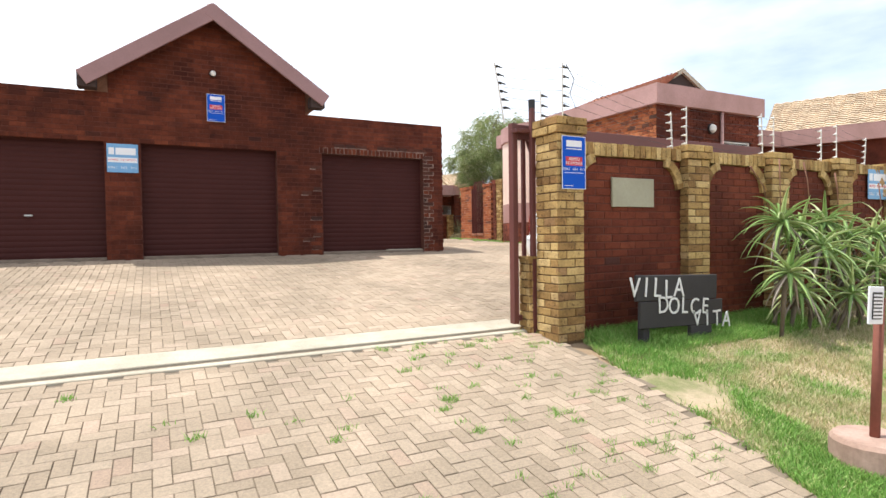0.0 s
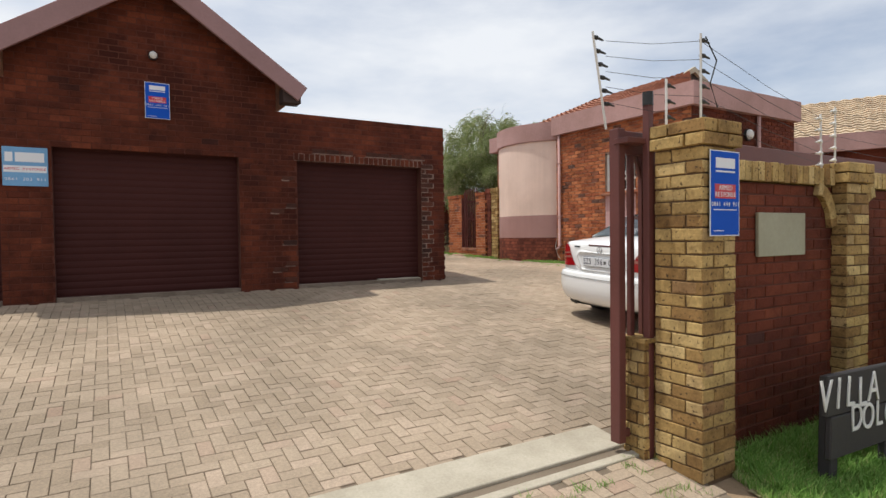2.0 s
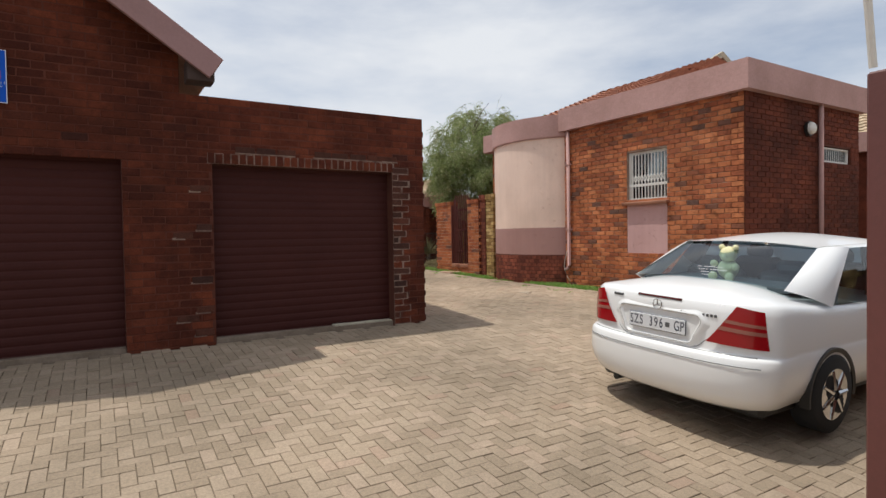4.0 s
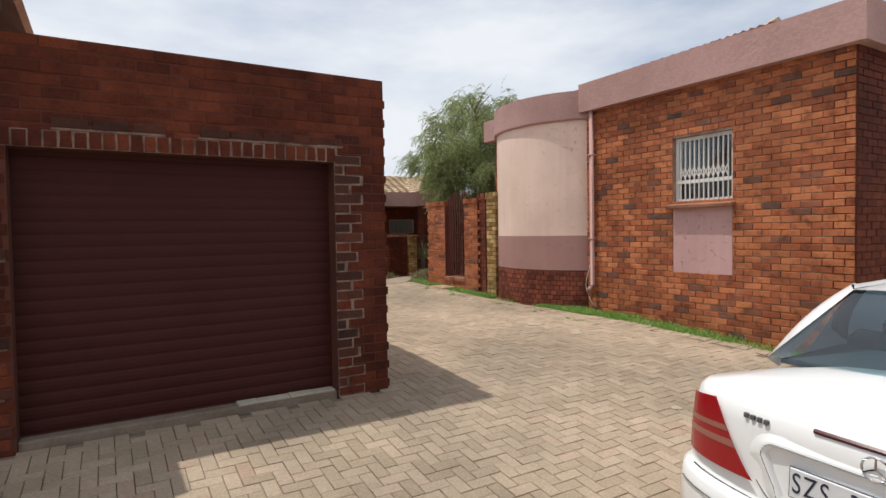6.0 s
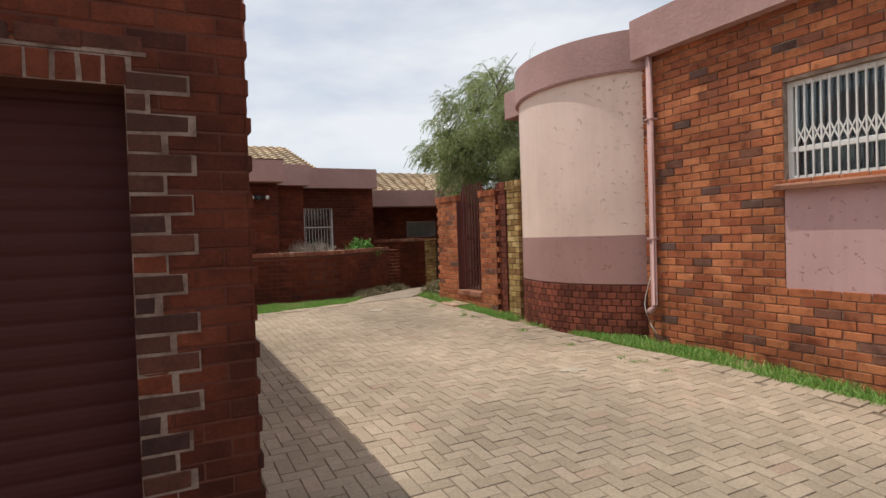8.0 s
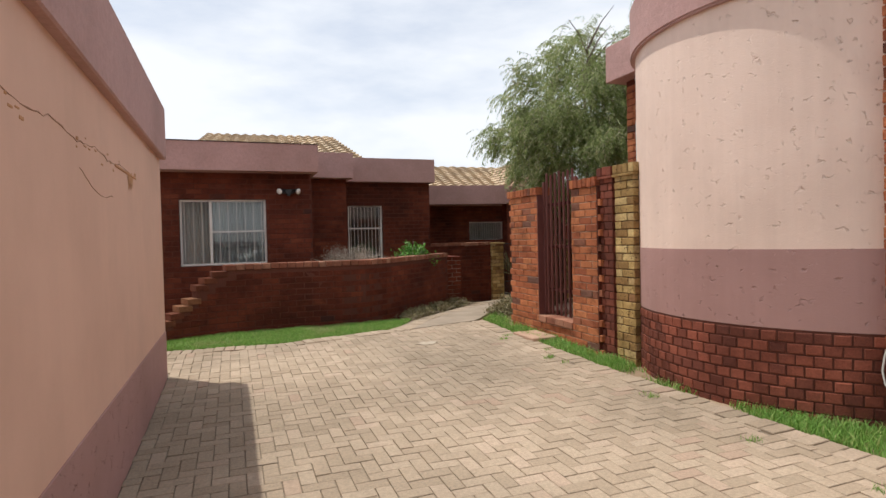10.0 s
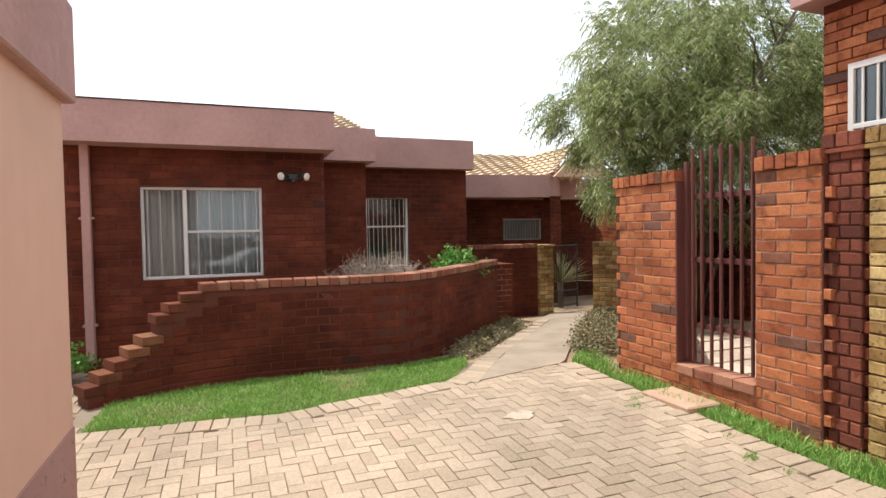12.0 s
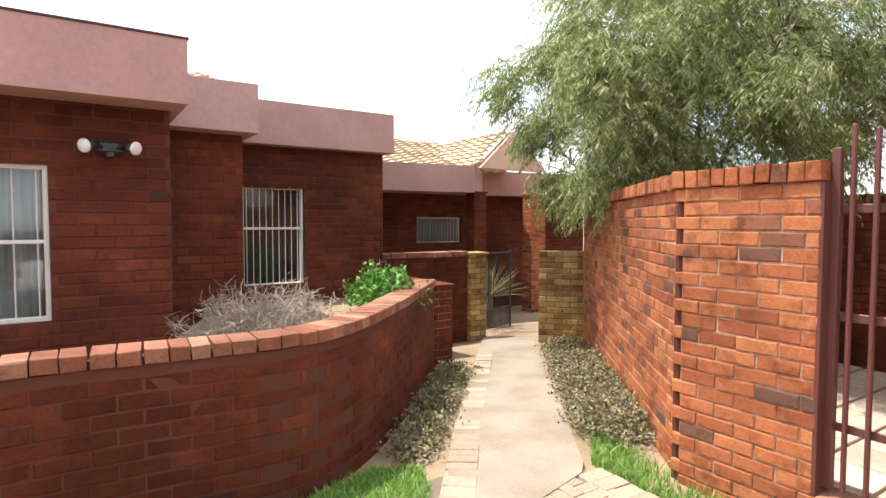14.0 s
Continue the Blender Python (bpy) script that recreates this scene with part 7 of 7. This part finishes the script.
def aloe():
    """Several rosettes of long curved tapering leaves on short stems, with dry flower stalks."""
    rnd = random.Random(21)
    a = empty("aloe", (7.2, 4.3, gz(4.3) - 0.03))
    o3 = a.matrix_basis.translation
    heads = HEADS
    for c, size in heads:
        c = Vector(c) - o3
        st = bmesh.new()
        add_tube(st, [(c.x * 0.9, c.y * 0.9 + 0.1, 0), tuple(c + Vector((0, 0.06, -0.2))), tuple(c)], [0.022, 0.028, 0.03], 8)
        part("stem", st, M_BARK, a, "stem wrapped in dry leaves", True)
        for i in range(34):
            yaw = i * 2.39996 + rnd.uniform(-0.2, 0.2)
            lift = 1.2 - 1.9 * (1 - i / 34) + rnd.uniform(-0.15, 0.15)
            ln = size * rnd.uniform(0.8, 1.2)
            bm = bmesh.new()
            rows = []
            d = Vector((math.cos(yaw) * math.cos(lift), math.sin(yaw) * math.cos(lift), math.sin(lift)))
            p = c.copy()
            for k in range(8):
                f = k / 7
                w = 0.034 * (1 - f) ** 0.8 + 0.001
                s = Vector((-math.sin(yaw), math.cos(yaw), 0))
                up = s.cross(d).normalized()
                if up.z < 0:
                    up = -up
                rows.append([bm.verts.new(p + s * w + up * w * 0.45), bm.verts.new(p - up * w * 0.35), bm.verts.new(p - s * w + up * w * 0.45)])
                d = (d + Vector((0, 0, -0.12 - 0.14 * f))).normalized()
                p = p + d * ln / 7
            for r0, r1 in zip(rows, rows[1:]):
                for j in range(3):
                    bm.faces.new((r0[j], r0[(j + 1) % 3], r1[(j + 1) % 3], r1[j]))
            part("leaf", bm, M_DEADBUSH if i < 5 else M_ALOE, a, "dry hanging leaf" if i < 5 else "", True)
    for x, y, z, tx in STALKS:
        c = Vector((x, y, z)) - o3
        part("flower_stalk", tube([tuple(c), tuple(c + Vector((tx * 0.4, 0, 0.4))), tuple(c + Vector((tx, 0, 0.62)))], [0.008, 0.006, 0.011], 6), M_STALK, a, "dry reddish flower stalk", True)
    return tagged(a, "large clump of spiky green aloe rosettes on the verge", "aloe")


aloe()


def twig_bush(name, x, y, z, rx, ry, h, count, mat, label, leaf=0.0, seed=1, cat="bush", rz=0.0):
    rnd = random.Random(seed)
    b = empty(name, (x, y, z), rz)
    bm = bmesh.new()
    vs, fs = [], []
    for _ in range(count):
        a, r = rnd.uniform(0, 6.283), math.sqrt(rnd.random())
        px, py = rx * r * math.cos(a), ry * r * math.sin(a)
        hh = h * (1 - 0.55 * r * r) * rnd.uniform(0.55, 1.1)
        p = [Vector((px * 0.5, py * 0.5, -0.02)), Vector((px * 0.8 + rnd.gauss(0, 0.04), py * 0.8 + rnd.gauss(0, 0.04), hh * 0.55)), Vector((px + rnd.gauss(0, 0.08), py + rnd.gauss(0, 0.08), hh))]
        add_tube(bm, p, [0.005, 0.0035, 0.0015], 3, False)
        for _ in range(4):
            f = rnd.uniform(0.3, 1)
            q = p[1].lerp(p[2], f)
            e = q + rand_dir(rnd) * 0.11
            if leaf:
                for _ in range(3):
                    leaf_quad(vs, fs, q + rand_dir(rnd) * 0.05, rand_dir(rnd), rand_dir(rnd), leaf * rnd.uniform(0.7, 1.3), leaf * 0.3)
            else:
                add_tube(bm, [q, q.lerp(e, 0.5) + rand_dir(rnd) * 0.015, e], [0.0025, 0.002, 0.001], 3, False)
    for k in range(6):
        a = k * 1.05 + rnd.uniform(0, 0.4)
        e = Vector((rx * 0.45 * math.cos(a), ry * 0.45 * math.sin(a), h * 0.55))
        part("stem", tube([(0.04 * math.cos(a), 0.04 * math.sin(a), -0.03), tuple(e * 0.5 + Vector((0.02, 0, 0.03))), tuple(e)], [0.012, 0.009, 0.005], 6), M_BARK, b, "", True)
    part("brushwood", bm, M_DEADBUSH if leaf or mat is M_DEADBUSH else M_BARK, b)["kind"] = "stuff"
    if leaf:
        part("foliage", (vs, fs), mat, b)["kind"] = "stuff"
    return tagged(b, label, cat)


twig_bush("dead_bush", 8.75, 20.65, 1.95, 0.62, 0.5, 0.58, 420, M_DEADBUSH, "dry grey twiggy bush in the planter", 0, 3)
twig_bush("green_shrub", 10.15, 21.55, 1.95, 0.34, 0.34, 0.62, 160, M_GREENBUSH, "bright green leafy shrub in the planter", 0.055, 4)
for bx, by, bz, ba, bb, bh, bk in ((11.22, 19.69, 1.29, 0.58, 0.33, 0.26, 31), (11.69, 20.26, 1.27, 0.58, 0.35, 0.30, 32), (12.27, 20.94, 1.22, 0.62, 0.35, 0.30, 33), (12.97, 21.79, 1.15, 0.62, 0.32, 0.30, 34)):
    twig_bush("ground_cover", bx, by, bz, ba, bb, bh, 420, M_GREYBUSH, "dry grey-green ground cover beside the path", 0.032, bk, rz=50)
for bx, by, bz, ba, bb, bh, bk in ((9.80, 20.24, 1.29, 0.5, 0.14, 0.15, 41), (10.35, 20.89, 1.26, 0.5, 0.17, 0.17, 42), (11.0, 21.64, 1.2, 0.5, 0.19, 0.19, 43)):
    twig_bush("ground_cover", bx, by, bz, ba, bb, bh, 260, M_GREYBUSH, "shaded ground cover under the planter wall", 0.032, bk, rz=48)
twig_bush("ground_cover", 5.35, 20.6, 1.33, 0.35, 0.3, 0.4, 120, M_GREENBUSH, "dusty weed at the foot of the downpipe", 0.05, 9)


def spiky_plant():
    s = empty("fan_palm", (13.95, 24.75, 1.03))
    rnd = random.Random(8)
    bm = bmesh.new()
    for i in range(60):
        a, e = rnd.uniform(0, 6.283), rnd.uniform(0.1, 1.4)
        d = Vector((math.cos(a) * math.cos(e), math.sin(a) * math.cos(e), math.sin(e)))
        add_tube(bm, [(0, 0, 0.55), tuple(Vector((0, 0, 0.55)) + d * 0.4), tuple(Vector((0, 0, 0.55)) + d * 0.78 + Vector((0, 0, -0.06)))], [0.012, 0.010, 0.002], 4, False)
    part("fronds", bm, M_GREYBUSH, s, "stiff pale green spikes")
    part("stem", tube([(0, 0, 0), (0, 0, 0.55)], 0.07, 8), M_BARK, s)
    return tagged(s, "stiff spiky palm behind the iron gate", "palm")


spiky_plant()


pavers()
wobble_ = random.Random(77)
for name_, parent_, me_, c_, u_, n_ in PIECES:
    ob_ = new(name_, me_)
    ob_.parent = parent_
    u_, n_ = Vector(u_).normalized(), Vector(n_).normalized()
    up_ = u_.cross(n_)
    if up_.z < 0:
        u_, up_ = -u_, -up_
    jig_ = wobble_.uniform(-0.0035, 0.002)
    u_ = (u_ + n_ * wobble_.gauss(0, 0.008) + up_ * wobble_.gauss(0, 0.005)).normalized()
    n_ = (n_ - u_ * n_.dot(u_) + up_ * wobble_.gauss(0, 0.01)).normalized()
    up_ = u_.cross(n_)
    up_ = up_ if up_.dot(Vector((0, 0, 1))) >= 0 else -up_
    c_ = Vector(c_) + n_ * jig_
    m_ = Matrix.Identity(4)
    for k_ in range(3):
        m_[k_][0], m_[k_][1], m_[k_][2], m_[k_][3] = u_[k_], n_[k_], up_[k_], c_[k_]
    ob_.matrix_basis = parent_.matrix_basis.inverted() @ m_
